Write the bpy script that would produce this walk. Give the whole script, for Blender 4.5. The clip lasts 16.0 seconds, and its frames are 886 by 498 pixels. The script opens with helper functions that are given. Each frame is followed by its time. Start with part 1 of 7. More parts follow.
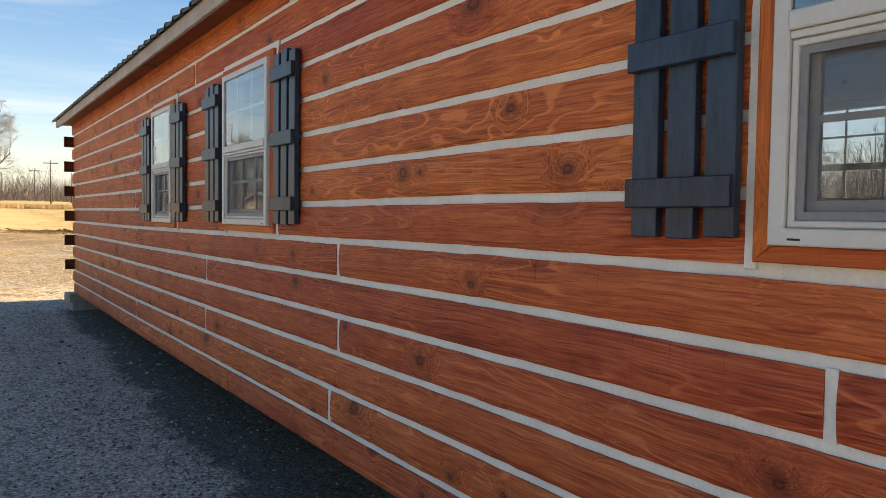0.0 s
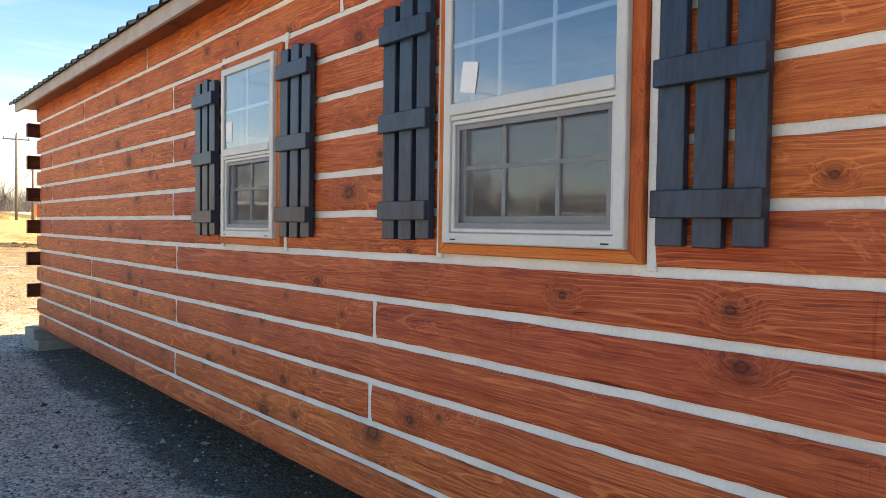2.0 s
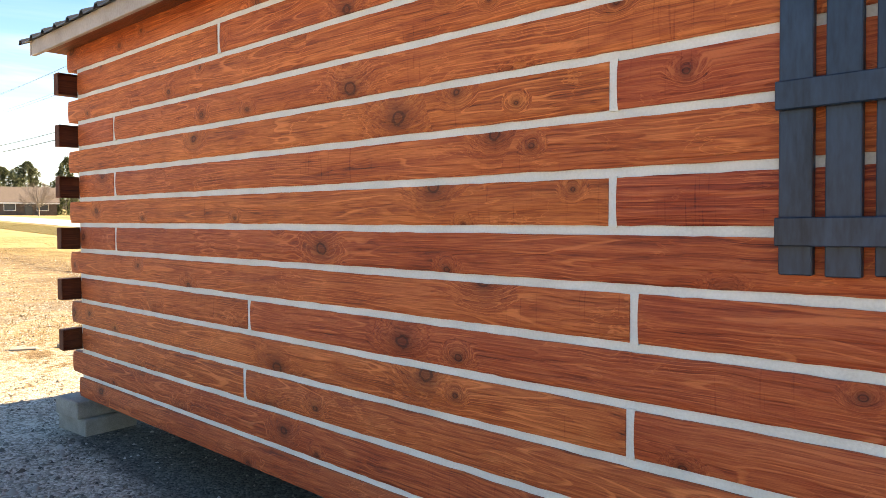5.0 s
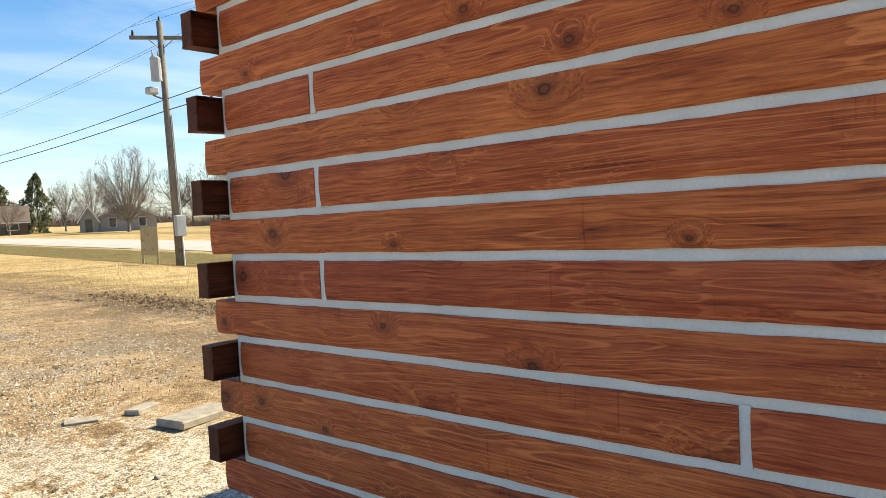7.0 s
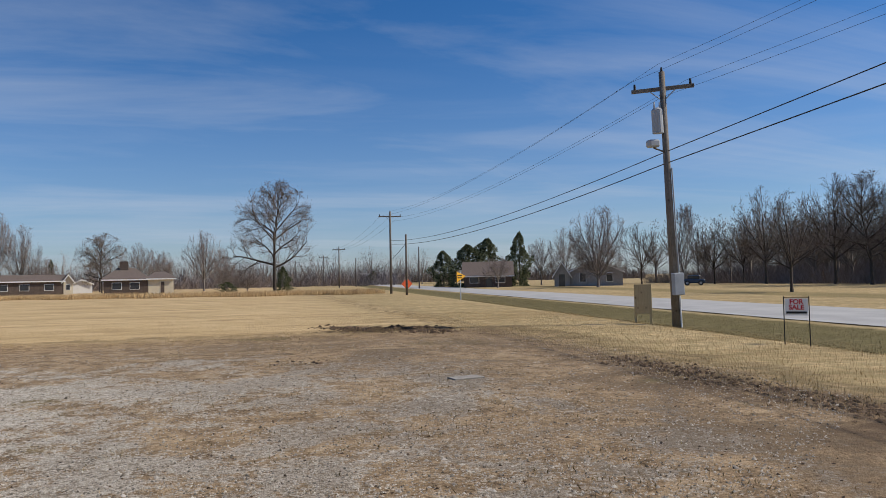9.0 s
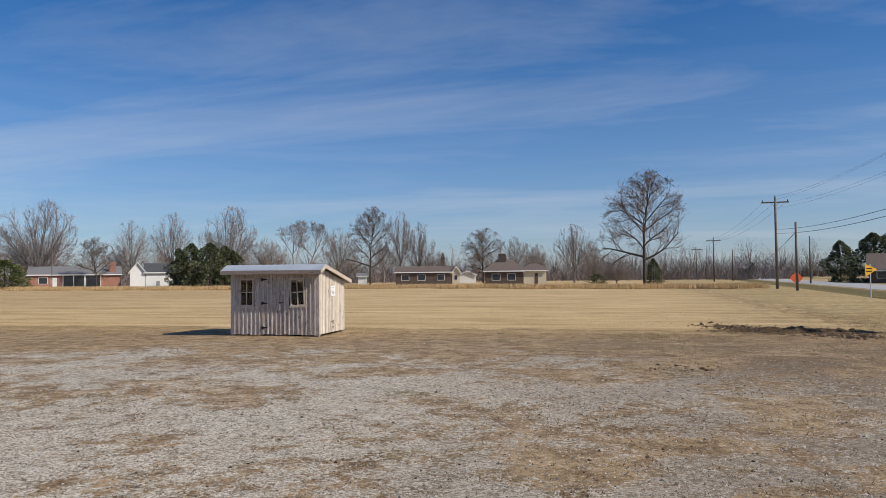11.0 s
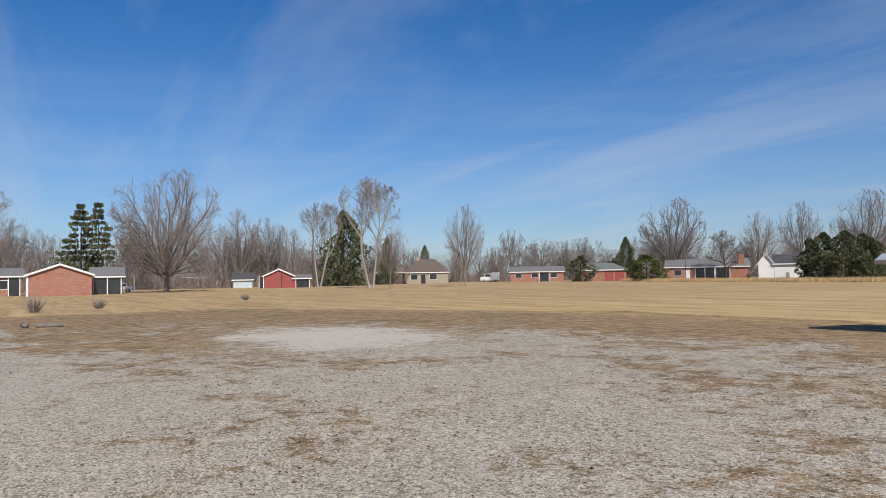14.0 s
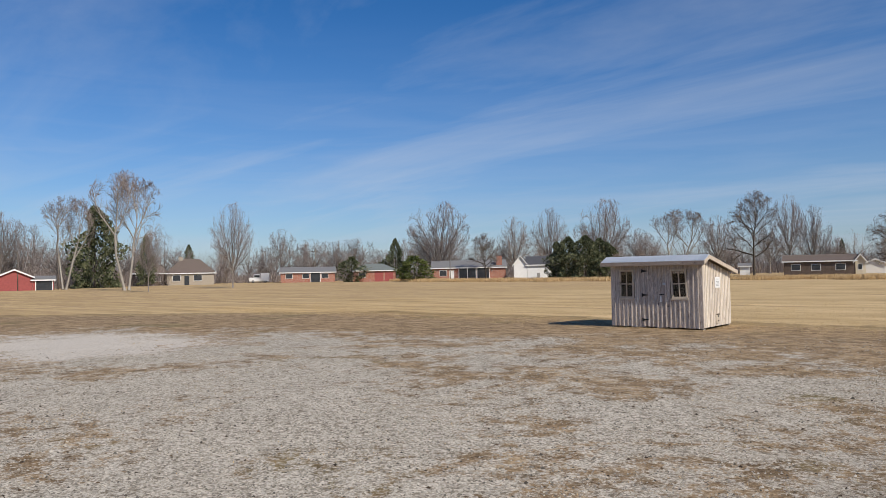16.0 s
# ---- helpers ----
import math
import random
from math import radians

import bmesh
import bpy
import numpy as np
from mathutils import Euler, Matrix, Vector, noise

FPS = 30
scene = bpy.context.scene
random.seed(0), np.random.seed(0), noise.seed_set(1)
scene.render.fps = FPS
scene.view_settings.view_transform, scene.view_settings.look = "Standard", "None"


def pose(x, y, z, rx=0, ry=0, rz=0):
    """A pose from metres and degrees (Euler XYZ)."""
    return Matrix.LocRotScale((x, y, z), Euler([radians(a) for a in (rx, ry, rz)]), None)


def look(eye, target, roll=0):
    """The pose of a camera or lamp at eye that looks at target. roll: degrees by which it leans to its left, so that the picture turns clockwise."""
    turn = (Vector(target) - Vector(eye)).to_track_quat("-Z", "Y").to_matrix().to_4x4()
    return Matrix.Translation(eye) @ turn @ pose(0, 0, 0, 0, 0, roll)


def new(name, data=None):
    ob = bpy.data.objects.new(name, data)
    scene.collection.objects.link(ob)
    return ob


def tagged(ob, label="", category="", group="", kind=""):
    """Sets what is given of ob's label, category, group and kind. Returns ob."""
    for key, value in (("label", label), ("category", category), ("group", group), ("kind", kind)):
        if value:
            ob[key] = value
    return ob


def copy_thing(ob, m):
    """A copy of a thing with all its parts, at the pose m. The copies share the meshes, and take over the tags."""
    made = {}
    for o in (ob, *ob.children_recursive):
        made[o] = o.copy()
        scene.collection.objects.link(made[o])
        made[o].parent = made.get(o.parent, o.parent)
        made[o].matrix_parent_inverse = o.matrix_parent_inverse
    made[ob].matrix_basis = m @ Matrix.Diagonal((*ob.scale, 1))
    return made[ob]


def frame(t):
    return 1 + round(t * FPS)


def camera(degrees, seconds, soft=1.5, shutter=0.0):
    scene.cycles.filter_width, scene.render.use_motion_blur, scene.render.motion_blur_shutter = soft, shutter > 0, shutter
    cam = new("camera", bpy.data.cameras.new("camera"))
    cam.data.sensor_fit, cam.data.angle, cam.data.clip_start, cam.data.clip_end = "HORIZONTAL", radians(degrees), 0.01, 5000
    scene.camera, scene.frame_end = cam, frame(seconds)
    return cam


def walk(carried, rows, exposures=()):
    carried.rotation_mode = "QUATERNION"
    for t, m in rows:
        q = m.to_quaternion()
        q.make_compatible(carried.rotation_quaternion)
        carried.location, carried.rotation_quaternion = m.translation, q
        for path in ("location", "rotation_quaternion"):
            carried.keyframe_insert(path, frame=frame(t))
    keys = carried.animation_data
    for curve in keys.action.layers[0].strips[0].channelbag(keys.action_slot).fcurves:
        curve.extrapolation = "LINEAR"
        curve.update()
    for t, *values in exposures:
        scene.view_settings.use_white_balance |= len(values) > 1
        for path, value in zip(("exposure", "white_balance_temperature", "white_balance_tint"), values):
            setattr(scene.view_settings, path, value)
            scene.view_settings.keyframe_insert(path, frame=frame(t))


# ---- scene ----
cam = camera(62.1, 16.0, soft=0.75)
PATH = [
    (0, (-1.575, -12.389, 1.726), (-0.461, -10.732, 1.606), 1.41),
    (0.5, (-1.592, -11.654, 1.698), (-0.446, -10.018, 1.593), 1.63),
    (1, (-1.673, -10.991, 1.685), (-0.483, -9.387, 1.582), 1.36),
    (1.5, (-1.707, -10.288, 1.671), (-0.476, -8.716, 1.572), 1.48),
    (2, (-1.800, -9.571, 1.658), (-0.532, -8.028, 1.571), 1.50),
    (2.5, (-1.843, -8.942, 1.674), (-0.540, -7.427, 1.581), 1.32),
    (3, (-1.900, -8.239, 1.680), (-0.554, -6.764, 1.585), 1.14),
    (3.5, (-1.981, -7.604, 1.696), (-0.600, -6.161, 1.596), 0.96),
    (4, (-2.019, -6.953, 1.697), (-0.610, -5.538, 1.579), 0.78),
    (4.5, (-2.072, -6.295, 1.665), (-0.637, -4.907, 1.554), 0.89),
    (4.7, (-2.096, -6.029, 1.659), (-0.652, -4.648, 1.553), 1.00),
    (6.8, (-1.892, -3.186, 1.714), (-0.356, -1.912, 1.575), -2.15),
    (7, (-1.866, -2.920, 1.708), (-0.366, -1.601, 1.596), -2.17),
    (7.5, (-1.835, -2.301, 1.751), (-0.452, -0.857, 1.712), -2.24),
    (8, (-1.898, -1.638, 1.808), (-0.876, 0.080, 1.853), -1.90),
    (8.2, (-1.933, -1.361, 1.802), (-1.043, 0.427, 1.898), -1.70),
    (8.5, (-1.990, -0.941, 1.787), (-1.323, 0.942, 1.878), -1.10),
    (8.7, (-2.007, -0.691, 1.795), (-1.413, 1.217, 1.878), -1.10),
    (10.8, (-2.144, 1.523, 1.761), (-2.497, 3.490, 1.831), -0.50),
    (11, (-2.155, 1.617, 1.753), (-2.625, 3.560, 1.826), -0.60),
    (11.5, (-2.227, 1.666, 1.760), (-2.984, 3.516, 1.839), -0.60),
    (12, (-2.317, 1.643, 1.775), (-3.341, 3.359, 1.857), -0.60),
    (12.5, (-2.395, 1.632, 1.771), (-3.667, 3.173, 1.854), -0.50),
    (13, (-2.456, 1.587, 1.764), (-3.936, 2.931, 1.844), -0.50),
    (13.5, (-2.566, 1.591, 1.744), (-4.199, 2.745, 1.819), -0.80),
    (14, (-2.630, 1.553, 1.737), (-4.355, 2.563, 1.811), -1.00),
    (14.5, (-2.655, 1.535, 1.739), (-4.400, 2.509, 1.814), -1.00),
    (15, (-2.592, 1.569, 1.749), (-4.254, 2.680, 1.821), -1.20),
    (15.5, (-2.453, 1.574, 1.768), (-3.968, 2.878, 1.838), -1.10),
    (16, (-2.333, 1.595, 1.766), (-3.672, 3.079, 1.830), -1.10),
]
EXPOSURES = [(0.0, 1.14, 10500, 10), (0.5, 1.42, 10500, 10), (1.5, 1.72, 10500, 10), (3.5, 1.86, 10500, 10), (4.7, 1.84, 10500, 10), (6.8, 1.27, 9000, 5), (7.5, 0.72, 8000, -2), (8.0, 0.30, 7400, -4), (8.5, -0.12, 6700, 5), (9.0, -0.14, 6650, 10), (16.0, -0.14, 6650, 10)]
walk(cam, [(t, look(eye, aim, roll)) for t, eye, aim, roll in PATH], EXPOSURES)

# ---- world and sun ----
SUN_UP, SUN_TURN = 40.0, 101.0
world = bpy.data.worlds.new("winter_sky")
scene.world = world
world.use_nodes = True
wn, wl = world.node_tree.nodes, world.node_tree.links
sky = wn.new("ShaderNodeTexSky")
sky.sky_type, sky.sun_disc = "NISHITA", False
sky.sun_elevation, sky.sun_rotation = radians(SUN_UP), radians(SUN_TURN)
sky.air_density, sky.dust_density, sky.ozone_density, sky.altitude = 1.0, 0.6, 3.5, 200
tint = wn.new("ShaderNodeHueSaturation")
tint.inputs["Saturation"].default_value = 1.2
blue = wn.new("ShaderNodeMix")
blue.data_type, blue.blend_type = "RGBA", "MULTIPLY"
blue.inputs["Factor"].default_value = 1.0
blue.inputs["B"].default_value = (0.80, 0.915, 1.12, 1)
wl.new(sky.outputs[0], blue.inputs["A"])
wl.new(blue.outputs["Result"], tint.inputs["Color"])
# thin cirrus over the whole sky, projected on a high plane
geo = wn.new("ShaderNodeTexCoord")
sep = wn.new("ShaderNodeSeparateXYZ")
wl.new(geo.outputs["Generated"], sep.inputs[0])
up = wn.new("ShaderNodeMath"); up.operation = "MAXIMUM"; up.inputs[1].default_value = 0.0
wl.new(sep.outputs[2], up.inputs[0])
up2 = wn.new("ShaderNodeMath"); up2.operation = "ADD"; up2.inputs[1].default_value = 0.12
wl.new(up.outputs[0], up2.inputs[0])
dx = wn.new("ShaderNodeMath"); dx.operation = "DIVIDE"
dy = wn.new("ShaderNodeMath"); dy.operation = "DIVIDE"
wl.new(sep.outputs[0], dx.inputs[0]); wl.new(up2.outputs[0], dx.inputs[1])
wl.new(sep.outputs[1], dy.inputs[0]); wl.new(up2.outputs[0], dy.inputs[1])
com = wn.new("ShaderNodeCombineXYZ")
wl.new(dx.outputs[0], com.inputs[0]); wl.new(dy.outputs[0], com.inputs[1])
mapc = wn.new("ShaderNodeMapping")
mapc.inputs["Rotation"].default_value = (0, 0, radians(-38))
mapc.inputs["Scale"].default_value = (0.34, 1.15, 1)
wl.new(com.outputs[0], mapc.inputs[0])
cn = wn.new("ShaderNodeTexNoise")
cn.inputs["Scale"].default_value, cn.inputs["Detail"].default_value = 1.1, 9
cn.inputs["Roughness"].default_value, cn.inputs["Distortion"].default_value = 0.58, 0.7
wl.new(mapc.outputs[0], cn.inputs["Vector"])
cr = wn.new("ShaderNodeMapRange")
cr.inputs["From Min"].default_value, cr.inputs["From Max"].default_value = 0.47, 0.86
cr.inputs["To Min"].default_value, cr.inputs["To Max"].default_value = 0.0, 0.42
wl.new(cn.outputs[0], cr.inputs[0])
cm = wn.new("ShaderNodeMix"); cm.data_type = "RGBA"
wl.new(cr.outputs[0], cm.inputs["Factor"])
wl.new(tint.outputs[0], cm.inputs["A"])
cm.inputs["B"].default_value = (7.0, 7.4, 8.0, 1)
# low veils: long level streaks, thicker towards the horizon
az_n = wn.new("ShaderNodeMapping")
az_n.inputs["Scale"].default_value = (1.3, 1.3, 17.0)
wl.new(geo.outputs["Generated"], az_n.inputs[0])
veil = wn.new("ShaderNodeTexNoise")
veil.inputs["Scale"].default_value, veil.inputs["Detail"].default_value = 1.6, 7
veil.inputs["Roughness"].default_value, veil.inputs["Distortion"].default_value = 0.6, 0.5
wl.new(az_n.outputs[0], veil.inputs["Vector"])
vr = wn.new("ShaderNodeMapRange")
vr.inputs["From Min"].default_value, vr.inputs["From Max"].default_value = 0.42, 0.80
vr.inputs["To Min"].default_value, vr.inputs["To Max"].default_value = 0.18, 0.46
wl.new(veil.outputs[0], vr.inputs[0])
low = wn.new("ShaderNodeMapRange")
low.interpolation_type = "SMOOTHSTEP"
low.inputs["From Min"].default_value, low.inputs["From Max"].default_value = 0.36, 0.02
wl.new(sep.outputs[2], low.inputs[0])
vm = wn.new("ShaderNodeMath"); vm.operation = "MULTIPLY"
wl.new(vr.outputs[0], vm.inputs[0]); wl.new(low.outputs[0], vm.inputs[1])
haze = wn.new("ShaderNodeMix"); haze.data_type = "RGBA"
wl.new(vm.outputs[0], haze.inputs["Factor"])
wl.new(cm.outputs["Result"], haze.inputs["A"])
haze.inputs["B"].default_value = (5.3, 6.2, 8.1, 1)
wl.new(haze.outputs["Result"], wn["Background"].inputs[0])
wn["Background"].inputs[1].default_value = 0.097

sun_az = radians(SUN_TURN)
SUNWARD = Vector((math.sin(sun_az) * math.cos(radians(SUN_UP)), math.cos(sun_az) * math.cos(radians(SUN_UP)), math.sin(radians(SUN_UP))))
sun = new("sun", bpy.data.lights.new("sun", "SUN"))
sun.data.energy, sun.data.angle, sun.data.color = 4.6, radians(0.53), (1.0, 0.93, 0.82)
sun.matrix_world = look((0, 0, 30), Vector((0, 0, 30)) - SUNWARD)


# ---- materials ----
class Mat:
    """A small builder for node materials."""

    def __init__(self, name, rough=0.8, metal=0.0, spec=0.5):
        self.m = bpy.data.materials.new(name)
        self.m.use_nodes = True
        self.t = self.m.node_tree
        self.p = self.t.nodes["Principled BSDF"]
        self.p.inputs["Roughness"].default_value = rough
        self.p.inputs["Metallic"].default_value = metal
        self.p.inputs["Specular IOR Level"].default_value = spec

    def n(self, kind, **values):
        node = self.t.nodes.new("ShaderNode" + kind)
        for k, v in values.items():
            node.inputs[k.replace("_", " ")].default_value = v
        return node

    def link(self, a, b):
        self.t.links.new(a, b)

    def math(self, op, a, b=0.0, c=None, clamp=False):
        node = self.t.nodes.new("ShaderNodeMath")
        node.operation, node.use_clamp = op, clamp
        for i, v in enumerate((a, b) if c is None else (a, b, c)):
            if hasattr(v, "is_output"):
                self.link(v, node.inputs[i])
            else:
                node.inputs[i].default_value = v
        return node.outputs[0]

    def coords(self, scale=(1, 1, 1), what="Object", offset=None, shuffle=False):
        if what == "Position":
            src = self.n("NewGeometry").outputs["Position"]
        else:
            src = self.n("TexCoord").outputs[what]
        mp = self.n("Mapping")
        mp.inputs["Scale"].default_value = scale
        self.link(src, mp.inputs[0])
        if shuffle:
            ran = self.n("ObjectInfo").outputs["Random"]
            comb = self.n("CombineXYZ")
            for i, k in enumerate((17.0, 31.0, 23.0)):
                self.link(self.math("MULTIPLY", ran, k), comb.inputs[i])
            self.link(comb.outputs[0], mp.inputs["Location"])
        return mp.outputs[0]

    def noise(self, vec, scale, detail=5, rough=0.55, dist=0.0):
        node = self.n("TexNoise", Scale=scale, Detail=detail, Roughness=rough, Distortion=dist)
        self.link(vec, node.inputs["Vector"])
        return node.outputs[0]

    def ramp(self, fac, stops):
        node = self.t.nodes.new("ShaderNodeValToRGB")
        el = node.color_ramp.elements
        while len(el) < len(stops):
            el.new(0.5)
        for e, (pos, col) in zip(el, stops):
            e.position, e.color = pos, (*col, 1)
        self.link(fac, node.inputs[0])
        return node.outputs[0]

    def span(self, v, a, b, c=0.0, d=1.0):
        node = self.n("MapRange")
        node.interpolation_type = "SMOOTHSTEP"
        for i, x in zip(("From Min", "From Max", "To Min", "To Max"), (a, b, c, d)):
            node.inputs[i].default_value = x
        self.link(v, node.inputs[0])
        return node.outputs[0]

    def mix(self, fac, a, b, how="MIX"):
        node = self.t.nodes.new("ShaderNodeMix")
        node.data_type, node.blend_type = "RGBA", how
        for k, v in (("Factor", fac), ("A", a), ("B", b)):
            sock = node.inputs[k] if k == "Factor" else [s for s in node.inputs if s.name == k and s.type == "RGBA"][0]
            if hasattr(v, "is_output"):
                self.link(v, sock)
            elif k == "Factor":
                sock.default_value = v
            else:
                sock.default_value = (*v, 1)
        return [s for s in node.outputs if s.type == "RGBA"][0]

    def bump(self, height, strength=0.3, distance=0.01):
        node = self.n("Bump", Strength=strength, Distance=distance)
        self.link(height, node.inputs["Height"])
        self.link(node.outputs[0], self.p.inputs["Normal"])

    def color(self, sock):
        self.link(sock, self.p.inputs["Base Color"])
        return self


def speckled(name, dark, light, scale=8.0, rough=0.8, metal=0.0, bump=0.15, fine=60.0, shuffle=True, spec=0.4, stretch=(1, 1, 1)):
    """A plain surface with large stains, fine grain and relief."""
    m = Mat(name, rough, metal, spec)
    v = m.coords(stretch, shuffle=shuffle)
    a = m.noise(v, scale, 6)
    b = m.noise(v, fine, 3)
    f = m.math("MULTIPLY_ADD", b, 0.45, m.math("MULTIPLY", a, 0.75))
    m.color(m.ramp(f, ((0.35, dark), (0.8, light))))
    m.bump(b, bump, 0.004)
    return m.m


def grained(name, dark, mid, light, along=1, knots=0.02, rough=0.62, strength=0.5, raised=0.004, scale=1.0):
    """Stained or weathered wood: growth rings cut lengthwise along one local axis, bent round knots."""
    m = Mat(name, rough, 0.0, 0.35)
    base = m.coords((1, 1, 1), shuffle=True)
    # knots: sparse cells on the face; the grain flows round them
    sep = m.n("SeparateXYZ")
    m.link(base, sep.inputs[0])
    face = m.n("CombineXYZ")
    m.link(sep.outputs[along], face.inputs[0])
    m.link(m.math("MULTIPLY", sep.outputs[0 if along == 2 else 2], 1.35), face.inputs[1])
    vo = m.t.nodes.new("ShaderNodeTexVoronoi")
    vo.voronoi_dimensions = "2D"
    vo.inputs["Scale"].default_value = 1.9
    m.link(face.outputs[0], vo.inputs["Vector"])
    wobble = m.noise(base, 16.0, 3)
    cell = m.n("SeparateColor")
    m.link(vo.outputs["Color"], cell.inputs[0])
    d = m.math("MULTIPLY", vo.outputs["Distance"], m.math("MULTIPLY_ADD", cell.outputs[0], 1.0, 0.33))
    d = m.math("ADD", d, m.math("MULTIPLY", m.math("ADD", wobble, -0.5), 0.04))
    bend = m.span(d, 0.17, 0.0)
    slow = m.noise(base, 1.3, 3, 0.6)
    off = m.math("MULTIPLY_ADD", bend, 0.06, m.math("MULTIPLY", slow, 0.05))
    comb = m.n("CombineXYZ")
    for i in range(3):
        if i != along:
            m.link(off, comb.inputs[i])
    add = m.n("VectorMath")
    add.operation = "ADD"
    m.link(base, add.inputs[0])
    m.link(comb.outputs[0], add.inputs[1])

    def stretched(k, a):
        mp = m.n("Mapping")
        s = [k] * 3
        s[along] = a
        mp.inputs["Scale"].default_value = s
        m.link(add.outputs[0], mp.inputs[0])
        return mp.outputs[0]

    grain = m.noise(stretched(30.0 * scale, 0.8), 1.0, 5, 0.62, 0.25)
    # growth rings: a slow field folded into sharp saw-toothed lines, close in some stretches and wide in others
    wide = m.noise(stretched(7.0 * scale, 0.34), 1.0, 3, 0.5)
    folded = m.math("FRACT", m.math("MULTIPLY", wide, 24.0))
    rings = m.math("MULTIPLY", m.span(folded, 0.25, 0.9), m.span(folded, 1.0, 0.93))
    close = m.noise(stretched(75.0 * scale, 1.1), 1.0, 2, 0.5)
    lines = m.span(close, 0.54, 0.68)
    # torn fibres: pale rims round long flakes
    flake = m.noise(stretched(11.0 * scale, 2.4), 1.0, 4, 0.6, 0.9)
    rim = m.span(m.math("ABSOLUTE", m.math("ADD", m.math("FRACT", m.math("MULTIPLY", flake, 5.0)), -0.5)), 0.09, 0.0)
    torn = m.span(m.noise(base, 1.7, 2), 0.50, 0.60)
    # saw marks across the log in some stretches
    sw = m.n("Mapping")
    s_ = [4.0] * 3
    s_[along] = 85.0
    sw.inputs["Scale"].default_value = s_
    m.link(base, sw.inputs[0])
    saw = m.math("MULTIPLY", m.span(m.noise(sw.outputs[0], 1.0, 3, 0.5), 0.60, 0.72), m.span(m.noise(base, 1.05, 2), 0.52, 0.62))
    fine = m.noise(stretched(210.0 * scale, 6.0), 1.0, 3, 0.65)
    blot = m.noise(base, 2.4, 5, 0.62)
    patch = m.span(m.noise(base, 1.1, 3), 0.40, 0.60)
    f = m.math("MULTIPLY_ADD", fine, 0.44, m.math("MULTIPLY_ADD", blot, 0.22, m.math("MULTIPLY", grain, 0.36)))
    f = m.math("SUBTRACT", f, m.math("MULTIPLY", m.math("ADD", rings, -0.35), m.math("MULTIPLY_ADD", patch, 0.05, 0.025)))
    # pale raised edges of the wide cathedral grain
    arch = m.noise(stretched(6.5 * scale, 0.24), 1.0, 1, 0.4)
    fold = m.math("FRACT", m.math("MULTIPLY", arch, 26.0))
    crest = m.math("MULTIPLY", m.span(fold, 0.72, 0.90), m.span(fold, 1.0, 0.93))
    f = m.math("ADD", f, m.math("MULTIPLY", crest, m.math("MULTIPLY_ADD", m.span(m.noise(base, 1.6, 2), 0.46, 0.58), 0.17, 0.03)))
    f = m.math("SUBTRACT", f, m.math("MULTIPLY", lines, 0.055))
    f = m.math("SUBTRACT", f, m.math("MULTIPLY", saw, 0.075))
    f = m.math("ADD", f, m.math("MULTIPLY", m.math("MULTIPLY", rim, torn), 0.13))
    col = m.ramp(f, ((0.31, dark), (0.46, mid), (0.66, light)))
    smudge = m.math("MULTIPLY", m.span(m.noise(stretched(13.0 * scale, 4.0), 1.0, 5, 0.65), 0.56, 0.72), 0.20)
    col = m.mix(smudge, col, tuple(c * 0.8 for c in dark))
    halo = m.span(m.math("ADD", d, m.math("MULTIPLY", m.math("ADD", grain, -0.5), 0.08)), knots * 7.5, knots * 1.0)
    col = m.mix(m.math("MULTIPLY", halo, 0.30), col, tuple(c * 0.7 for c in dark))
    ring = m.span(d, knots * 3.2, knots * 0.9)
    core = m.span(m.math("ABSOLUTE", m.math("SUBTRACT", d, knots * 1.05)), knots * 0.4, knots * 0.12)
    eye = m.span(d, knots * 0.9, knots * 0.2)
    hoop = m.span(m.math("FRACT", m.math("MULTIPLY", d, 0.42 / knots * 4.0)), 0.35, 0.85)
    col = m.mix(m.math("MULTIPLY", ring, 0.45), col, tuple(c * 0.55 for c in dark))
    col = m.mix(m.math("MULTIPLY", core, 0.6), col, tuple(c * 0.25 for c in dark))
    col = m.mix(m.math("MULTIPLY", eye, m.math("MULTIPLY_ADD", hoop, 0.5, 0.2)), col, tuple(c * 0.35 for c in mid))
    ran = m.n("ObjectInfo").outputs["Random"]
    hs = m.n("HueSaturation")
    m.link(m.math("MULTIPLY_ADD", ran, 0.30, 0.83), hs.inputs["Value"])
    m.link(m.math("MULTIPLY_ADD", ran, 0.012, 0.494), hs.inputs["Hue"])
    m.link(col, hs.inputs["Color"])
    m.color(hs.outputs[0])
    m.link(m.math("MULTIPLY_ADD", grain, 0.3, rough - 0.15), m.p.inputs["Roughness"])
    m.bump(m.math("ADD", m.math("MULTIPLY_ADD", fine, 0.5, grain), m.math("SUBTRACT", m.math("MULTIPLY", m.math("MULTIPLY", rim, torn), 0.4), m.math("MULTIPLY_ADD", lines, 0.4, m.math("MULTIPLY", rings, 0.4)))), strength, raised)
    return m.m


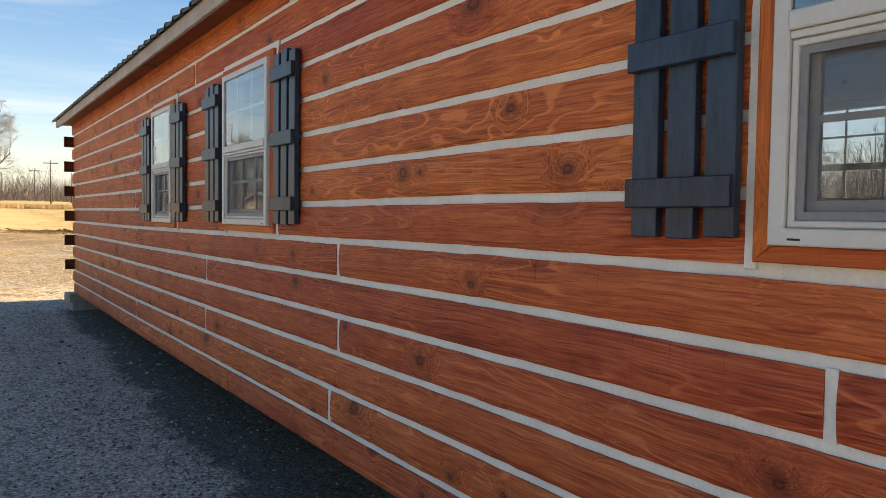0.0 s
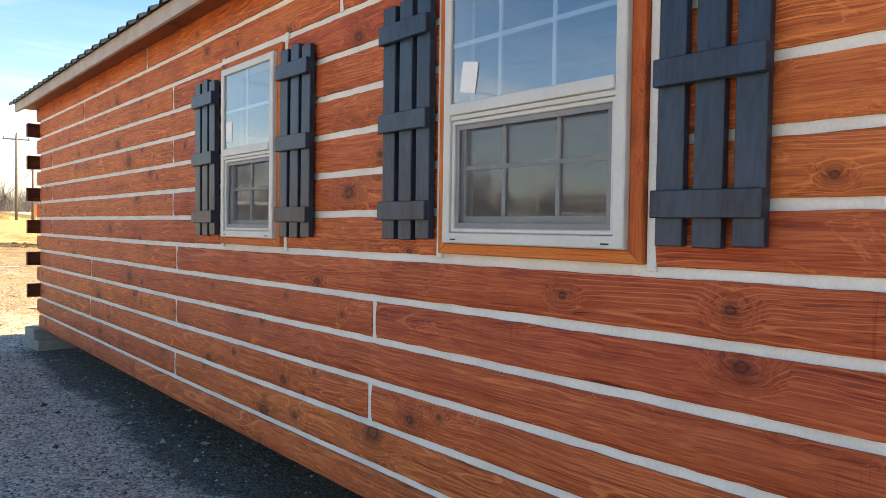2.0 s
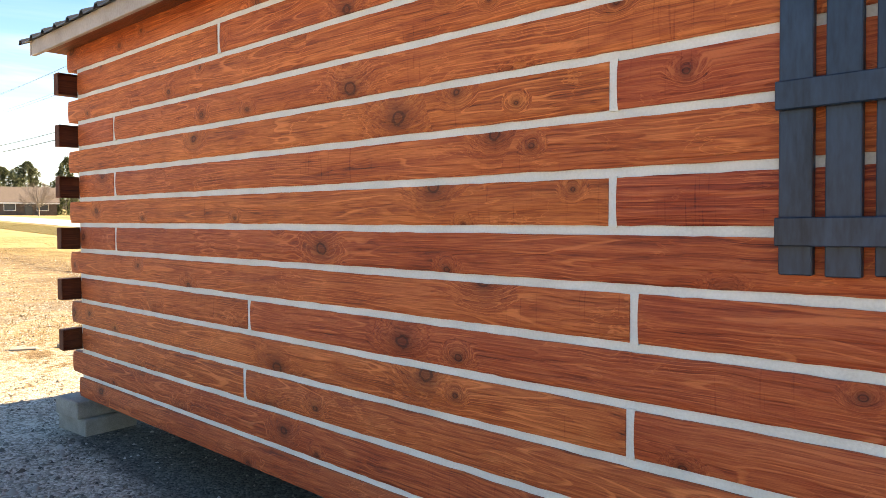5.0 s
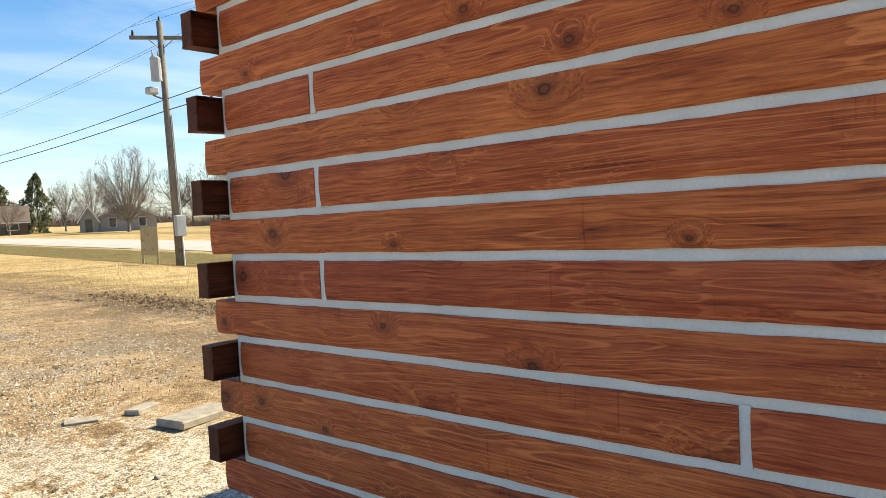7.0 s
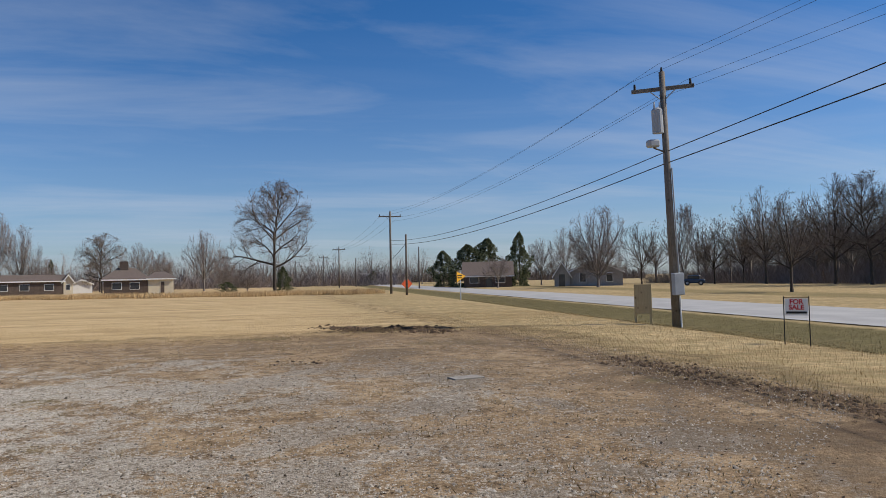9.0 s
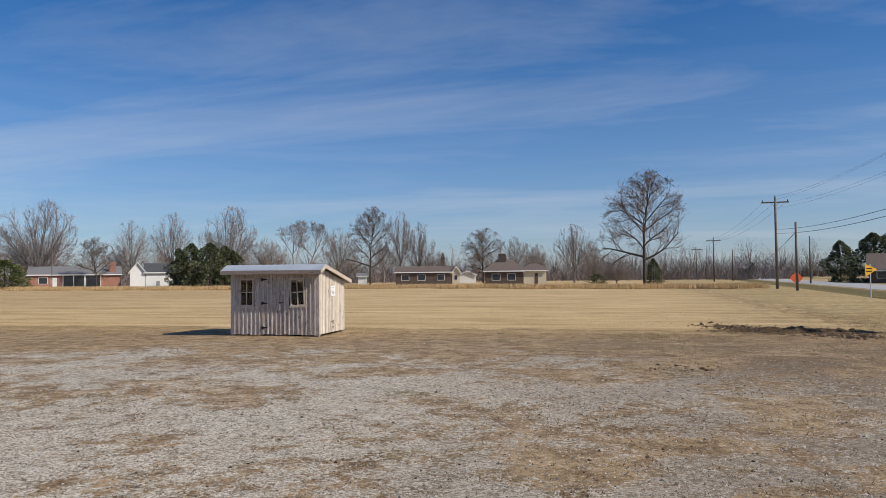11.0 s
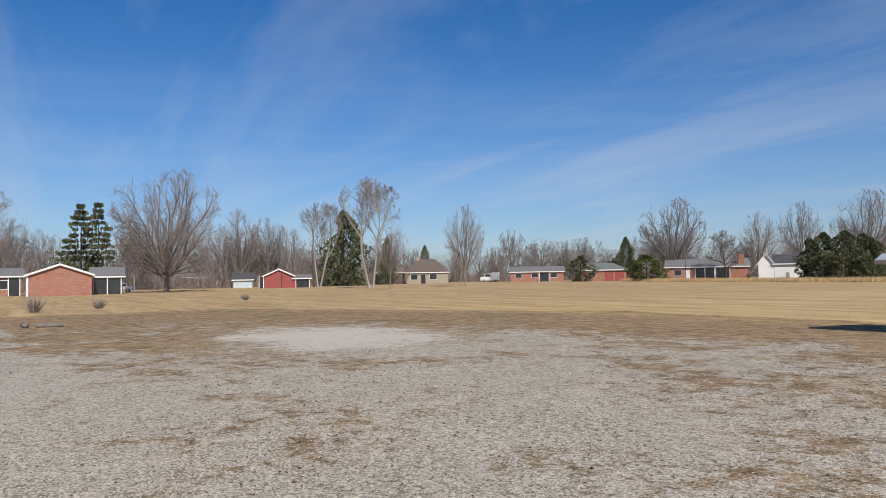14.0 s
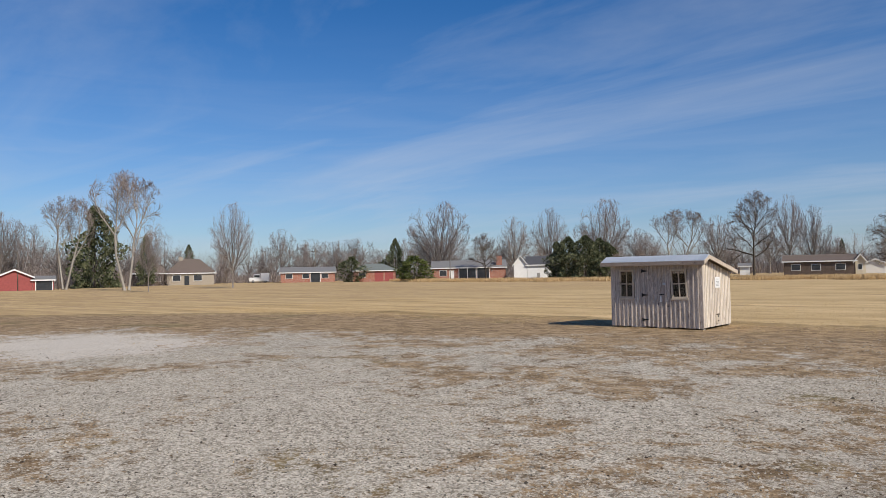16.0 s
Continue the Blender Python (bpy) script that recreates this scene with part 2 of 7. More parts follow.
M = {}
M["log"] = grained("stained_log", (0.11, 0.016, 0.007), (0.43, 0.073, 0.020), (0.72, 0.185, 0.060), along=1, strength=0.8)
# corner stubs: a darker stain, with the shade between them in the colour
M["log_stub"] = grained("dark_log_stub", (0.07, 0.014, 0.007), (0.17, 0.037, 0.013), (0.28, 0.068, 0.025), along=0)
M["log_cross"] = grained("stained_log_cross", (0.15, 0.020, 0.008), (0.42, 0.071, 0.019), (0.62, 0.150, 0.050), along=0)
M["end_grain"] = speckled("log_end_grain", (0.05, 0.013, 0.006), (0.16, 0.042, 0.015), 14, 0.8)
M["casing"] = grained("stained_casing", (0.24, 0.046, 0.010), (0.54, 0.108, 0.020), (0.70, 0.18, 0.038), along=1, knots=0.01)
M["casing_up"] = grained("stained_casing_upright", (0.24, 0.046, 0.010), (0.54, 0.108, 0.020), (0.70, 0.18, 0.038), along=2, knots=0.01)
M["chink"] = speckled("chinking", (0.62, 0.60, 0.54), (0.82, 0.80, 0.74), 5, 0.75, bump=0.5, fine=110)
M["shutter"] = speckled("dark_shutter_stain", (0.001, 0.004, 0.010), (0.024, 0.050, 0.088), 9, 0.36, bump=0.25, fine=70, stretch=(1, 1, 0.22))
M["vinyl"] = speckled("white_vinyl", (0.50, 0.495, 0.46), (0.61, 0.605, 0.57), 4, 0.35, bump=0.02)
M["screen_frame"] = speckled("grey_screen_frame", (0.16, 0.165, 0.17), (0.24, 0.245, 0.25), 6, 0.45)
M["roof_steel"] = speckled("dark_roof_steel", (0.035, 0.035, 0.038), (0.07, 0.07, 0.075), 2, 0.4, 0.3)
M["fascia"] = speckled("weathered_fascia", (0.34, 0.28, 0.24), (0.52, 0.46, 0.42), 5, 0.7)
M["soffit"] = grained("stained_soffit", (0.09, 0.02, 0.008), (0.22, 0.055, 0.016), (0.34, 0.09, 0.028), along=1)
M["concrete"] = speckled("concrete_block", (0.19, 0.172, 0.145), (0.40, 0.37, 0.315), 10, 0.9, bump=0.6, fine=120)
M["inside"] = grained("pine_inside", (0.28, 0.17, 0.08), (0.45, 0.30, 0.16), (0.55, 0.40, 0.24), along=1)
M["paper"] = speckled("white_paper", (0.78, 0.78, 0.76), (0.85, 0.85, 0.83), 3, 0.7)
M["skid"] = speckled("old_skid", (0.05, 0.04, 0.03), (0.12, 0.1, 0.08), 6, 0.9)

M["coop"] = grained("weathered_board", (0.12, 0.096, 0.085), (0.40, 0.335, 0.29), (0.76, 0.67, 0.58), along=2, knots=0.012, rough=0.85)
# the same boards in lighter colours, for the sun on the side wall
M["coop_side"] = grained("sunlit_weathered_board", (0.30, 0.24, 0.19), (0.60, 0.52, 0.43), (0.82, 0.75, 0.65), along=2, knots=0.012, rough=0.85)
M["coop_fascia"] = grained("dark_weathered_fascia", (0.12, 0.09, 0.07), (0.30, 0.24, 0.19), (0.46, 0.38, 0.31), along=0, knots=0.01, rough=0.85)
M["coop_trim"] = grained("weathered_trim", (0.28, 0.22, 0.17), (0.50, 0.42, 0.33), (0.66, 0.57, 0.46), along=0, knots=0.01, rough=0.85)
M["galv"] = speckled("galvanised_steel", (0.40, 0.445, 0.50), (0.56, 0.60, 0.64), 1.5, 0.42, 0.25)
M["black_iron"] = speckled("black_iron", (0.012, 0.012, 0.013), (0.03, 0.03, 0.03), 8, 0.5, 0.4)
M["dark_inside"] = speckled("dark_inside", (0.02, 0.018, 0.016), (0.04, 0.036, 0.03), 5, 0.9)


def glass_material(name, tint_value=1.0, rough=0.0, ior=1.5):
    m = Mat(name, rough)
    m.p.inputs["Base Color"].default_value = (tint_value, tint_value, tint_value, 1)
    m.p.inputs["Transmission Weight"].default_value = 1.0
    m.p.inputs["IOR"].default_value = ior
    v = m.coords((1, 1, 1), shuffle=True)
    m.bump(m.noise(v, 2.5, 2), 0.03, 0.004)
    return m.m


M["glass"] = glass_material("window_glass", 0.92, ior=2.1)
M["old_glass"] = glass_material("old_glass", 0.8, ior=1.4)


def screen_material():
    m = Mat("insect_screen", 0.6)
    m.p.inputs["Base Color"].default_value = (0.095, 0.098, 0.105, 1)
    tr = m.n("BsdfTransparent")
    mx = m.n("MixShader")
    mx.inputs[0].default_value = 0.27
    m.link(tr.outputs[0], mx.inputs[1])
    m.link(m.p.outputs[0], mx.inputs[2])
    m.link(mx.outputs[0], m.t.nodes["Material Output"].inputs["Surface"])
    return m.m


M["screen"] = screen_material()


def ground_material():
    """Gravel lot with bare soil and weeds, giving way to a mown winter field."""
    m = Mat("lot_and_field", 0.95, 0, 0.15)
    pos = m.coords((1, 1, 1), "Position")
    sp = m.n("SeparateXYZ")
    m.link(pos, sp.inputs[0])
    x, y = sp.outputs[0], sp.outputs[1]
    big = m.noise(pos, 0.12, 4, 0.6, 0.4)
    midn = m.noise(pos, 0.5, 7, 0.68, 0.6)
    small = m.noise(pos, 2.6, 7, 0.72, 0.3)
    tiny = m.noise(pos, 22.0, 5, 0.75)
    grit = m.noise(pos, 75.0, 3, 0.7)
    vo = m.t.nodes.new("ShaderNodeTexVoronoi")
    vo.inputs["Scale"].default_value = 52.0
    m.link(pos, vo.inputs["Vector"])
    cs = m.n("SeparateColor")
    m.link(vo.outputs["Color"], cs.inputs[0])
    sv = cs.outputs[0]
    # edge of the lot: straight to the north and east, cut off at the north-west
    e1 = m.math("SUBTRACT", y, 22.9)
    e2 = m.math("MULTIPLY", m.math("ADD", x, -5.6), 0.9)
    e3 = m.math("ADD", m.math("MULTIPLY", m.math("ADD", x, 28.0), -0.55), m.math("MULTIPLY", m.math("ADD", y, -21.5), 0.84))
    e4 = m.math("MULTIPLY", m.math("ADD", x, 43.0), -0.8)
    edge = m.math("MAXIMUM", m.math("MAXIMUM", e1, e2), m.math("MAXIMUM", e3, e4))
    rag = m.math("ADD", m.math("MULTIPLY", m.math("ADD", midn, -0.5), 4.0), m.math("MULTIPLY", m.math("ADD", small, -0.5), 3.0))
    ragged = m.math("ADD", edge, rag)
    field = m.span(ragged, -0.6, 0.7)
    fade = m.math("MAXIMUM", m.span(m.math("MAXIMUM", e1, m.math("MAXIMUM", e3, e4)), -11.0, -0.5), m.span(e2, -3.5, -0.3))
    # gravel against soil and weeds
    g = m.math("ADD", m.math("MULTIPLY", midn, 0.95), m.math("MULTIPLY", small, 0.42))
    g = m.math("ADD", g, m.math("MULTIPLY", m.math("ADD", big, -0.5), 0.6))
    g = m.math("ADD", g, m.math("MULTIPLY", m.math("ADD", tiny, -0.5), 0.45))
    g = m.math("SUBTRACT", g, m.math("MULTIPLY", fade, 0.27))
    g = m.math("SUBTRACT", g, m.math("MULTIPLY", m.span(x, -12.0, -24.0), 0.15))
    east = m.math("MULTIPLY", m.span(x, -7.0, 2.0), m.span(y, 0.5, 5.0))
    g = m.math("SUBTRACT", g, m.math("MULTIPLY", east, 0.11))
    g = m.math("ADD", g, m.math("MULTIPLY", m.span(y, 3.0, 0.0), 0.16))
    # a spread heap of fresh limestone and its trail
    px, py = m.math("ADD", x, 22.3), m.math("ADD", y, -9.2)
    dd = m.math("SQRT", m.math("ADD", m.math("MULTIPLY", px, px), m.math("MULTIPLY", m.math("MULTIPLY", py, py), 2.2)))
    ragd = m.math("ADD", m.math("MULTIPLY", m.math("ADD", midn, -0.5), 11.0), m.math("MULTIPLY", m.math("ADD", small, -0.5), 7.0))
    clump = m.noise(pos, 7.5, 4, 0.7, 0.5)
    ragd = m.math("ADD", ragd, m.math("MULTIPLY", m.math("ADD", clump, -0.5), 8.0))
    heap = m.math("MULTIPLY", m.span(m.math("ADD", dd, ragd), 4.6, 3.6), 0.95)
    g = m.math("ADD", g, m.math("MULTIPLY", m.math("ADD", clump, -0.5), 0.42))
    gravel = m.math("MAXIMUM", m.span(g, 0.575, 0.675), heap)
    stones = m.ramp(m.math("ADD", m.math("MULTIPLY_ADD", sv, 0.30, m.math("MULTIPLY", tiny, 0.24)), m.math("ADD", m.math("MULTIPLY", grit, 0.26), m.math("MULTIPLY", small, 0.20))),
                    ((0.28, (0.085, 0.068, 0.048)), (0.38, (0.28, 0.240, 0.184)), (0.50, (0.49, 0.432, 0.343)), (0.68, (0.75, 0.68, 0.565))))
    heap_c = m.ramp(tiny, ((0.36, (0.34, 0.29, 0.225)), (0.47, (0.60, 0.54, 0.455)), (0.7, (0.78, 0.725, 0.64))))
    stones = m.mix(heap, stones, heap_c)
    soil = m.ramp(m.math("ADD", m.math("MULTIPLY", small, 0.5), m.math("MULTIPLY", tiny, 0.5)), ((0.37, (0.075, 0.049, 0.026)), (0.48, (0.275, 0.187, 0.104)), (0.60, (0.54, 0.395, 0.235))))
    green = m.span(m.noise(pos, 0.31, 4, 0.6), 0.58, 0.70)
    soil = m.mix(m.math("MULTIPLY", green, 0.5), soil, (0.15, 0.135, 0.05))
    lot = m.mix(gravel, soil, stones)
    # dark brown soil patches in the eastern part; its backlit dimness is painted in
    lot = m.mix(m.math("MULTIPLY", m.math("MULTIPLY", east, m.span(m.math("MULTIPLY_ADD", small, 0.4, m.math("MULTIPLY", midn, 0.6)), 0.47, 0.56)), 0.70), lot, (0.135, 0.092, 0.054))
    # dark crumbs of turf and wet soil among the stones
    crumb = m.math("ADD", m.noise(pos, 11.0, 4, 0.7), m.math("MULTIPLY", m.math("ADD", midn, -0.5), 0.25))
    lot = m.mix(m.math("MULTIPLY", m.span(crumb, 0.555, 0.64), m.math("MULTIPLY_ADD", heap, -0.55, 0.68)), lot, (0.12, 0.09, 0.055))
    # bare soil under the eaves of the cabin, with the shade below painted in
    under_cabin = m.math("ADD", x, m.math("ADD", m.math("MULTIPLY", m.math("ADD", midn, -0.5), 0.9), m.math("MULTIPLY", m.math("ADD", small, -0.5), 0.7)))
    under_cabin = m.math("MULTIPLY", m.span(under_cabin, -0.30, -0.08), m.math("MULTIPLY", m.span(x, 4.6, 4.2), m.span(y, 0.3, -0.3)))
    lot = m.mix(m.math("MULTIPLY", under_cabin, 0.78), lot, m.ramp(tiny, ((0.40, (0.022, 0.019, 0.016)), (0.62, (0.085, 0.075, 0.062)))))
    # the field: dry lawn with mowing lines along x
    streak = m.noise(m.coords((0.05, 0.9, 1), "Position"), 1.0, 6, 0.65)
    blade = m.noise(m.coords((9, 9, 9), "Position"), 2.0, 5, 0.75)
    patch = m.noise(m.coords((0.25, 0.8, 1), "Position"), 1.0, 6, 0.7, 0.4)
    ff = m.math("ADD", m.math("MULTIPLY", streak, 0.38), m.math("ADD", m.math("MULTIPLY", patch, 0.32), m.math("MULTIPLY", blade, 0.30)))
    lawn = m.ramp(ff, ((0.36, (0.24, 0.162, 0.076)), (0.48, (0.50, 0.355, 0.178)), (0.62, (0.72, 0.54, 0.30))))
    eastlawn = m.math("MULTIPLY", m.span(x, -1.0, 8.0), m.span(small, 0.36, 0.60))
    lawn = m.mix(m.math("MULTIPLY", eastlawn, 0.6), lawn, (0.21, 0.178, 0.075))
    # green-brown ditch before the road and rough bands beyond it
    off = m.math("SUBTRACT", m.math("MULTIPLY", m.math("ADD", x, -15.45), 0.9972), m.math("MULTIPLY", m.math("ADD", y, -13.6), 0.075))
    offn = m.math("ADD", off, m.math("MULTIPLY", m.math("ADD", small, -0.5), 1.6))
    rank = m.ramp(m.math("ADD", m.math("MULTIPLY", small, 0.5), m.math("MULTIPLY", blade, 0.5)), ((0.38, (0.075, 0.068, 0.024)), (0.50, (0.155, 0.130, 0.050)), (0.64, (0.28, 0.22, 0.10))))
    bank = m.math("MULTIPLY", m.span(offn, -4.9, -4.0), m.span(offn, -0.3, -0.9))
    beyond = m.math("MULTIPLY", m.span(offn, 15.0, 16.5), m.span(offn, 24.0, 20.0))
    lawn = m.mix(m.math("MAXIMUM", m.math("MULTIPLY", bank, 0.9), m.math("MULTIPLY", beyond, 0.55)), lawn, rank)
    west = m.math("MULTIPLY", m.span(x, -30.0, -46.0), m.span(patch, 0.48, 0.58))
    lawn = m.mix(m.math("MULTIPLY", west, 0.5), lawn, (0.25, 0.15, 0.085))
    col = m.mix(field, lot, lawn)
    # torn-up dark soil near the eastern grass, and a bare track along its edge
    hx, hy = m.math("ADD", x, -2.4), m.math("ADD", y, -23.9)
    hd = m.math("SQRT", m.math("ADD", m.math("MULTIPLY", m.math("MULTIPLY", hx, hx), 0.22), m.math("MULTIPLY", hy, hy)))
    torn = m.span(m.math("ADD", hd, m.math("MULTIPLY", m.math("ADD", small, -0.5), 2.6)), 1.2, 0.8)
    ridge = m.math("ADD", e2, m.math("MULTIPLY_ADD", m.math("ADD", midn, -0.5), 2.4, 0.55))
    track = m.math("MULTIPLY", m.span(m.math("ABSOLUTE", ridge), 1.1, 0.25), m.span(m.math("ADD", small, m.math("MULTIPLY", m.span(y, 15.0, 11.0), 0.10)), 0.50, 0.60))
    col = m.mix(m.math("MAXIMUM", torn, m.math("MULTIPLY", track, 0.85)), col, (0.095, 0.06, 0.034))
    # mowing edge: a darker line where the lawn starts
    line = m.math("MULTIPLY", m.span(ragged, 0.1, 0.6), m.span(ragged, 1.5, 0.9))
    col = m.mix(m.math("MULTIPLY", line, 0.6), col, (0.12, 0.085, 0.04))
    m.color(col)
    hgt = m.math("MULTIPLY_ADD", vo.outputs["Distance"], -0.5, m.math("ADD", m.math("MULTIPLY", small, 0.5), m.math("MULTIPLY", tiny, 0.7)))
    m.bump(hgt, 0.9, 0.016)
    return m.m


M["ground"] = ground_material()
M["stone"] = speckled("limestone_chips", (0.26, 0.245, 0.22), (0.55, 0.53, 0.49), 30, 0.95, bump=0.4)


def island(name, stops, rough=0.9, trans=0.0):
    m = Mat(name, rough, 0, 0.2)
    r = m.n("NewGeometry").outputs["Random Per Island"]
    m.color(m.ramp(r, stops))
    if trans:
        tl = m.n("BsdfTranslucent")
        m.link(m.ramp(r, stops), tl.inputs[0])
        mx = m.n("MixShader")
        mx.inputs[0].default_value = trans
        m.link(m.p.outputs[0], mx.inputs[1])
        m.link(tl.outputs[0], mx.inputs[2])
        m.link(mx.outputs[0], m.t.nodes["Material Output"].inputs["Surface"])
    return m.m


M["chips"] = island("scattered_chips", ((0.0, (0.07, 0.058, 0.045)), (0.4, (0.30, 0.27, 0.225)), (0.75, (0.40, 0.36, 0.30)), (1.0, (0.58, 0.53, 0.45))))
M["clod"] = island("dark_clods", ((0.0, (0.03, 0.02, 0.013)), (0.6, (0.085, 0.055, 0.033)), (1.0, (0.18, 0.12, 0.075))))
M["blades"] = island("dry_blades", ((0.0, (0.28, 0.18, 0.08)), (0.5, (0.52, 0.36, 0.17)), (1.0, (0.72, 0.55, 0.30))))
M["ditch_blades"] = island("ditch_blades", ((0.0, (0.085, 0.074, 0.03)), (0.5, (0.19, 0.15, 0.066)), (1.0, (0.38, 0.29, 0.14))))
M["tall_grass"] = island("tall_dry_grass", ((0.0, (0.34, 0.22, 0.10)), (0.5, (0.55, 0.38, 0.19)), (1.0, (0.70, 0.53, 0.30))))
M["needles"] = island("needles", ((0.0, (0.042, 0.055, 0.03)), (0.5, (0.115, 0.13, 0.07)), (1.0, (0.26, 0.27, 0.155))), trans=0.3)
M["juniper"] = island("yellow_green_needles", ((0.0, (0.05, 0.075, 0.02)), (0.5, (0.11, 0.14, 0.04)), (1.0, (0.24, 0.26, 0.09))), trans=0.3)
M["bark"] = speckled("grey_bark", (0.11, 0.093, 0.08), (0.28, 0.248, 0.22), 3, 0.95)
M["pale_bark"] = speckled("pale_bark", (0.20, 0.18, 0.15), (0.42, 0.39, 0.34), 3, 0.95)
M["dark_bark"] = speckled("dark_bark", (0.035, 0.028, 0.022), (0.10, 0.082, 0.066), 3, 0.95)
M["twig"] = island("twigs", ((0.0, (0.17, 0.14, 0.128)), (0.5, (0.29, 0.245, 0.228)), (1.0, (0.41, 0.355, 0.335))))
M["dark_twig"] = island("dark_twigs", ((0.0, (0.10, 0.080, 0.068)), (0.5, (0.20, 0.163, 0.14)), (1.0, (0.31, 0.26, 0.228))))
M["asphalt"] = speckled("worn_asphalt", (0.33, 0.32, 0.30), (0.49, 0.475, 0.445), 0.6, 0.9, fine=30, shuffle=False)
M["pole"] = grained("weathered_pole", (0.06, 0.05, 0.042), (0.14, 0.12, 0.10), (0.24, 0.21, 0.18), along=2, rough=0.9)
M["wire"] = speckled("black_wire", (0.015, 0.015, 0.016), (0.03, 0.03, 0.03), 3, 0.6)
M["can"] = speckled("grey_can", (0.30, 0.32, 0.34), (0.42, 0.44, 0.46), 3, 0.5)
M["plywood"] = grained("sun_bleached_plywood", (0.34, 0.25, 0.13), (0.46, 0.35, 0.19), (0.56, 0.44, 0.26), along=2, rough=0.85)
M["white"] = speckled("white_siding", (0.72, 0.72, 0.70), (0.82, 0.82, 0.80), 2, 0.6)
M["cream"] = speckled("cream_siding", (0.55, 0.48, 0.35), (0.68, 0.61, 0.46), 2, 0.7)
M["tan"] = speckled("tan_brick", (0.28, 0.24, 0.19), (0.42, 0.37, 0.30), 4, 0.85)
M["grey_wall"] = speckled("grey_siding", (0.24, 0.235, 0.22), (0.36, 0.35, 0.33), 3, 0.8)
M["dark_wall"] = speckled("dark_brick", (0.06, 0.045, 0.036), (0.14, 0.105, 0.085), 3, 0.85)
M["red"] = speckled("red_siding", (0.24, 0.055, 0.052), (0.36, 0.09, 0.082), 3, 0.7)
M["blue_wall"] = speckled("pale_blue_siding", (0.42, 0.50, 0.56), (0.54, 0.62, 0.68), 3, 0.7)
M["shingle_grey"] = speckled("grey_shingle", (0.13, 0.13, 0.132), (0.24, 0.24, 0.24), 5, 0.9)
M["shingle_dark"] = speckled("dark_shingle", (0.05, 0.052, 0.058), (0.10, 0.10, 0.11), 5, 0.9)
M["shingle_brown"] = speckled("brown_shingle", (0.10, 0.075, 0.062), (0.19, 0.15, 0.125), 5, 0.9)
M["shingle_green"] = speckled("green_shingle", (0.12, 0.14, 0.13), (0.21, 0.235, 0.22), 5, 0.9)
M["pane_dark"] = speckled("dark_pane", (0.02, 0.024, 0.03), (0.05, 0.056, 0.065), 1, 0.12, spec=0.6)
M["yellow"] = speckled("yellow_sign", (0.72, 0.36, 0.02), (0.85, 0.46, 0.03), 3, 0.5)
M["orange"] = speckled("orange_sign", (0.75, 0.10, 0.03), (0.9, 0.16, 0.05), 3, 0.5)
M["rubber"] = speckled("tyre_rubber", (0.012, 0.012, 0.012), (0.03, 0.03, 0.03), 8, 0.8)
M["car_white"] = speckled("white_paint", (0.7, 0.7, 0.7), (0.8, 0.8, 0.8), 1, 0.25)
M["car_blue"] = speckled("dark_blue_paint", (0.03, 0.05, 0.09), (0.05, 0.08, 0.13), 1, 0.25)
M["sign_red"] = speckled("sign_red_ink", (0.55, 0.02, 0.03), (0.62, 0.04, 0.05), 5, 0.6)


def brick_material():
    m = Mat("red_brick", 0.85, 0, 0.3)
    v = m.coords((1, 1, 1))
    sp = m.n("SeparateXYZ")
    m.link(v, sp.inputs[0])
    cb = m.n("CombineXYZ")
    m.link(m.math("ADD", sp.outputs[0], sp.outputs[1]), cb.inputs[0])
    m.link(sp.outputs[2], cb.inputs[1])
    b = m.n("TexBrick")
    b.inputs["Scale"].default_value = 1.0
    b.inputs["Brick Width"].default_value, b.inputs["Row Height"].default_value = 0.22, 0.075
    b.inputs["Mortar Size"].default_value = 0.008
    b.inputs["Color1"].default_value = (0.30, 0.085, 0.05, 1)
    b.inputs["Color2"].default_value = (0.46, 0.20, 0.13, 1)
    b.inputs["Mortar"].default_value = (0.42, 0.38, 0.34, 1)
    m.link(cb.outputs[0], b.inputs["Vector"])
    n = m.noise(v, 1.6, 5)
    m.color(m.mix(0.5, b.outputs[0], m.ramp(n, ((0.3, (0.62, 0.52, 0.50)), (0.7, (1.0, 0.95, 0.92)))), "MULTIPLY"))
    return m.m


M["brick"] = brick_material()


# ---- mesh helpers ----
def mesh_of(name, bm, *mats):
    me = bpy.data.meshes.new(name)
    bm.to_mesh(me)
    bm.free()
    for k in mats:
        me.materials.append(M[k])
    return me


def part(name, bm, mat, parent, label="", smooth=False):
    me = mesh_of(name, bm, mat)
    if smooth:
        for p in me.polygons:
            p.use_smooth = True
    ob = new(name, me)
    ob.parent = parent
    return tagged(ob, label)


def shared(name, me, parent, m=None):
    ob = new(name, me)
    ob.parent = parent
    if m is not None:
        ob.matrix_basis = m
    return ob


def thing(name, label, category, group="", kind="", at=None):
    ob = new(name)
    if at is not None:
        ob.matrix_basis = at
    return tagged(ob, label, category, group, kind)


def add_box(bm, a, b, bevel=0.0, m=None):
    r = bmesh.ops.create_cube(bm, size=1)
    vs = r["verts"]
    for v in vs:
        v.co = Vector([a[i] + (v.co[i] + 0.5) * (b[i] - a[i]) for i in range(3)])
    if bevel:
        es = list({e for v in vs for e in v.link_edges})
        g = bmesh.ops.bevel(bm, geom=es, offset=bevel, segments=1, affect="EDGES")
        vs = list({v for f in g["faces"] for v in f.verts} | {v for v in vs if v.is_valid})
    if m is not None:
        bmesh.ops.transform(bm, matrix=m, verts=vs)
    return bm


def box(a, b, bevel=0.0, m=None):
    return add_box(bmesh.new(), a, b, bevel, m)


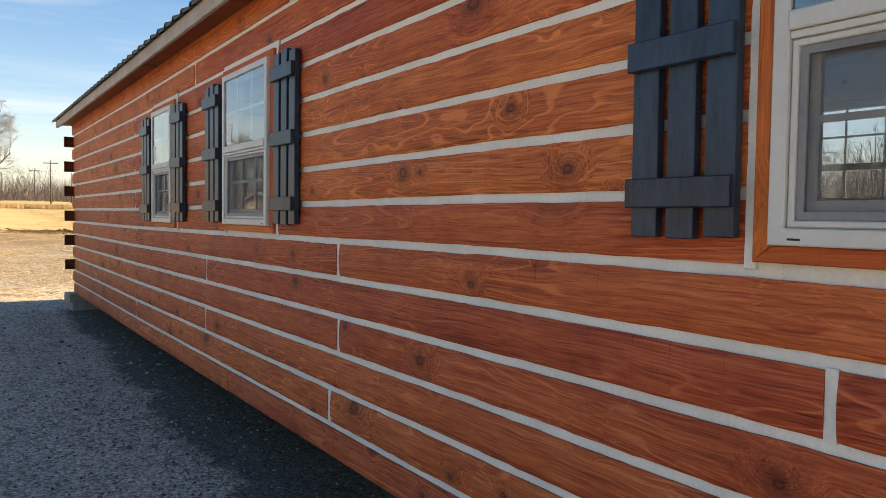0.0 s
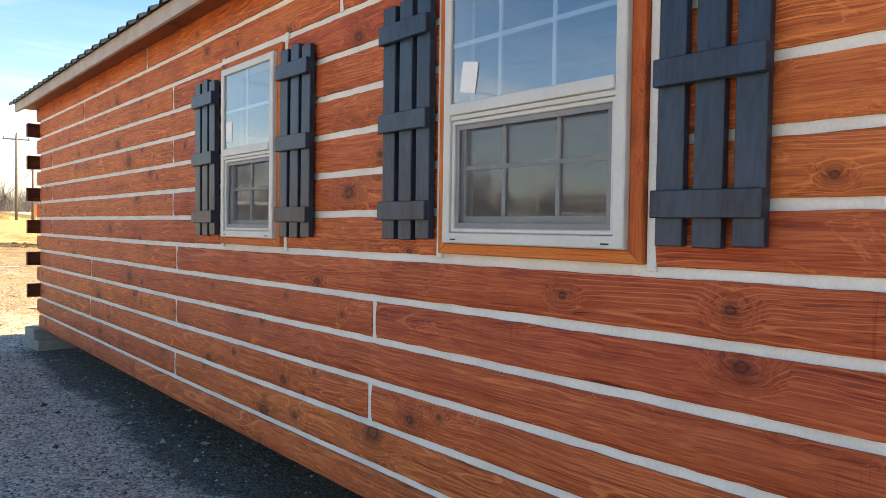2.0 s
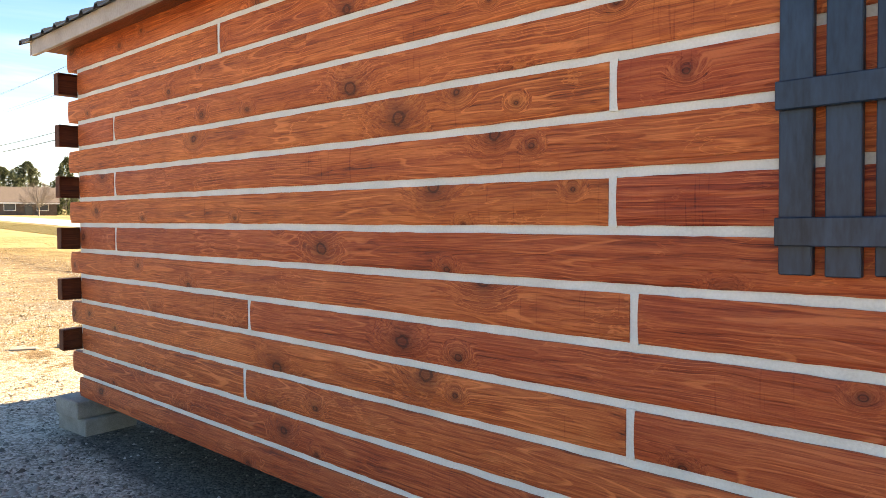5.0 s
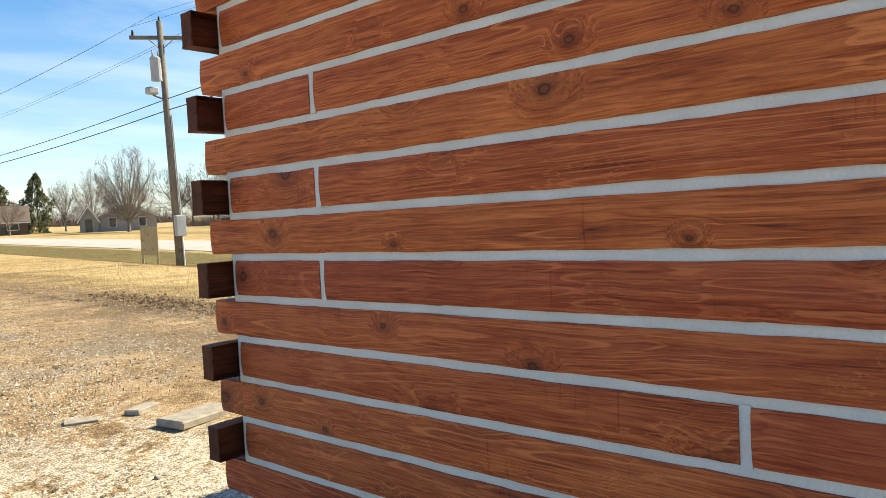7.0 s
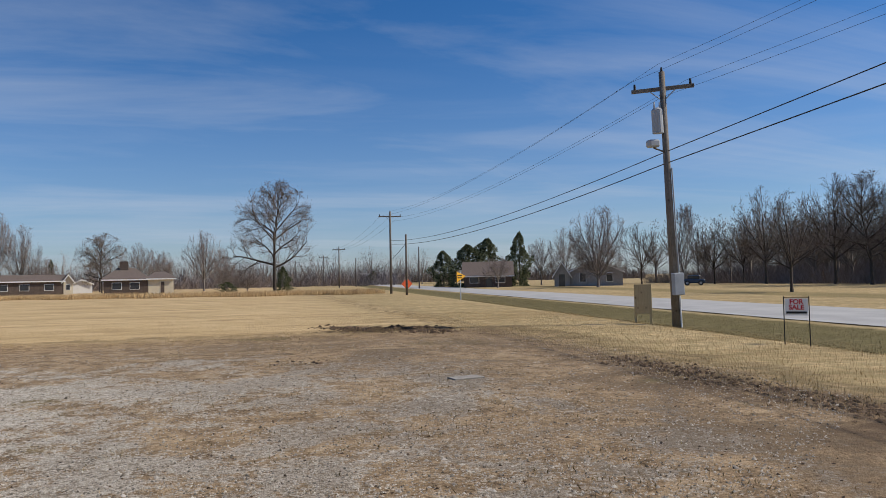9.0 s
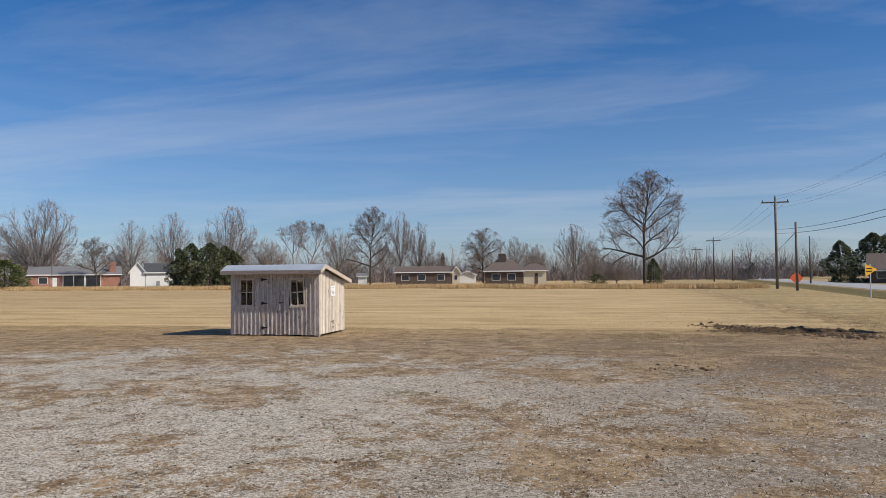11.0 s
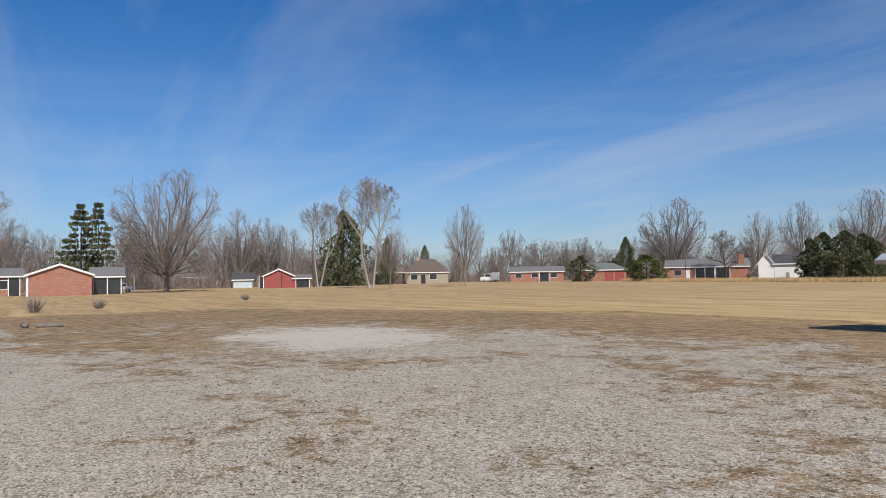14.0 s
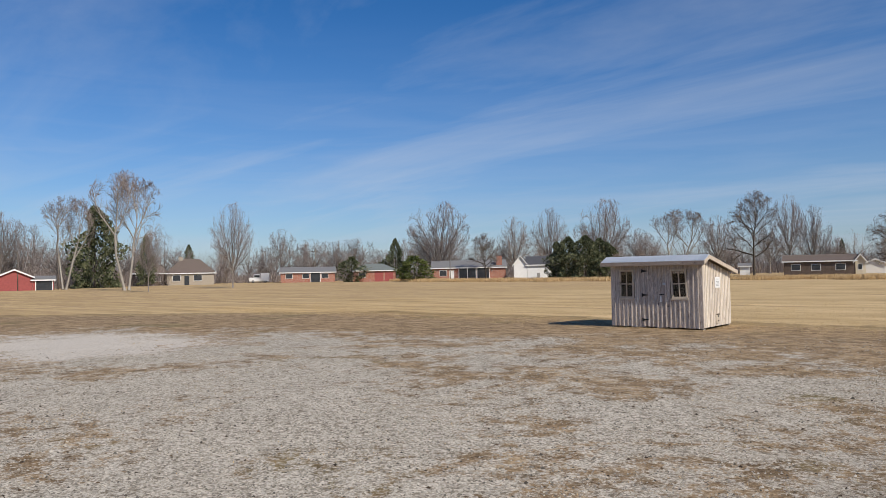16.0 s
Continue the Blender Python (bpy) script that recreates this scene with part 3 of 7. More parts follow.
def add_rod(bm, p, q, r0, r1=None, sides=8):
    p, q = Vector(p), Vector(q)
    r1 = r0 if r1 is None else r1
    d = q - p
    m = Matrix.Translation((p + q) / 2) @ d.to_track_quat("Z", "Y").to_matrix().to_4x4()
    bmesh.ops.create_cone(bm, cap_ends=True, segments=sides, radius1=r0, radius2=r1, depth=d.length, matrix=m)
    return bm


def rod(p, q, r0, r1=None, sides=8):
    return add_rod(bmesh.new(), p, q, r0, r1, sides)


def raw(name, verts, faces, mat):
    me = bpy.data.meshes.new(name)
    me.from_pydata([tuple(v) for v in verts], [], faces)
    me.materials.append(M[mat])
    return me


def big_mesh(name, verts, tris, mats, index=None):
    """A mesh from numpy triangles."""
    me = bpy.data.meshes.new(name)
    me.vertices.add(len(verts))
    me.vertices.foreach_set("co", np.asarray(verts, np.float32).ravel())
    me.loops.add(tris.size)
    me.loops.foreach_set("vertex_index", tris.astype(np.int32).ravel())
    me.polygons.add(len(tris))
    me.polygons.foreach_set("loop_start", np.arange(0, tris.size, 3, dtype=np.int32))
    me.polygons.foreach_set("loop_total", np.full(len(tris), 3, np.int32))
    for k in mats:
        me.materials.append(M[k])
    if index is not None:
        me.polygons.foreach_set("material_index", index.astype(np.int32))
    me.update()
    return me


def soft(t):
    t = np.clip(t, 0, 1)
    return t * t * (3 - 2 * t)


# ---- ground, road ----
def land(x, y):
    """Height of the ground."""
    d = np.hypot(x + 1.0, y + 4.0)
    z = 0.1 * soft((d - 5.0) / 4.5)
    near = 1 - soft((d - 60) / 60)
    z = z + 0.012 * np.sin(x * 1.3 + 0.7 * y) * np.sin(y * 0.9 - 0.4 * x) * near * soft((d - 4) / 6)
    hole = np.exp(-(((x - 2.4) / 2.0) ** 2 + ((y - 23.9) / 0.8) ** 2) ** 2)
    z = z + hole * (0.10 * np.sin(x * 4.1) * np.sin(y * 5.3 + x) + 0.03)
    ditch = np.exp(-((road_offset(x, y) + 3.2) / 1.6) ** 2)
    return z - 0.22 * ditch * soft((d - 12) / 6)


ROAD_P, ROAD_D = np.array((15.45, 13.6)), np.array((0.075, 0.9972))


def road_offset(x, y):
    """Metres east of the near edge of the road."""
    return (x - ROAD_P[0]) * ROAD_D[1] - (y - ROAD_P[1]) * ROAD_D[0]


def spread(lo, hi, step, far, grow=1.18):
    mid = list(np.arange(lo, hi + 1e-6, step))
    up, s = [], step
    while (up[-1] if up else mid[-1]) < far:
        s *= grow
        up.append((up[-1] if up else mid[-1]) + s)
    dn, s = [], step
    while (dn[-1] if dn else mid[0]) > -far:
        s *= grow
        dn.append((dn[-1] if dn else mid[0]) - s)
    return np.array(dn[::-1] + mid + up)


gx, gy = spread(-30, 24, 0.3, 2500), spread(-16, 34, 0.3, 2500)
GX, GY = np.meshgrid(gx, gy)
GZ = land(GX, GY)
nx, ny = len(gx), len(gy)
ids = np.arange(nx * ny).reshape(ny, nx)
q = np.stack([ids[:-1, :-1], ids[:-1, 1:], ids[1:, 1:], ids[1:, :-1]], -1).reshape(-1, 4)
tris = np.concatenate([q[:, [0, 1, 2]], q[:, [0, 2, 3]]])
ground = new("ground", big_mesh("ground", np.stack([GX, GY, GZ], -1).reshape(-1, 3), tris, ["ground"]))
ground.data.polygons.foreach_set("use_smooth", np.ones(len(tris), bool))
tagged(ground, "pale gravel lot and dry mown winter field", "ground", kind="structure")


def strip(name, mat, off0, off1, y0, y1, lift, step=6.0, label="", category=""):
    """A long sheet beside or on the road."""
    verts, faces = [], []
    ys = np.arange(y0, y1 + step, step)
    for i, s in enumerate(ys):
        for o in [off0 + (off1 - off0) * k / 8 for k in range(9)]:
            p = ROAD_P + ROAD_D * (s - ROAD_P[1]) + np.array((ROAD_D[1], -ROAD_D[0])) * o
            z = land(p[0], p[1]) + lift + (0.05 if name == "road" and abs(o - 3.5) < 2 else 0)
            verts.append((p[0], p[1], z))
        if i:
            for k in range(9 * i, 9 * i + 8):
                faces.append((k - 9, k - 8, k + 1, k))
    return tagged(new(name, raw(name, verts, faces, mat)), label, category, kind="structure")


strip("road", "asphalt", 0.0, 7.0, -80, 420, 0.03, label="pale worn asphalt country road", category="road")


# ---- the log cabin ----
LEN0, LEN1, DEEP = -13.2, 0.0, 4.0
COURSE, LOG_H, BASE = 0.185, 0.155, 0.42
WINDOWS = [(-5.662, 0.675), (-7.825, 0.83), (-11.82, 0.83)]
JOINTS = {0: (-4.44, -9.02), 1: (-2.2, -6.87, -11.5), 2: (-4.46, -9.12), 3: (-2.25, -6.9, -11.54), 4: (-4.47, -9.11), 5: (-0.62,), 6: (-4.39,),
          7: (-0.62,), 8: (-4.39,), 9: (-0.62,), 10: (-4.39,), 11: (-1.98, -6.6, -10.9), 12: (-3.82, -8.49)}

# the cabin sits on its blocks with its north end a little low
SETTLE = Matrix.Translation((0, 0, 2.2)) @ Matrix.Rotation(radians(-1.1), 4, "X") @ Matrix.Translation((0, 0, -2.2))
cabin = thing("log_cabin", "red-brown stained log cabin with white chinking on blocks", "cabin", at=SETTLE)
cabin_wall = part("wall", box((0.05, LEN0, 0.39), (0.052, LEN0 + 0.01, 2.8)), "inside", cabin)


def openings(z0, z1):
    out = []
    for yc, w in WINDOWS:
        if z0 < 2.40 and z1 > 1.40:
            out.append((yc - w / 2 - 0.08, yc + w / 2 + 0.08))
    return out


cuts = [LEN0] + sorted(v for yc, w in WINDOWS for v in (yc - w / 2 + 0.005, yc + w / 2 - 0.005)) + [0.02]
for i in range(len(cuts) - 1):
    a, c = cuts[i], cuts[i + 1]
    for z0, z1 in (((0.385, 2.8),) if i % 2 == 0 else ((0.385, 1.405), (2.41, 2.8))):
        part("chinking", box((0.0125, a, z0), (0.11, c, z1)), "chink", cabin_wall, "off-white chinking between the logs")


def rise(y):
    """The wall is not quite level: it climbs towards its south end."""
    return 0.004 + 0.0059 * max(0.0, -4.5 - max(y, -10.2))


def hewn(y0, y1, z0, z1, x_front, x_back, seed, along_x=False, uneven=0.0028):
    """A sawn log face with slightly wavy edges, origin at its start."""
    n = max(2, int((y1 - y0) / 0.045))
    rows = ((0.0, 0.009), (0.0, 0.004), (0.14, -0.001), (0.4, -0.004), (0.62, -0.004), (0.86, -0.001), (1.0, 0.002), (1.0, 0.008))
    verts, faces = [], []
    for i in range(n + 1):
        s = (y1 - y0) * i / n
        lo = z0 + uneven * 0.7 * noise.noise((s * 2.3, seed * 7.1, 0.3)) + uneven * noise.noise((s * 9, seed * 3.1, 4.3)) + 0.8 * uneven * noise.noise((s * 26, seed * 4.1, 6.3))
        hi = z1 + uneven * 0.7 * noise.noise((s * 2.1, seed * 5.7, 9.3)) + uneven * noise.noise((s * 8, seed * 2.7, 1.3)) + 0.8 * uneven * noise.noise((s * 24, seed * 3.7, 2.3))
        end = 0.002 if i in (0, n) else 0.0
        if not along_x:
            lo += rise(y0 + s)
            hi += rise(y0 + s)
        ring = [(x_back, lo)]
        for f, back in rows:
            zz = lo + (hi - lo) * f
            if f == 0.0 and back < 0.01:
                zz += 0.0012
            if f == 1.0 and back < 0.01:
                zz -= 0.0008
            xx = x_front + back + end + 0.0016 * noise.noise((s * 3.5, zz * 14, seed * 1.7)) + 0.0022 * noise.noise((s * 1.1, seed, 2.2))
            ring.append((xx, zz))
        ring.append((x_back, hi))
        for xx, zz in ring:
            verts.append((s, xx, zz - z0) if along_x else (xx, s, zz - z0))
    k = len(rows) + 2
    for i in range(n):
        for j in range(k - 1):
            a = i * k + j
            faces.append((a, a + 1, a + k + 1, a + k) if not along_x else (a, a + k, a + k + 1, a + 1))
    faces.append(tuple(range(k - 1, -1, -1)) if not along_x else tuple(range(k)))
    faces.append(tuple(n * k + j for j in range(k)) if not along_x else tuple(n * k + j for j in range(k - 1, -1, -1)))
    return verts, faces


seed = 0
for c in range(13):
    z0 = BASE + COURSE * c
    end = 0.172 if c % 2 == 0 else -0.014
    cuts = [(LEN0, end)]
    for j in JOINTS.get(c, ()):
        cuts = [p for a, b in cuts for p in ([(a, j - 0.015), (j + 0.015, b)] if a < j < b else [(a, b)])]
    for a0, b0 in openings(z0, z0 + LOG_H):
        cuts = [p for a, b in cuts for p in ([(a, a0), (b0, b)] if a < a0 and b > b0 else [(a, min(b, a0))] if a < a0 < b else [(max(a, b0), b)] if a < b0 < b else [(a, b)] if b <= a0 or a >= b0 else [])]
    for a, b in cuts:
        seed += 1
        v, f = hewn(a, b, z0, z0 + LOG_H, 0.0, 0.10 if c % 2 == 0 and b > 0 else 0.03, seed)
        ob = new("log", raw("log", v, f, "log"))
        ob.location, ob.parent = (0, a, z0), cabin_wall
    for j in JOINTS.get(c, ()):
        part("chinking", box((0.004, j - 0.0148, z0 + rise(j) - 0.004), (0.02, j + 0.0148, z0 + LOG_H + rise(j) + 0.004)), "chink", cabin_wall)
# skirt board under the lowest chink
for a, b in ((LEN0, -7.423), (-7.417, -3.533), (-3.527, 0.045)):
    seed += 1
    v, f = hewn(a, b, 0.25, 0.392, -0.004, 0.05, seed, uneven=0.0015)
    ob = new("skirt_board", raw("skirt_board", v, f, "log"))
    ob.location, ob.parent = (0, a, 0.25), cabin_wall
# gable wall: its logs run past the corner and show their ends
gable = part("gable_wall", box((0.03, 0.022, 0.39), (DEEP, 0.05, 2.8)), "chink", cabin)
for c in range(13):
    z0 = BASE + COURSE * c
    seed += 1
    x0 = -0.118 + 0.008 * noise.noise((c * 3.3, 1.1, 0.7)) if c % 2 else 0.105
    v, f = hewn(x0, DEEP, z0, z0 + LOG_H, 0.105, 0.02, seed, along_x=True)
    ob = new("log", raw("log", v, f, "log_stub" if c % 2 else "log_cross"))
    ob.location, ob.parent = (x0, 0, z0), gable
    if c % 2:
        part("end_cut", box((-0.003, 0.024, 0.004), (0.004, 0.101, LOG_H - 0.004)), "end_grain", ob, "dark sawn log end")
# gable triangle, back and far walls, floor, ceiling
for ya in (0.03, LEN0 - 0.09):
    bm = bmesh.new()
    vs = [bm.verts.new((x, y, z)) for y in (ya, ya + 0.06) for x, z in ((0, 2.8), (DEEP, 2.8), (DEEP / 2, 3.65))]
    for f in ((0, 2, 1), (3, 4, 5), (0, 1, 4, 3), (1, 2, 5, 4), (2, 0, 3, 5)):
        bm.faces.new([vs[i] for i in f])
    part("gable_end", bm, "log_cross", cabin)
bm = bmesh.new()
BACK_WIN = ((-9.62, 0.84),)
cuts = [LEN0] + sorted(v for yc, w in BACK_WIN for v in (yc - w / 2, yc + w / 2)) + [0.02]
for i in range(len(cuts) - 1):
    a, b = cuts[i], cuts[i + 1]
    if i % 2 == 0:
        add_box(bm, (DEEP - 0.1, a, 0.3), (DEEP, b, 2.8))
    else:
        add_box(bm, (DEEP - 0.1, a, 0.3), (DEEP, b, 1.40))
        add_box(bm, (DEEP - 0.1, a, 2.38), (DEEP, b, 2.8))
part("back_wall", bm, "inside", cabin)
for yc, w in BACK_WIN:
    bm = bmesh.new()
    for a, b in (((DEEP - 0.06, yc - w / 2, 1.40), (DEEP - 0.02, yc - w / 2 + 0.06, 2.38)), ((DEEP - 0.06, yc + w / 2 - 0.06, 1.40), (DEEP - 0.02, yc + w / 2, 2.38)),
                 ((DEEP - 0.06, yc - w / 2 + 0.06, 1.40), (DEEP - 0.02, yc + w / 2 - 0.06, 1.46)), ((DEEP - 0.06, yc - w / 2 + 0.06, 2.32), (DEEP - 0.02, yc + w / 2 - 0.06, 2.38)),
                 ((DEEP - 0.06, yc - w / 2 + 0.06, 1.87), (DEEP - 0.02, yc + w / 2 - 0.06, 1.92))):
        add_box(bm, a, b)
    wf = part("back_window", bm, "vinyl", cabin)
    for k in (1, 2):
        part("muntin", box((DEEP - 0.045, yc - w / 2 + k * w / 3 - 0.008, 1.46), (DEEP - 0.035, yc - w / 2 + k * w / 3 + 0.008, 2.32)), "vinyl", wf)
    for zz in (1.66, 2.12):
        part("muntin", box((DEEP - 0.046, yc - w / 2 + 0.06, zz - 0.008), (DEEP - 0.036, yc + w / 2 - 0.06, zz + 0.008)), "vinyl", wf)
part("end_wall", box((0.03, LEN0 - 0.1, 0.3), (DEEP, LEN0, 2.8)), "log_cross", cabin)
part("floor_deck", box((0.02, LEN0, 0.27), (DEEP, 0.02, 0.38)), "inside", cabin)
part("inner_ceiling", box((0.02, LEN0, 2.70), (DEEP - 0.1, 0.02, 2.76)), "inside", cabin)
for xs in (0.75, 1.7, 2.9):
    part("skid", box((xs, LEN0 + 0.2, 0.19), (xs + 0.14, -0.05, 0.27), 0.005), "skid", cabin, "dark timber skid under the cabin")

# roof: ribbed steel on both slopes, fascia, soffit
EAVE_X, EAVE_Z, SLOPE = -0.20, 2.86, 0.42
RIDGE = DEEP / 2


def roof_sheet(side):
    verts, faces = [], []
    ys = [(LEN0 - 0.3, 0.0)]
    y = LEN0 - 0.3
    while y < 0.30:
        ys += [(y + 0.155, 0.0), (y + 0.172, 0.026), (y + 0.206, 0.026), (y + 0.2286, 0.0)]
        y += 0.2286
    out = EAVE_X - 0.04
    for j, (yy, lift) in enumerate(ys):
        for x in (out, RIDGE):
            xx = x if side > 0 else 2 * RIDGE - x
            z = EAVE_Z + (x - EAVE_X) * SLOPE + lift + 0.012
            verts += [(xx, yy, z), (xx, yy, z - 0.008)]
        if j:
            k = 4 * j
            faces += [(k - 4, k - 2, k + 2, k), (k - 3, k + 1, k + 3, k - 1), (k - 4, k, k + 1, k - 3), (k - 2, k - 1, k + 3, k + 2)]
    return raw("roof_sheet", verts, faces, "roof_steel")


roof = part("roof", box((RIDGE - 0.12, LEN0 - 0.3, 3.80), (RIDGE + 0.12, 0.32, 3.825), 0.004), "roof_steel", cabin, "dark ribbed steel roof with a pale fascia")
for s in (1, -1):
    shared("roof_sheet", roof_sheet(s), roof)
for s, ex in ((1, EAVE_X), (-1, 2 * RIDGE - EAVE_X)):
    a, b = sorted((ex, ex + s * 0.03))
    part("fascia", box((a, LEN0 - 0.28, EAVE_Z - 0.105), (b, 0.30, EAVE_Z + 0.002), 0.004), "fascia", roof)
    a, b = sorted((ex + s * 0.032, ex + s * 0.32))
    part("soffit", box((a, LEN0 - 0.28, EAVE_Z - 0.060), (b, 0.30, EAVE_Z - 0.044)), "soffit", roof)
for s in (1, -1):
    bm = bmesh.new()
    pts = [(EAVE_X, EAVE_Z - 0.10), (RIDGE, EAVE_Z + (RIDGE - EAVE_X) * SLOPE - 0.10), (RIDGE, EAVE_Z + (RIDGE - EAVE_X) * SLOPE), (EAVE_X, EAVE_Z)]
    ring = [[bm.verts.new((x if s > 0 else 2 * RIDGE - x, yy, z)) for x, z in pts] for yy in (0.302, 0.330)]
    bm.faces.new(ring[0]); bm.faces.new(ring[1][::-1])
    for i in range(4):
        bm.faces.new((ring[0][i], ring[1][i], ring[1][(i + 1) % 4], ring[0][(i + 1) % 4]))
    bmesh.ops.recalc_face_normals(bm, faces=bm.faces)
    part("rake_board", bm, "fascia", roof)
    # boarding under the gable overhang
    bm = bmesh.new()
    pts = [(EAVE_X + 0.04, EAVE_Z - 0.03), (RIDGE, EAVE_Z + (RIDGE - EAVE_X) * SLOPE - 0.05)]
    q4 = [bm.verts.new((x if s > 0 else 2 * RIDGE - x, yy, z)) for x, z in pts for yy in (0.10, 0.30)]
    bm.faces.new((q4[0], q4[1], q4[3], q4[2]))
    bmesh.ops.solidify(bm, geom=bm.faces[:], thickness=0.014)
    part("overhang_board", bm, "soffit", roof)


# ---- cabin windows ----
def ring_frame(x0, x1, a, b, z0, z1, f):
    """One mitred rectangular frame."""
    bm = bmesh.new()
    loops = []
    for x, g, k in ((x1, 0.0, 0), (x0 + 0.004, 0.0, 0), (x0, 0.004, 0), (x0, f - 0.003, 0), (x0 + 0.003, f, 0), (x1, f, 0)):
        loops.append([bm.verts.new((x, a + g if s < 0 else b - g, z0 + g if t < 0 else z1 - g)) for s, t in ((-1, -1), (1, -1), (1, 1), (-1, 1))])
    for p, q2 in zip(loops, loops[1:] + loops[:1]):
        for i in range(4):
            bm.faces.new((p[i], p[(i + 1) % 4], q2[(i + 1) % 4], q2[i]))
    bmesh.ops.recalc_face_normals(bm, faces=bm.faces)
    return bm


def mitred(p0, p1, p2, p3):
    """One casing board with mitred ends, slightly parted from its neighbours, its front edge eased."""
    bm = bmesh.new()
    mid = ((p0[0] + p1[0] + p2[0] + p3[0]) / 4, (p0[1] + p1[1] + p2[1] + p3[1]) / 4)
    rings = []
    for x, k in ((0.02, 0.0), (-0.019, 0.0), (-0.022, 0.003)):
        rings.append([bm.verts.new((x, p[0] + math.copysign(k + 0.0006, mid[0] - p[0]), p[1] + math.copysign(k + 0.0006, mid[1] - p[1]))) for p in (p0, p1, p2, p3)])
    for r0, r1 in zip(rings, rings[1:]):
        for i in range(4):
            bm.faces.new((r0[i], r0[(i + 1) % 4], r1[(i + 1) % 4], r1[i]))
    bm.faces.new(rings[-1])
    bmesh.ops.recalc_face_normals(bm, faces=bm.faces)
    return bm


def cabin_window(yc, w, cols, lift):
    z0, z1, rail = 1.402 + lift, 2.385 + lift, 1.885 + lift
    a, b = yc - w / 2, yc + w / 2
    f = 0.039
    bm = ring_frame(-0.044, 0.06, a, b, z0, z1, f)
    win = part("window", bm, "vinyl", cabin, "white vinyl single-hung window")
    # stained casing and a caulked strip outside it
    c = 0.05
    outer = ((a - c, z0 - 0.042), (b + c, z0 - 0.042), (b + c, z1 + 0.042), (a - c, z1 + 0.042))
    inner = ((a - 0.001, z0 - 0.001), (b + 0.001, z0 - 0.001), (b + 0.001, z1 + 0.001), (a - 0.001, z1 + 0.001))
    for k in range(4):
        part("casing", mitred(outer[k], outer[(k + 1) % 4], inner[(k + 1) % 4], inner[k]), "casing" if k % 2 == 0 else "casing_up", win, "orange-brown stained casing" if k == 0 else "")
    for yy in (a + 0.05, b - 0.08):
        part("weep_slot", box((-0.0452, yy, z0 + 0.012), (-0.0435, yy + 0.03, z0 + 0.017)), "black_iron", win)
    for s0, s1 in ((a - c - 0.034, a - c - 0.002), (b + c + 0.002, b + c + 0.034)):
        part("caulk_strip", box((-0.002, s0, 1.341 + lift), (0.014, s1, 2.475), 0.003), "chink", win)
    part("caulk_strip", box((-0.0025, a - c - 0.034, z1 + 0.042), (0.014, b + c + 0.034, z1 + 0.082), 0.003), "chink", win)
    ia, ib = a + f, b - f
    part("stop_ring", ring_frame(-0.034, 0.02, ia + 0.001, ib - 0.001, z0 + f + 0.001, rail - 0.031, 0.016), "vinyl", win)
    # meeting rail, lower track
    bm = bmesh.new()
    add_box(bm, (-0.050, ia, rail - 0.012), (0.01, ib, rail + 0.030), 0.003)
    add_box(bm, (-0.040, ia, rail - 0.030), (0.01, ib, rail - 0.013), 0.002)
    part("meeting_rail", bm, "vinyl", win)
    part("pane", box((-0.034, ia, rail + 0.03), (-0.030, ib, z1 - f)), "glass", win).visible_shadow = False
    for k in range(1, cols):
        yy = ia + (ib - ia) * k / cols
        part("muntin", box((-0.029, yy - 0.008, rail + 0.03), (-0.022, yy + 0.008, z1 - f)), "vinyl", win)
        part("muntin", box((-0.005, yy - 0.008, z0 + 0.10), (0.002, yy + 0.008, rail - 0.03)), "vinyl", win)
    zz = (rail + 0.03 + z1 - f) / 2
    part("muntin", box((-0.0285, ia, zz - 0.008), (-0.0215, ib, zz + 0.008)), "vinyl", win)
    zz = (z0 + 0.1 + rail - 0.03) / 2
    part("muntin", box((-0.0045, ia + 0.05, zz - 0.008), (0.0025, ib - 0.05, zz + 0.008)), "vinyl", win)
    # lower sash behind an insect screen
    bm = bmesh.new()
    for p, q2 in (((-0.008, ia, z0 + f), (0.02, ia + 0.05, rail - 0.03)), ((-0.008, ib - 0.05, z0 + f), (0.02, ib, rail - 0.03)), ((-0.008, ia + 0.05, z0 + f), (0.02, ib - 0.05, z0 + 0.10))):
        add_box(bm, p, q2, 0.002)
    part("lower_sash", bm, "vinyl", win)
    part("pane", box((0.003, ia + 0.05, z0 + 0.10), (0.007, ib - 0.05, rail - 0.03)), "glass", win).visible_shadow = False
    bm = bmesh.new()
    for p, q2 in (((-0.026, ia + 0.018, z0 + f + 0.018), (-0.016, ia + 0.036, rail - 0.048)), ((-0.026, ib - 0.036, z0 + f + 0.018), (-0.016, ib - 0.018, rail - 0.048)),
                  ((-0.026, ia + 0.036, z0 + f + 0.018), (-0.016, ib - 0.036, z0 + f + 0.036)), ((-0.026, ia + 0.036, rail - 0.066), (-0.016, ib - 0.036, rail - 0.048))):
        add_box(bm, p, q2)
    scr = part("screen_frame", bm, "screen_frame", win)
    part("screen_mesh", box((-0.0215, ia + 0.036, z0 + f + 0.036), (-0.0210, ib - 0.036, rail - 0.066)), "screen", scr)
    return win


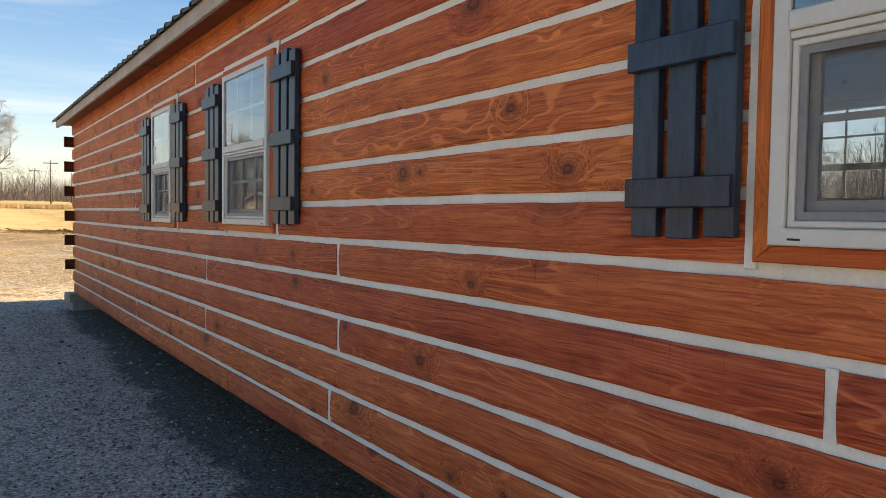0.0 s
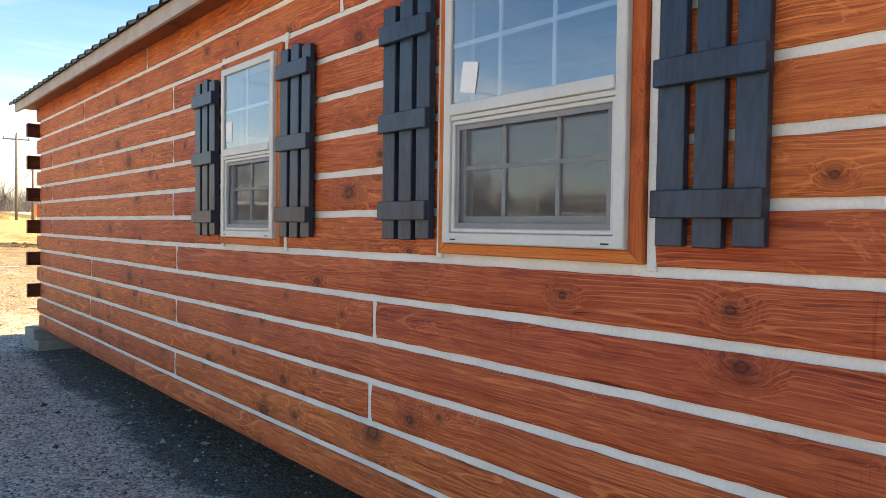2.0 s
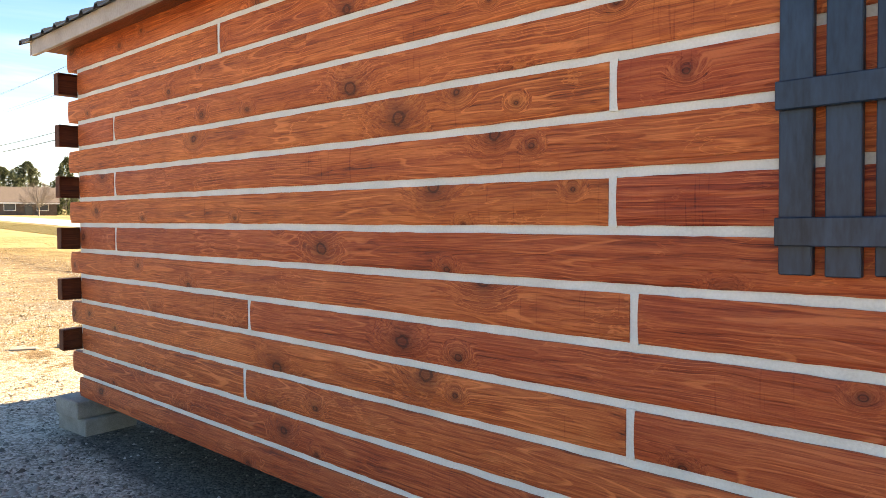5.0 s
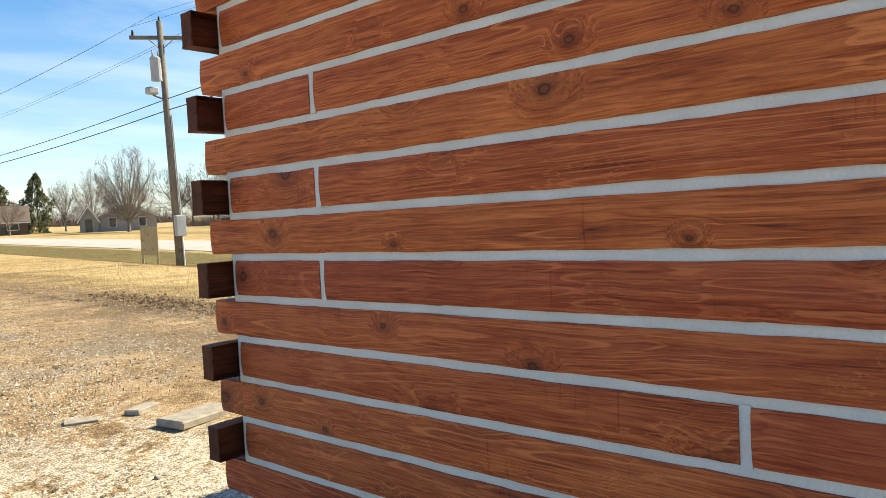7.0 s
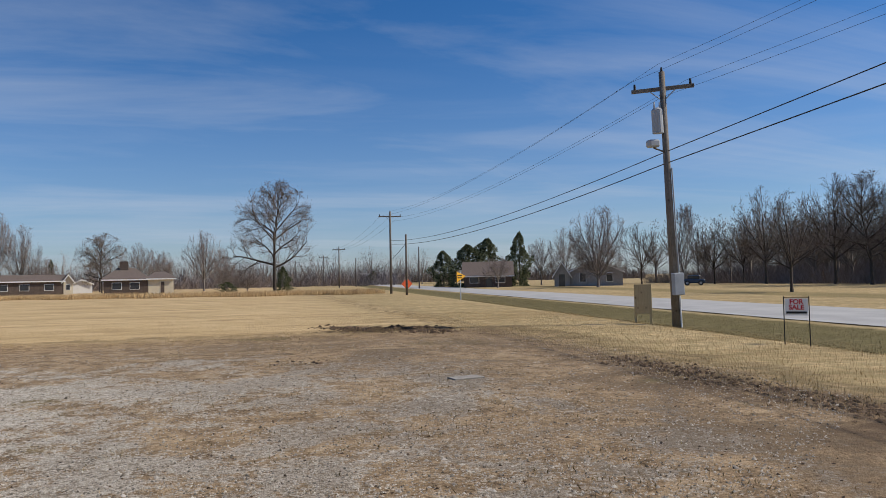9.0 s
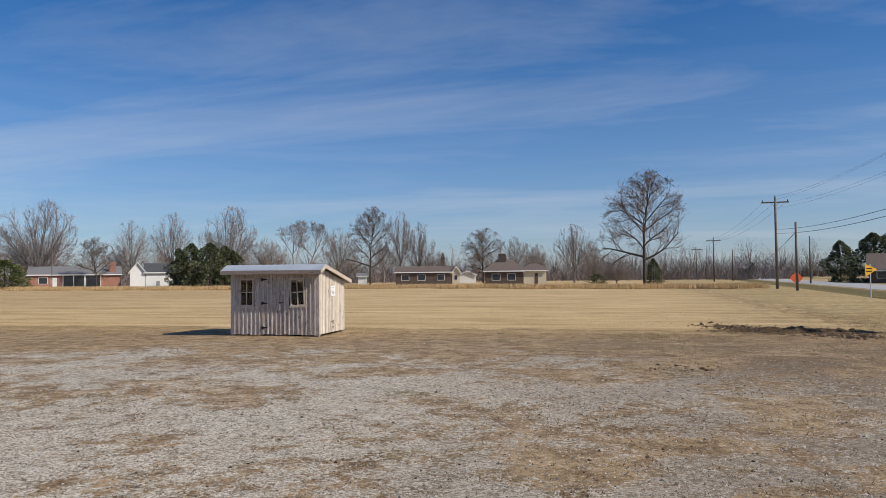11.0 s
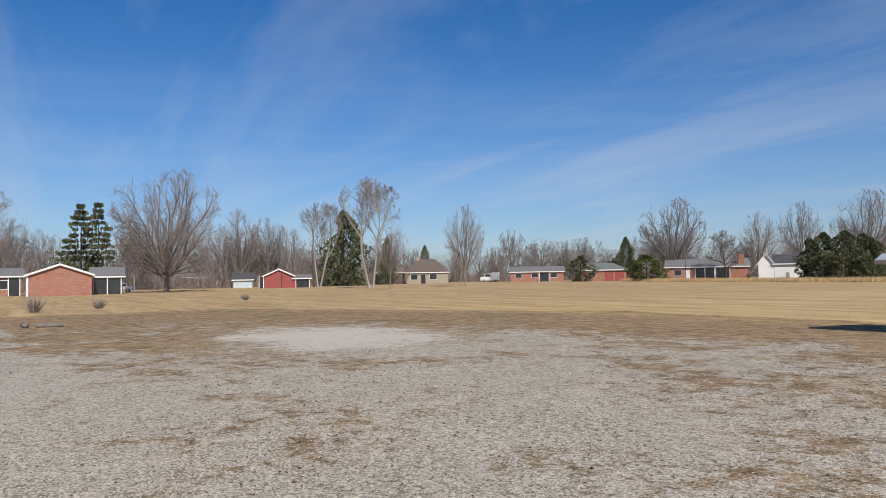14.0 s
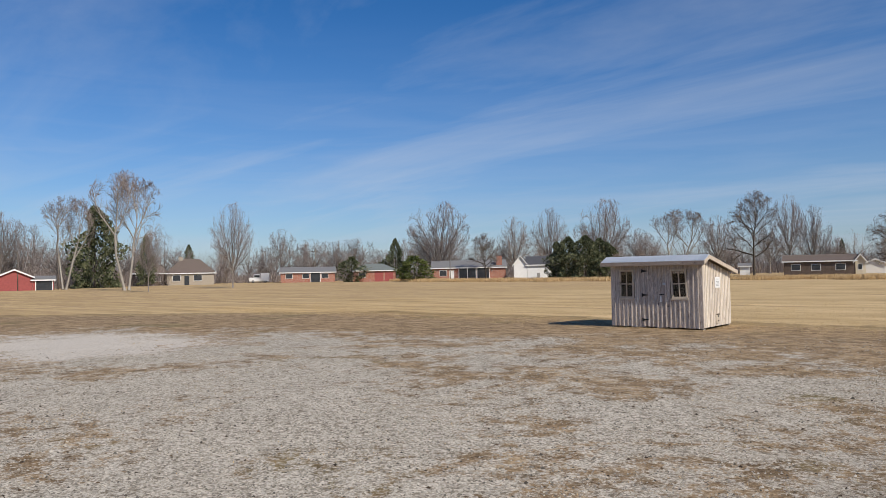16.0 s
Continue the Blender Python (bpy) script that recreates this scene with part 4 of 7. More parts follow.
wins = [cabin_window(*WINDOWS[0], 2, 0.002), cabin_window(*WINDOWS[1], 3, 0.016), cabin_window(*WINDOWS[2], 3, 0.032)]
part("paper_label", box((-0.0362, -5.468, 1.955), (-0.0352, -5.384, 2.075), 0, Matrix.Identity(4)), "paper", wins[0], "white paper label on the glass")
part("paper_label", box((-0.0362, -0.042, -0.055), (-0.0352, 0.042, 0.055), 0, pose(0, -7.545, 2.02, 9, 0, 0)), "paper", wins[1])


# ---- shutters ----
def make_shutter(label):
    sh = thing("shutter", label, "shutter", "board shutters")
    for k, (lo, hi) in enumerate(((1.416, 2.352), (1.410, 2.372), (1.412, 2.364))):
        y = -0.157 + 0.115 * k
        part("slat", box((-0.042, y, lo), (-0.012, y + 0.084, hi), 0.003), "shutter", sh)
    for zc in (1.527, 1.885, 2.247):
        part("batten", box((-0.066, -0.160, zc - 0.038), (-0.042, 0.160, zc + 0.038), 0.003), "shutter", sh)
    for yy in (-0.115, 0.115):
        for zc in (1.527, 2.247):
            part("spacer", box((-0.012, yy - 0.012, zc - 0.012), (0.004, yy + 0.012, zc + 0.012)), "shutter", sh)
    return sh


SH = make_shutter("blue-black stained board shutter with three battens")
SH.matrix_basis = SETTLE @ pose(0, -5.09, -0.004, -0.6)
for yy, zz, tilt in ((-6.222, 0.004, 0.3), (-7.172, 0.014, -0.2), (-8.497, 0.020, 0.2), (-11.165, 0.030, -0.2)):
    copy_thing(SH, SETTLE @ pose(0, yy, zz, tilt))

# ---- blocks under the cabin ----
def pier(x0, y0, turn, low, high, label):
    pr = thing("block_pier", label, "block", "cabin piers", at=pose(x0, y0, 0, 0, 0, turn))
    ground_z = float(land(np.array(x0), np.array(y0))) - 0.02
    part("lower_block", box((-0.2, -0.2, ground_z), (0.2, 0.2, low), 0.008), "concrete", pr)
    part("upper_block", box((-0.235, -0.15, low + 0.001), (0.2, 0.17, high), 0.008), "concrete", pr)
    return pr


pier(0.13, 0.02, 6, 0.12, 0.248, "grey concrete blocks stacked under the cabin corner")
for yy in (-4.4, -8.7, -12.8):
    for xx in (0.85, 1.77, 2.97):
        pier(xx, yy, 0, 0.10 - 0.013 * yy, 0.186 - 0.0192 * (yy + 0.15), "grey concrete blocks under a cabin skid")
for xx in (1.77, 2.97):
    pier(xx, -0.35, 0, 0.10, 0.190, "grey concrete blocks under a cabin skid")

# ---- things lying on the lot ----
def slab(name, label, x, y, turn, w, d, h, mat, tilt=0.0):
    z = float(land(np.array(x), np.array(y)))
    t = thing(name, label, "slab" if mat == "concrete" else "stone", at=pose(x, y, z - 0.01, 0, tilt, turn))
    bm = box((-w / 2, -d / 2, 0), (w / 2, d / 2, h), h * 0.18)
    for v in bm.verts:
        v.co += 0.012 * Vector((noise.noise(v.co * 7 + Vector((x, y, 0))), noise.noise(v.co * 9), 0.4 * noise.noise(v.co * 8)))
    part("stone_body", bm, mat, t)
    return t


slab("concrete_slab", "pale broken concrete slab lying on gravel", 1.28, 2.62, 14, 0.62, 0.30, 0.07, "concrete", 2)
slab("concrete_slab", "small grey broken slab piece on gravel", 1.1, 3.22, 30, 0.30, 0.14, 0.05, "concrete")
slab("concrete_slab", "thin grey slab chip on gravel", 0.62, 3.3, -20, 0.26, 0.12, 0.03, "concrete")
slab("flat_stone", "flat grey stone in bare soil", 1.43, 11.64, 10, 0.55, 0.30, 0.03, "concrete")
slab("flat_stone", "pale stone at the edge of the gravel", -6.1, 4.3, 20, 0.16, 0.1, 0.07, "stone")



def cut_log(x, y, turn, length, r, label):
    t = thing("cut_log", label, "log", at=pose(x, y, float(land(np.array(x), np.array(y))), 0, 0, turn))
    part("bark_body", rod((-length / 2, 0, r * 0.9), (length / 2, 0, r * 0.8), r, r * 0.85, 10), "bark", t, smooth=True)


cut_log(-33.7, 2.75, 78, 0.9, 0.09, "short cut log lying on the lot's edge")
cut_log(-33.9, 1.95, 20, 0.3, 0.11, "stubby cut log on the lot's edge")


# ---- the weathered coop ----
def make_coop():
    base_z = 0.10
    W, D, HF, HB = 2.68, 2.1, 1.86, 1.52
    at = pose(-13.05, 20.72, base_z, 0, 0, 2)
    co = thing("coop", "small weathered board-and-batten coop with a metal shed roof", "shed", at=at)
    rnd = random.Random(5)
    shell = bmesh.new()
    z0 = 0.07
    # inner shell: walls 3 cm thick with open windows in front
    wins_ = [(0.30, 0.70), (1.83, 2.24)]
    add_box(shell, (0.02, D - 0.05, z0), (W - 0.02, D - 0.02, HB - 0.02))
    add_box(shell, (0.02, 0.05, z0), (0.05, D - 0.05, HB - 0.02))
    add_box(shell, (W - 0.05, 0.05, z0), (W - 0.02, D - 0.05, HB - 0.02))
    add_box(shell, (0.02, 0.02, z0), (W - 0.02, D - 0.02, z0 + 0.04))
    for a, b in ((0.02, 0.30), (0.70, 1.83), (2.24, W - 0.02)):
        add_box(shell, (a, 0.02, z0 + 0.04), (b, 0.05, HF - 0.02))
    for a, b in wins_:
        add_box(shell, (a, 0.02, z0 + 0.04), (b, 0.05, 0.86))
        add_box(shell, (a, 0.02, 1.62), (b, 0.05, HF - 0.02))
    body = part("body", shell, "dark_inside", co)
    # front boards with battens over their joints
    n = 21
    for k in range(n):
        u0, u1 = W * k / n, W * (k + 1) / n
        spans = [(z0 - 0.03 + rnd.uniform(-0.015, 0.015), HF - 0.005)]
        for a, b in wins_:
            if u1 > a + 0.03 and u0 < b - 0.03:
                spans = [(spans[0][0], 0.86), (1.62, HF - 0.005)]
        for lo, hi in spans:
            d = rnd.uniform(0.0, 0.006)
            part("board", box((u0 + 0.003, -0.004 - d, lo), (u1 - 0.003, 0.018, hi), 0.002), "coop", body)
            if k:
                part("batten", box((u0 - 0.02, -0.028 - d, lo + 0.004), (u0 + 0.018, -0.0115, hi), 0.003), "coop", body)
    # side boards follow the slope of the roof
    m_ = 18
    for side, xa, xb in ((0, -0.004, 0.018), (1, W - 0.018, W + 0.006)):
        for k in range(m_):
            v0, v1 = D * k / m_, D * (k + 1) / m_
            h0, h1 = (HF + 0.08 + (HB - HF - 0.08) * v / D for v in (v0, v1))
            bm = box((xa, v0 + 0.003, z0 - 0.02), (xb, v1 - 0.003, min(h0, h1)), 0.002)
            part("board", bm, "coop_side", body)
            if k:
                bm = box(((xb - 0.004) if side else xa - 0.016, v0 - 0.018, z0 - 0.018), ((xb + 0.016) if side else xa + 0.003, v0 + 0.018, h0 - 0.01), 0.003)
                part("batten", bm, "coop_side", body)
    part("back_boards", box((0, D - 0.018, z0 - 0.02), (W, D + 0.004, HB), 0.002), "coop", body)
    # roof
    ov, ovb, ovs = 0.30, 0.16, 0.16
    sl = (HB - HF) / D
    ridge_y = 0.06
    ys = (-ov, ridge_y, D + ovb)

    def top(y):
        back = HF + 0.13 + (HB - HF - 0.08) * (y - ridge_y) / D
        return min(back, HF - 0.03 + (y + ov) * 0.16 / (ridge_y + ov))

    verts, faces = [], []
    u, us = -ovs, []
    while u < W + ovs:
        us += [(u, 0), (u + 0.17, 0), (u + 0.18, 0.009), (u + 0.2, 0.009), (u + 0.216, 0)]
        u += 0.216
    for j, (uu, l) in enumerate(us):
        for y in ys:
            verts += [(uu, y, top(y) + l + 0.03), (uu, y, top(y) + l + 0.024)]
        if j:
            k = 6 * j
            for o in (0, 2):
                faces += [(k + o - 6, k + o - 4, k + o + 2, k + o), (k + o - 5, k + o + 1, k + o + 3, k + o - 3)]
            faces += [(k - 6, k, k + 1, k - 5), (k - 2, k - 1, k + 5, k + 4)]
    rf = new("roof", raw("roof", verts, faces, "galv"))
    rf.parent = co
    tagged(rf, "pale galvanised ribbed roof")
    uu1 = us[-1][0]
    part("front_fascia", box((-ovs, -ov - 0.02, top(-ov) - 0.085), (uu1, -ov + 0.012, top(-ov) + 0.02), 0.004), "coop_fascia", rf)
    for x0 in (-ovs - 0.0, uu1 - 0.03):
        bm = bmesh.new()
        pts = [(-ov - 0.02, top(-ov) - 0.085), (ridge_y, top(ridge_y) - 0.085), (D + ovb, top(D + ovb) - 0.085), (D + ovb, top(D + ovb) + 0.02), (ridge_y, top(ridge_y) + 0.02), (-ov - 0.02, top(-ov) + 0.02)]
        r2 = [[bm.verts.new((xx, y, z)) for y, z in pts] for xx in (x0 - 0.004, x0 + 0.034)]
        bm.faces.new(r2[0]); bm.faces.new(r2[1][::-1])
        for i in range(6):
            bm.faces.new((r2[0][i], r2[1][i], r2[1][(i + 1) % 6], r2[0][(i + 1) % 6]))
        bmesh.ops.recalc_face_normals(bm, faces=bm.faces)
        part("rake_board", bm, "coop_trim", rf)
    bm = bmesh.new()
    q4 = [bm.verts.new((xx, y, top(y) - 0.0)) for xx in (-ovs + 0.04, uu1 - 0.04) for y in (-ov + 0.02, ridge_y, D + ovb - 0.02)]
    bm.faces.new((q4[0], q4[1], q4[4], q4[3]))
    bm.faces.new((q4[1], q4[2], q4[5], q4[4]))
    bmesh.ops.solidify(bm, geom=bm.faces[:], thickness=0.015)
    part("roof_deck", bm, "coop_trim", rf)
    # windows: one straight, one hung crooked
    for (a, b), lean in zip(wins_, (0.5, -2.5)):
        c = (a + b) / 2
        mt = Matrix.Translation((c, 0, 1.24)) @ Matrix.Shear("XZ", 4, (0, 0)) @ Matrix.Rotation(radians(lean), 4, "Y") @ Matrix.Translation((-c, 0, -1.24))
        bm = bmesh.new()
        for p, q2 in (((a - 0.02, -0.035, 0.84), (a + 0.022, 0.03, 1.64)), ((b - 0.022, -0.035, 0.84), (b + 0.02, 0.03, 1.64)), ((a + 0.022, -0.035, 0.84), (b - 0.022, 0.03, 0.885)), ((a + 0.022, -0.035, 1.59), (b - 0.022, 0.03, 1.64))):
            add_box(bm, p, q2, 0.003, mt)
        wf = part("window", bm, "coop_trim", co, "wooden four-pane coop window")
        part("muntin", box((c - 0.014, -0.025, 0.885), (c + 0.014, 0.0, 1.59), 0.002, mt), "coop_trim", wf)
        part("muntin", box((a + 0.022, -0.0245, 1.225), (b - 0.022, 0.0005, 1.255), 0.002, mt), "coop_trim", wf)
        for i in (0, 1):
            for j in (0, 1):
                xa, za = (a + 0.022, c + 0.014)[i], (0.885, 1.255)[j]
                xb, zb = (c - 0.014, b - 0.022)[i], (1.225, 1.59)[j]
                part("pane", box((xa, -0.008, za), (xb, -0.005, zb), 0, mt), "old_glass", wf).visible_shadow = False
        part("sill", box((a - 0.04, -0.05, 0.80), (b + 0.04, 0.0, 0.84), 0.004, mt), "coop_trim", wf)
    # door: strap hinges, hasp, light spot of bare wood
    dr = part("door_ledge", box((0.99, -0.032, 0.10), (1.015, -0.02, 1.75)), "coop", body)
    for zz in (0.24, 0.93, 1.60):
        bm = bmesh.new()
        add_box(bm, (0.96, -0.045, zz - 0.05), (0.995, -0.028, zz + 0.05), 0.004)
        vs = [bm.verts.new(p) for p in ((0.995, -0.042, zz - 0.032), (0.995, -0.042, zz + 0.032), (1.15, -0.042, zz + 0.008), (1.15, -0.042, zz - 0.008),
                                        (0.995, -0.032, zz - 0.032), (0.995, -0.032, zz + 0.032), (1.15, -0.032, zz + 0.008), (1.15, -0.032, zz - 0.008))]
        for f in ((3, 2, 1, 0), (4, 5, 6, 7), (0, 1, 5, 4), (1, 2, 6, 5), (2, 3, 7, 6), (3, 0, 4, 7)):
            bm.faces.new([vs[i] for i in f])
        part("strap_hinge", bm, "black_iron", co, "black strap hinge")
    part("hasp", box((1.58, -0.05, 1.20), (1.66, -0.03, 1.27), 0.006), "galv", co, "small pale metal latch")
    part("latch_bar", box((1.48, -0.045, 0.93), (1.62, -0.03, 0.955), 0.004), "black_iron", co)
    part("latch_block", box((1.50, -0.055, 0.74), (1.54, -0.03, 0.90), 0.006), "white", co)
    # notice and hen door on the side
    part("notice", box((W + 0.022, 0.85, 1.10), (W + 0.026, 1.22, 1.40)), "paper", co, "white paper notice on the side wall")
    for zz in (1.34, 1.27, 1.235, 1.20, 1.165):
        part("notice_line", box((W + 0.0265, 0.92, zz - 0.006), (W + 0.0272, 1.15, zz + 0.006)), "screen_frame", co)
    hd = part("hen_door", box((W + 0.018, 0.85, 0.12), (W + 0.034, 1.12, 0.40), 0.004), "coop_trim", co)
    part("hinge", box((W + 0.034, 0.86, 0.36), (W + 0.042, 1.10, 0.385)), "black_iron", hd)
    for zz in (0.18, 0.30):
        part("latch", box((W + 0.034, 0.96, zz), (W + 0.046, 1.03, zz + 0.035), 0.003), "black_iron", hd)
    for xx in (0.05, W - 0.11):
        for yy in (0.05, D - 0.15):
            part("foot_block", box((xx, yy, -0.03), (xx + 0.09, yy + 0.12, z0 + 0.002), 0.004), "concrete", co)
    return co


make_coop()


# ---- poles, wires, signs ----
def ground_at(x, y):
    return float(land(np.array(float(x)), np.array(float(y))))


def utility_pole(x, y, h, arm=0.0, arm_turn=0.0, lean=(0.0, 0.0), r=0.15, label="weathered wooden utility pole"):
    z = ground_at(x, y)
    t = thing("utility_pole", label, "utility pole", "utility poles", at=pose(x, y, z, lean[0], lean[1], 0))
    part("pole", rod((0, 0, -0.1), (0, 0, h), r, r * 0.68, 10), "pole", t, smooth=True)
    if arm:
        m_ = Matrix.Rotation(radians(arm_turn), 4, "Z")
        bm = box((-arm / 2, 0.10, h - 0.62), (arm / 2, 0.20, h - 0.49), 0.008, m_)
        part("crossarm", bm, "pole", t)
        for s in (-1, 1):
            part("brace", rod(m_ @ Vector((s * 0.42, 0.15, h - 0.62)), m_ @ Vector((0, 0.12, h - 1.0)), 0.018, sides=6), "can", t)
            part("insulator", rod(m_ @ Vector((s * (arm / 2 - 0.12), 0.15, h - 0.49)), m_ @ Vector((s * (arm / 2 - 0.12), 0.15, h - 0.30)), 0.05, 0.035), "black_iron", t)
        part("insulator", rod((0, 0, h), (0, 0, h + 0.16), 0.05, 0.03), "black_iron", t)
    return t


mp_ = utility_pole(12.1, 22.3, 8.85, 2.1, -31, (0.6, -2.2), 0.15, "leaning weathered utility pole with transformer, lamp and meter box")
part("transformer", add_rod(rod((-0.32, -0.08, 6.7), (-0.32, -0.08, 7.5), 0.19, 0.19, 14), (-0.32, -0.08, 7.5), (-0.32, -0.08, 7.58), 0.19, 0.10, 14), "can", mp_, "grey transformer can")
for dx_ in (-0.42, -0.22):
    part("bushing", rod((dx_, -0.1, 7.56), (dx_, -0.1, 7.78), 0.035, 0.02, 6), "can", mp_)
lamp = part("yard_lamp", box((-0.72, -0.2, 6.22), (-0.32, 0.12, 6.48), 0.05), "can", mp_, "grey yard lamp")
part("lamp_arm", rod((0, 0, 6.05), (-0.5, -0.05, 6.2), 0.03), "pole", lamp)
part("meter_box", box((-0.19, -0.34, 1.12), (0.19, -0.13, 1.88), 0.02), "can", mp_, "pale grey meter box")
part("conduit", rod((0.12, -0.14, 1.85), (0.10, -0.12, 5.5), 0.025), "can", mp_)
part("conduit", rod((0.10, -0.15, -0.05), (0.10, -0.15, 1.12), 0.03), "white", mp_)
utility_pole(13.1, 81.7, 9.3, 2.6, -4)
utility_pole(13.2, 73.5, 6.2, r=0.13, label="short dark wooden utility pole without a crossarm")
utility_pole(14.8, 148.1, 8.3, 2.5, -4)
utility_pole(16.4, 198.2, 8.2, 2.5, -4)
utility_pole(20.8, 167.5, 6.6, r=0.14, label="short dark wooden utility pole without a crossarm")
utility_pole(24.1, 116.2, 6.8, r=0.13, label="short dark wooden utility pole without a crossarm")
utility_pole(11.9, 250.0, 8.2, 2.5, -4)
utility_pole(-135.8, 44.7, 6.5, r=0.09, label="slim pale wooden pole beside a red shed")
utility_pole(-133.9, 50.3, 6.5, r=0.09, label="slim pale wooden pole beside a red shed")
utility_pole(-101.9, 114.0, 6.8, r=0.09, label="slim lamp pole in a front yard")
utility_pole(-144.2, 112.8, 7.9, 1.6, 60, r=0.11)
utility_pole(-132.6, 6.8, 7.0, 1.4, 80, r=0.1)


def cable(a, b, sag, r=0.012):
    a, b = Vector(a), Vector(b)
    cu = bpy.data.curves.new("overhead_cable", "CURVE")
    cu.dimensions, cu.bevel_depth, cu.bevel_resolution = "3D", r, 0
    sp_ = cu.splines.new("POLY")
    sp_.points.add(23)
    for i, p in enumerate(sp_.points):
        f = i / 23
        v = a.lerp(b, f)
        p.co = (v.x, v.y, v.z - sag * 4 * f * (1 - f), 1)
    cu.materials.append(M["wire"])
    me = bpy.data.meshes.new_from_object(bpy.data.objects.new("tmp_cable", cu))
    return tagged(new("overhead_cable", me), "thin black overhead cable strung between poles", "cable", "overhead cables")


PX, PY = 11.75, 22.42
back_pole = (12.2, -30.0)
for (ox, z_) in ((-0.9, 8.55), (0.0, 9.1), (0.9, 8.45), (0.15, 7.95)):
    cable((PX + ox * 0.86, PY - ox * 0.5, z_), (13.1 + ox * 1.2, 81.7, z_ + 0.35), 0.9, 0.006)
    cable((PX + ox * 0.86, PY - ox * 0.5, z_), (back_pole[0] + ox * 1.2, back_pole[1], z_ + 0.6), 0.8, 0.005)
for z_, r_, e_ in ((6.0, 0.016, (12.2, -30.0, 9.05)), (5.6, 0.018, (12.2, -30.0, 8.25))):
    cable((PX + 0.14, PY, z_), (13.1, 81.7, z_ + 0.1), 0.8, r_)
    cable((PX + 0.14, PY, z_), e_, 0.1, r_)
for ox in (-1.1, 0.0, 1.1):
    cable((13.1 + ox, 81.7, 8.9), (14.8 + ox, 148.1, 7.9), 0.8, 0.01)
    cable((14.8 + ox, 148.1, 7.9), (16.4 + ox, 198.2, 7.8), 0.8, 0.012)
cable((13.2, 73.5, 5.4), (20.8, 167.5, 5.7), 2.6, 0.03)
utility_pole(back_pole[0], back_pole[1], 9.3, 2.5, -4)


def road_sign():
    t = thing("warning_sign", "yellow diamond road sign on a thin steel post", "road sign", at=pose(13.64, 54.9, ground_at(13.64, 54.9), 0, 0, 28))
    part("post", box((-0.03, -0.02, -0.1), (0.03, 0.02, 2.2)), "galv", t)
    bm = bmesh.new()
    vs = [bm.verts.new((x, yy, z)) for yy in (-0.03, -0.024) for x, z in ((-0.42, 1.38), (-0.42, 2.22), (0.55, 1.86))]
    bm.faces.new(vs[:3]); bm.faces.new(vs[3:][::-1])
    for i in range(3):
        bm.faces.new((vs[i], vs[i + 3], vs[(i + 1) % 3 + 3], vs[(i + 1) % 3]))
    bmesh.ops.recalc_face_normals(bm, faces=bm.faces)
    sg = part("sign_panel", bm, "yellow", t, "yellow pennant panel")
    for z_ in (1.92, 1.74):
        part("lettering_bar", box((-0.34, -0.034, z_ - 0.05), (0.14, -0.0305, z_ + 0.03)), "black_iron", sg)
    t2 = thing("work_sign", "orange diamond road work sign on a low stand", "road sign", at=pose(16.0, 87.0, ground_at(16, 87), 0, 0, 10))
    part("stand", box((-0.03, -0.03, -0.05), (0.03, 0.03, 1.0)), "galv", t2)
    part("sign_panel", box((-0.5, -0.05, -0.5), (0.5, -0.03, 0.5), 0, pose(0, 0, 1.1, 0, 45, 0)), "orange", t2)


road_sign()


def letters(text, size, mat, parent, m):
    cu = bpy.data.curves.new("lettering", "FONT")
    cu.body, cu.size, cu.extrude, cu.align_x, cu.offset = text, size, 0.002, "CENTER", 0.005
    me = bpy.data.meshes.new_from_object(bpy.data.objects.new("tmp_text", cu))
    me.materials.clear()
    me.materials.append(M[mat])
    return shared("lettering", me, parent, m)


def sale_sign():
    x, y = 10.36, 14.42
    t = thing("sale_sign", "white FOR SALE yard sign on a black metal frame", "yard sign", at=pose(x, y, ground_at(x, y), 0, 0, -38))
    for xx in (-0.27, 0.27):
        part("leg", rod((xx, 0, -0.1), (xx, 0, 1.15), 0.012), "black_iron", t)
    part("rail", rod((-0.27, 0, 1.13), (0.27, 0, 1.13), 0.01), "black_iron", t)
    pn = part("panel", box((-0.25, -0.012, 0.70), (0.25, -0.006, 1.10)), "paper", t, "white panel with red lettering")
    letters("FOR", 0.155, "sign_red", pn, pose(0, -0.016, 0.972, 90))
    letters("SALE", 0.155, "sign_red", pn, pose(0, -0.016, 0.842, 90))
    part("lettering_bar", box((-0.22, -0.016, 0.745), (0.22, -0.0125, 0.795)), "black_iron", pn)


sale_sign()


def board_sign():
    x, y = 12.03, 24.4
    t = thing("notice_board", "bare plywood board on two wooden posts", "notice board", at=pose(x, y, ground_at(x, y), 0, 0, -30))
    for xx in (-0.27, 0.27):
        part("post", box((xx - 0.045, -0.045, -0.1), (xx + 0.045, 0.045, 1.42), 0.005), "plywood", t)
    part("panel", box((-0.31, -0.07, 0.36), (0.31, -0.046, 1.46), 0.004), "plywood", t)
    for z_ in (0.5, 1.3):
        part("crosspiece", box((-0.31, 0.046, z_), (0.31, 0.07, z_ + 0.09), 0.003), "plywood", t)


board_sign()


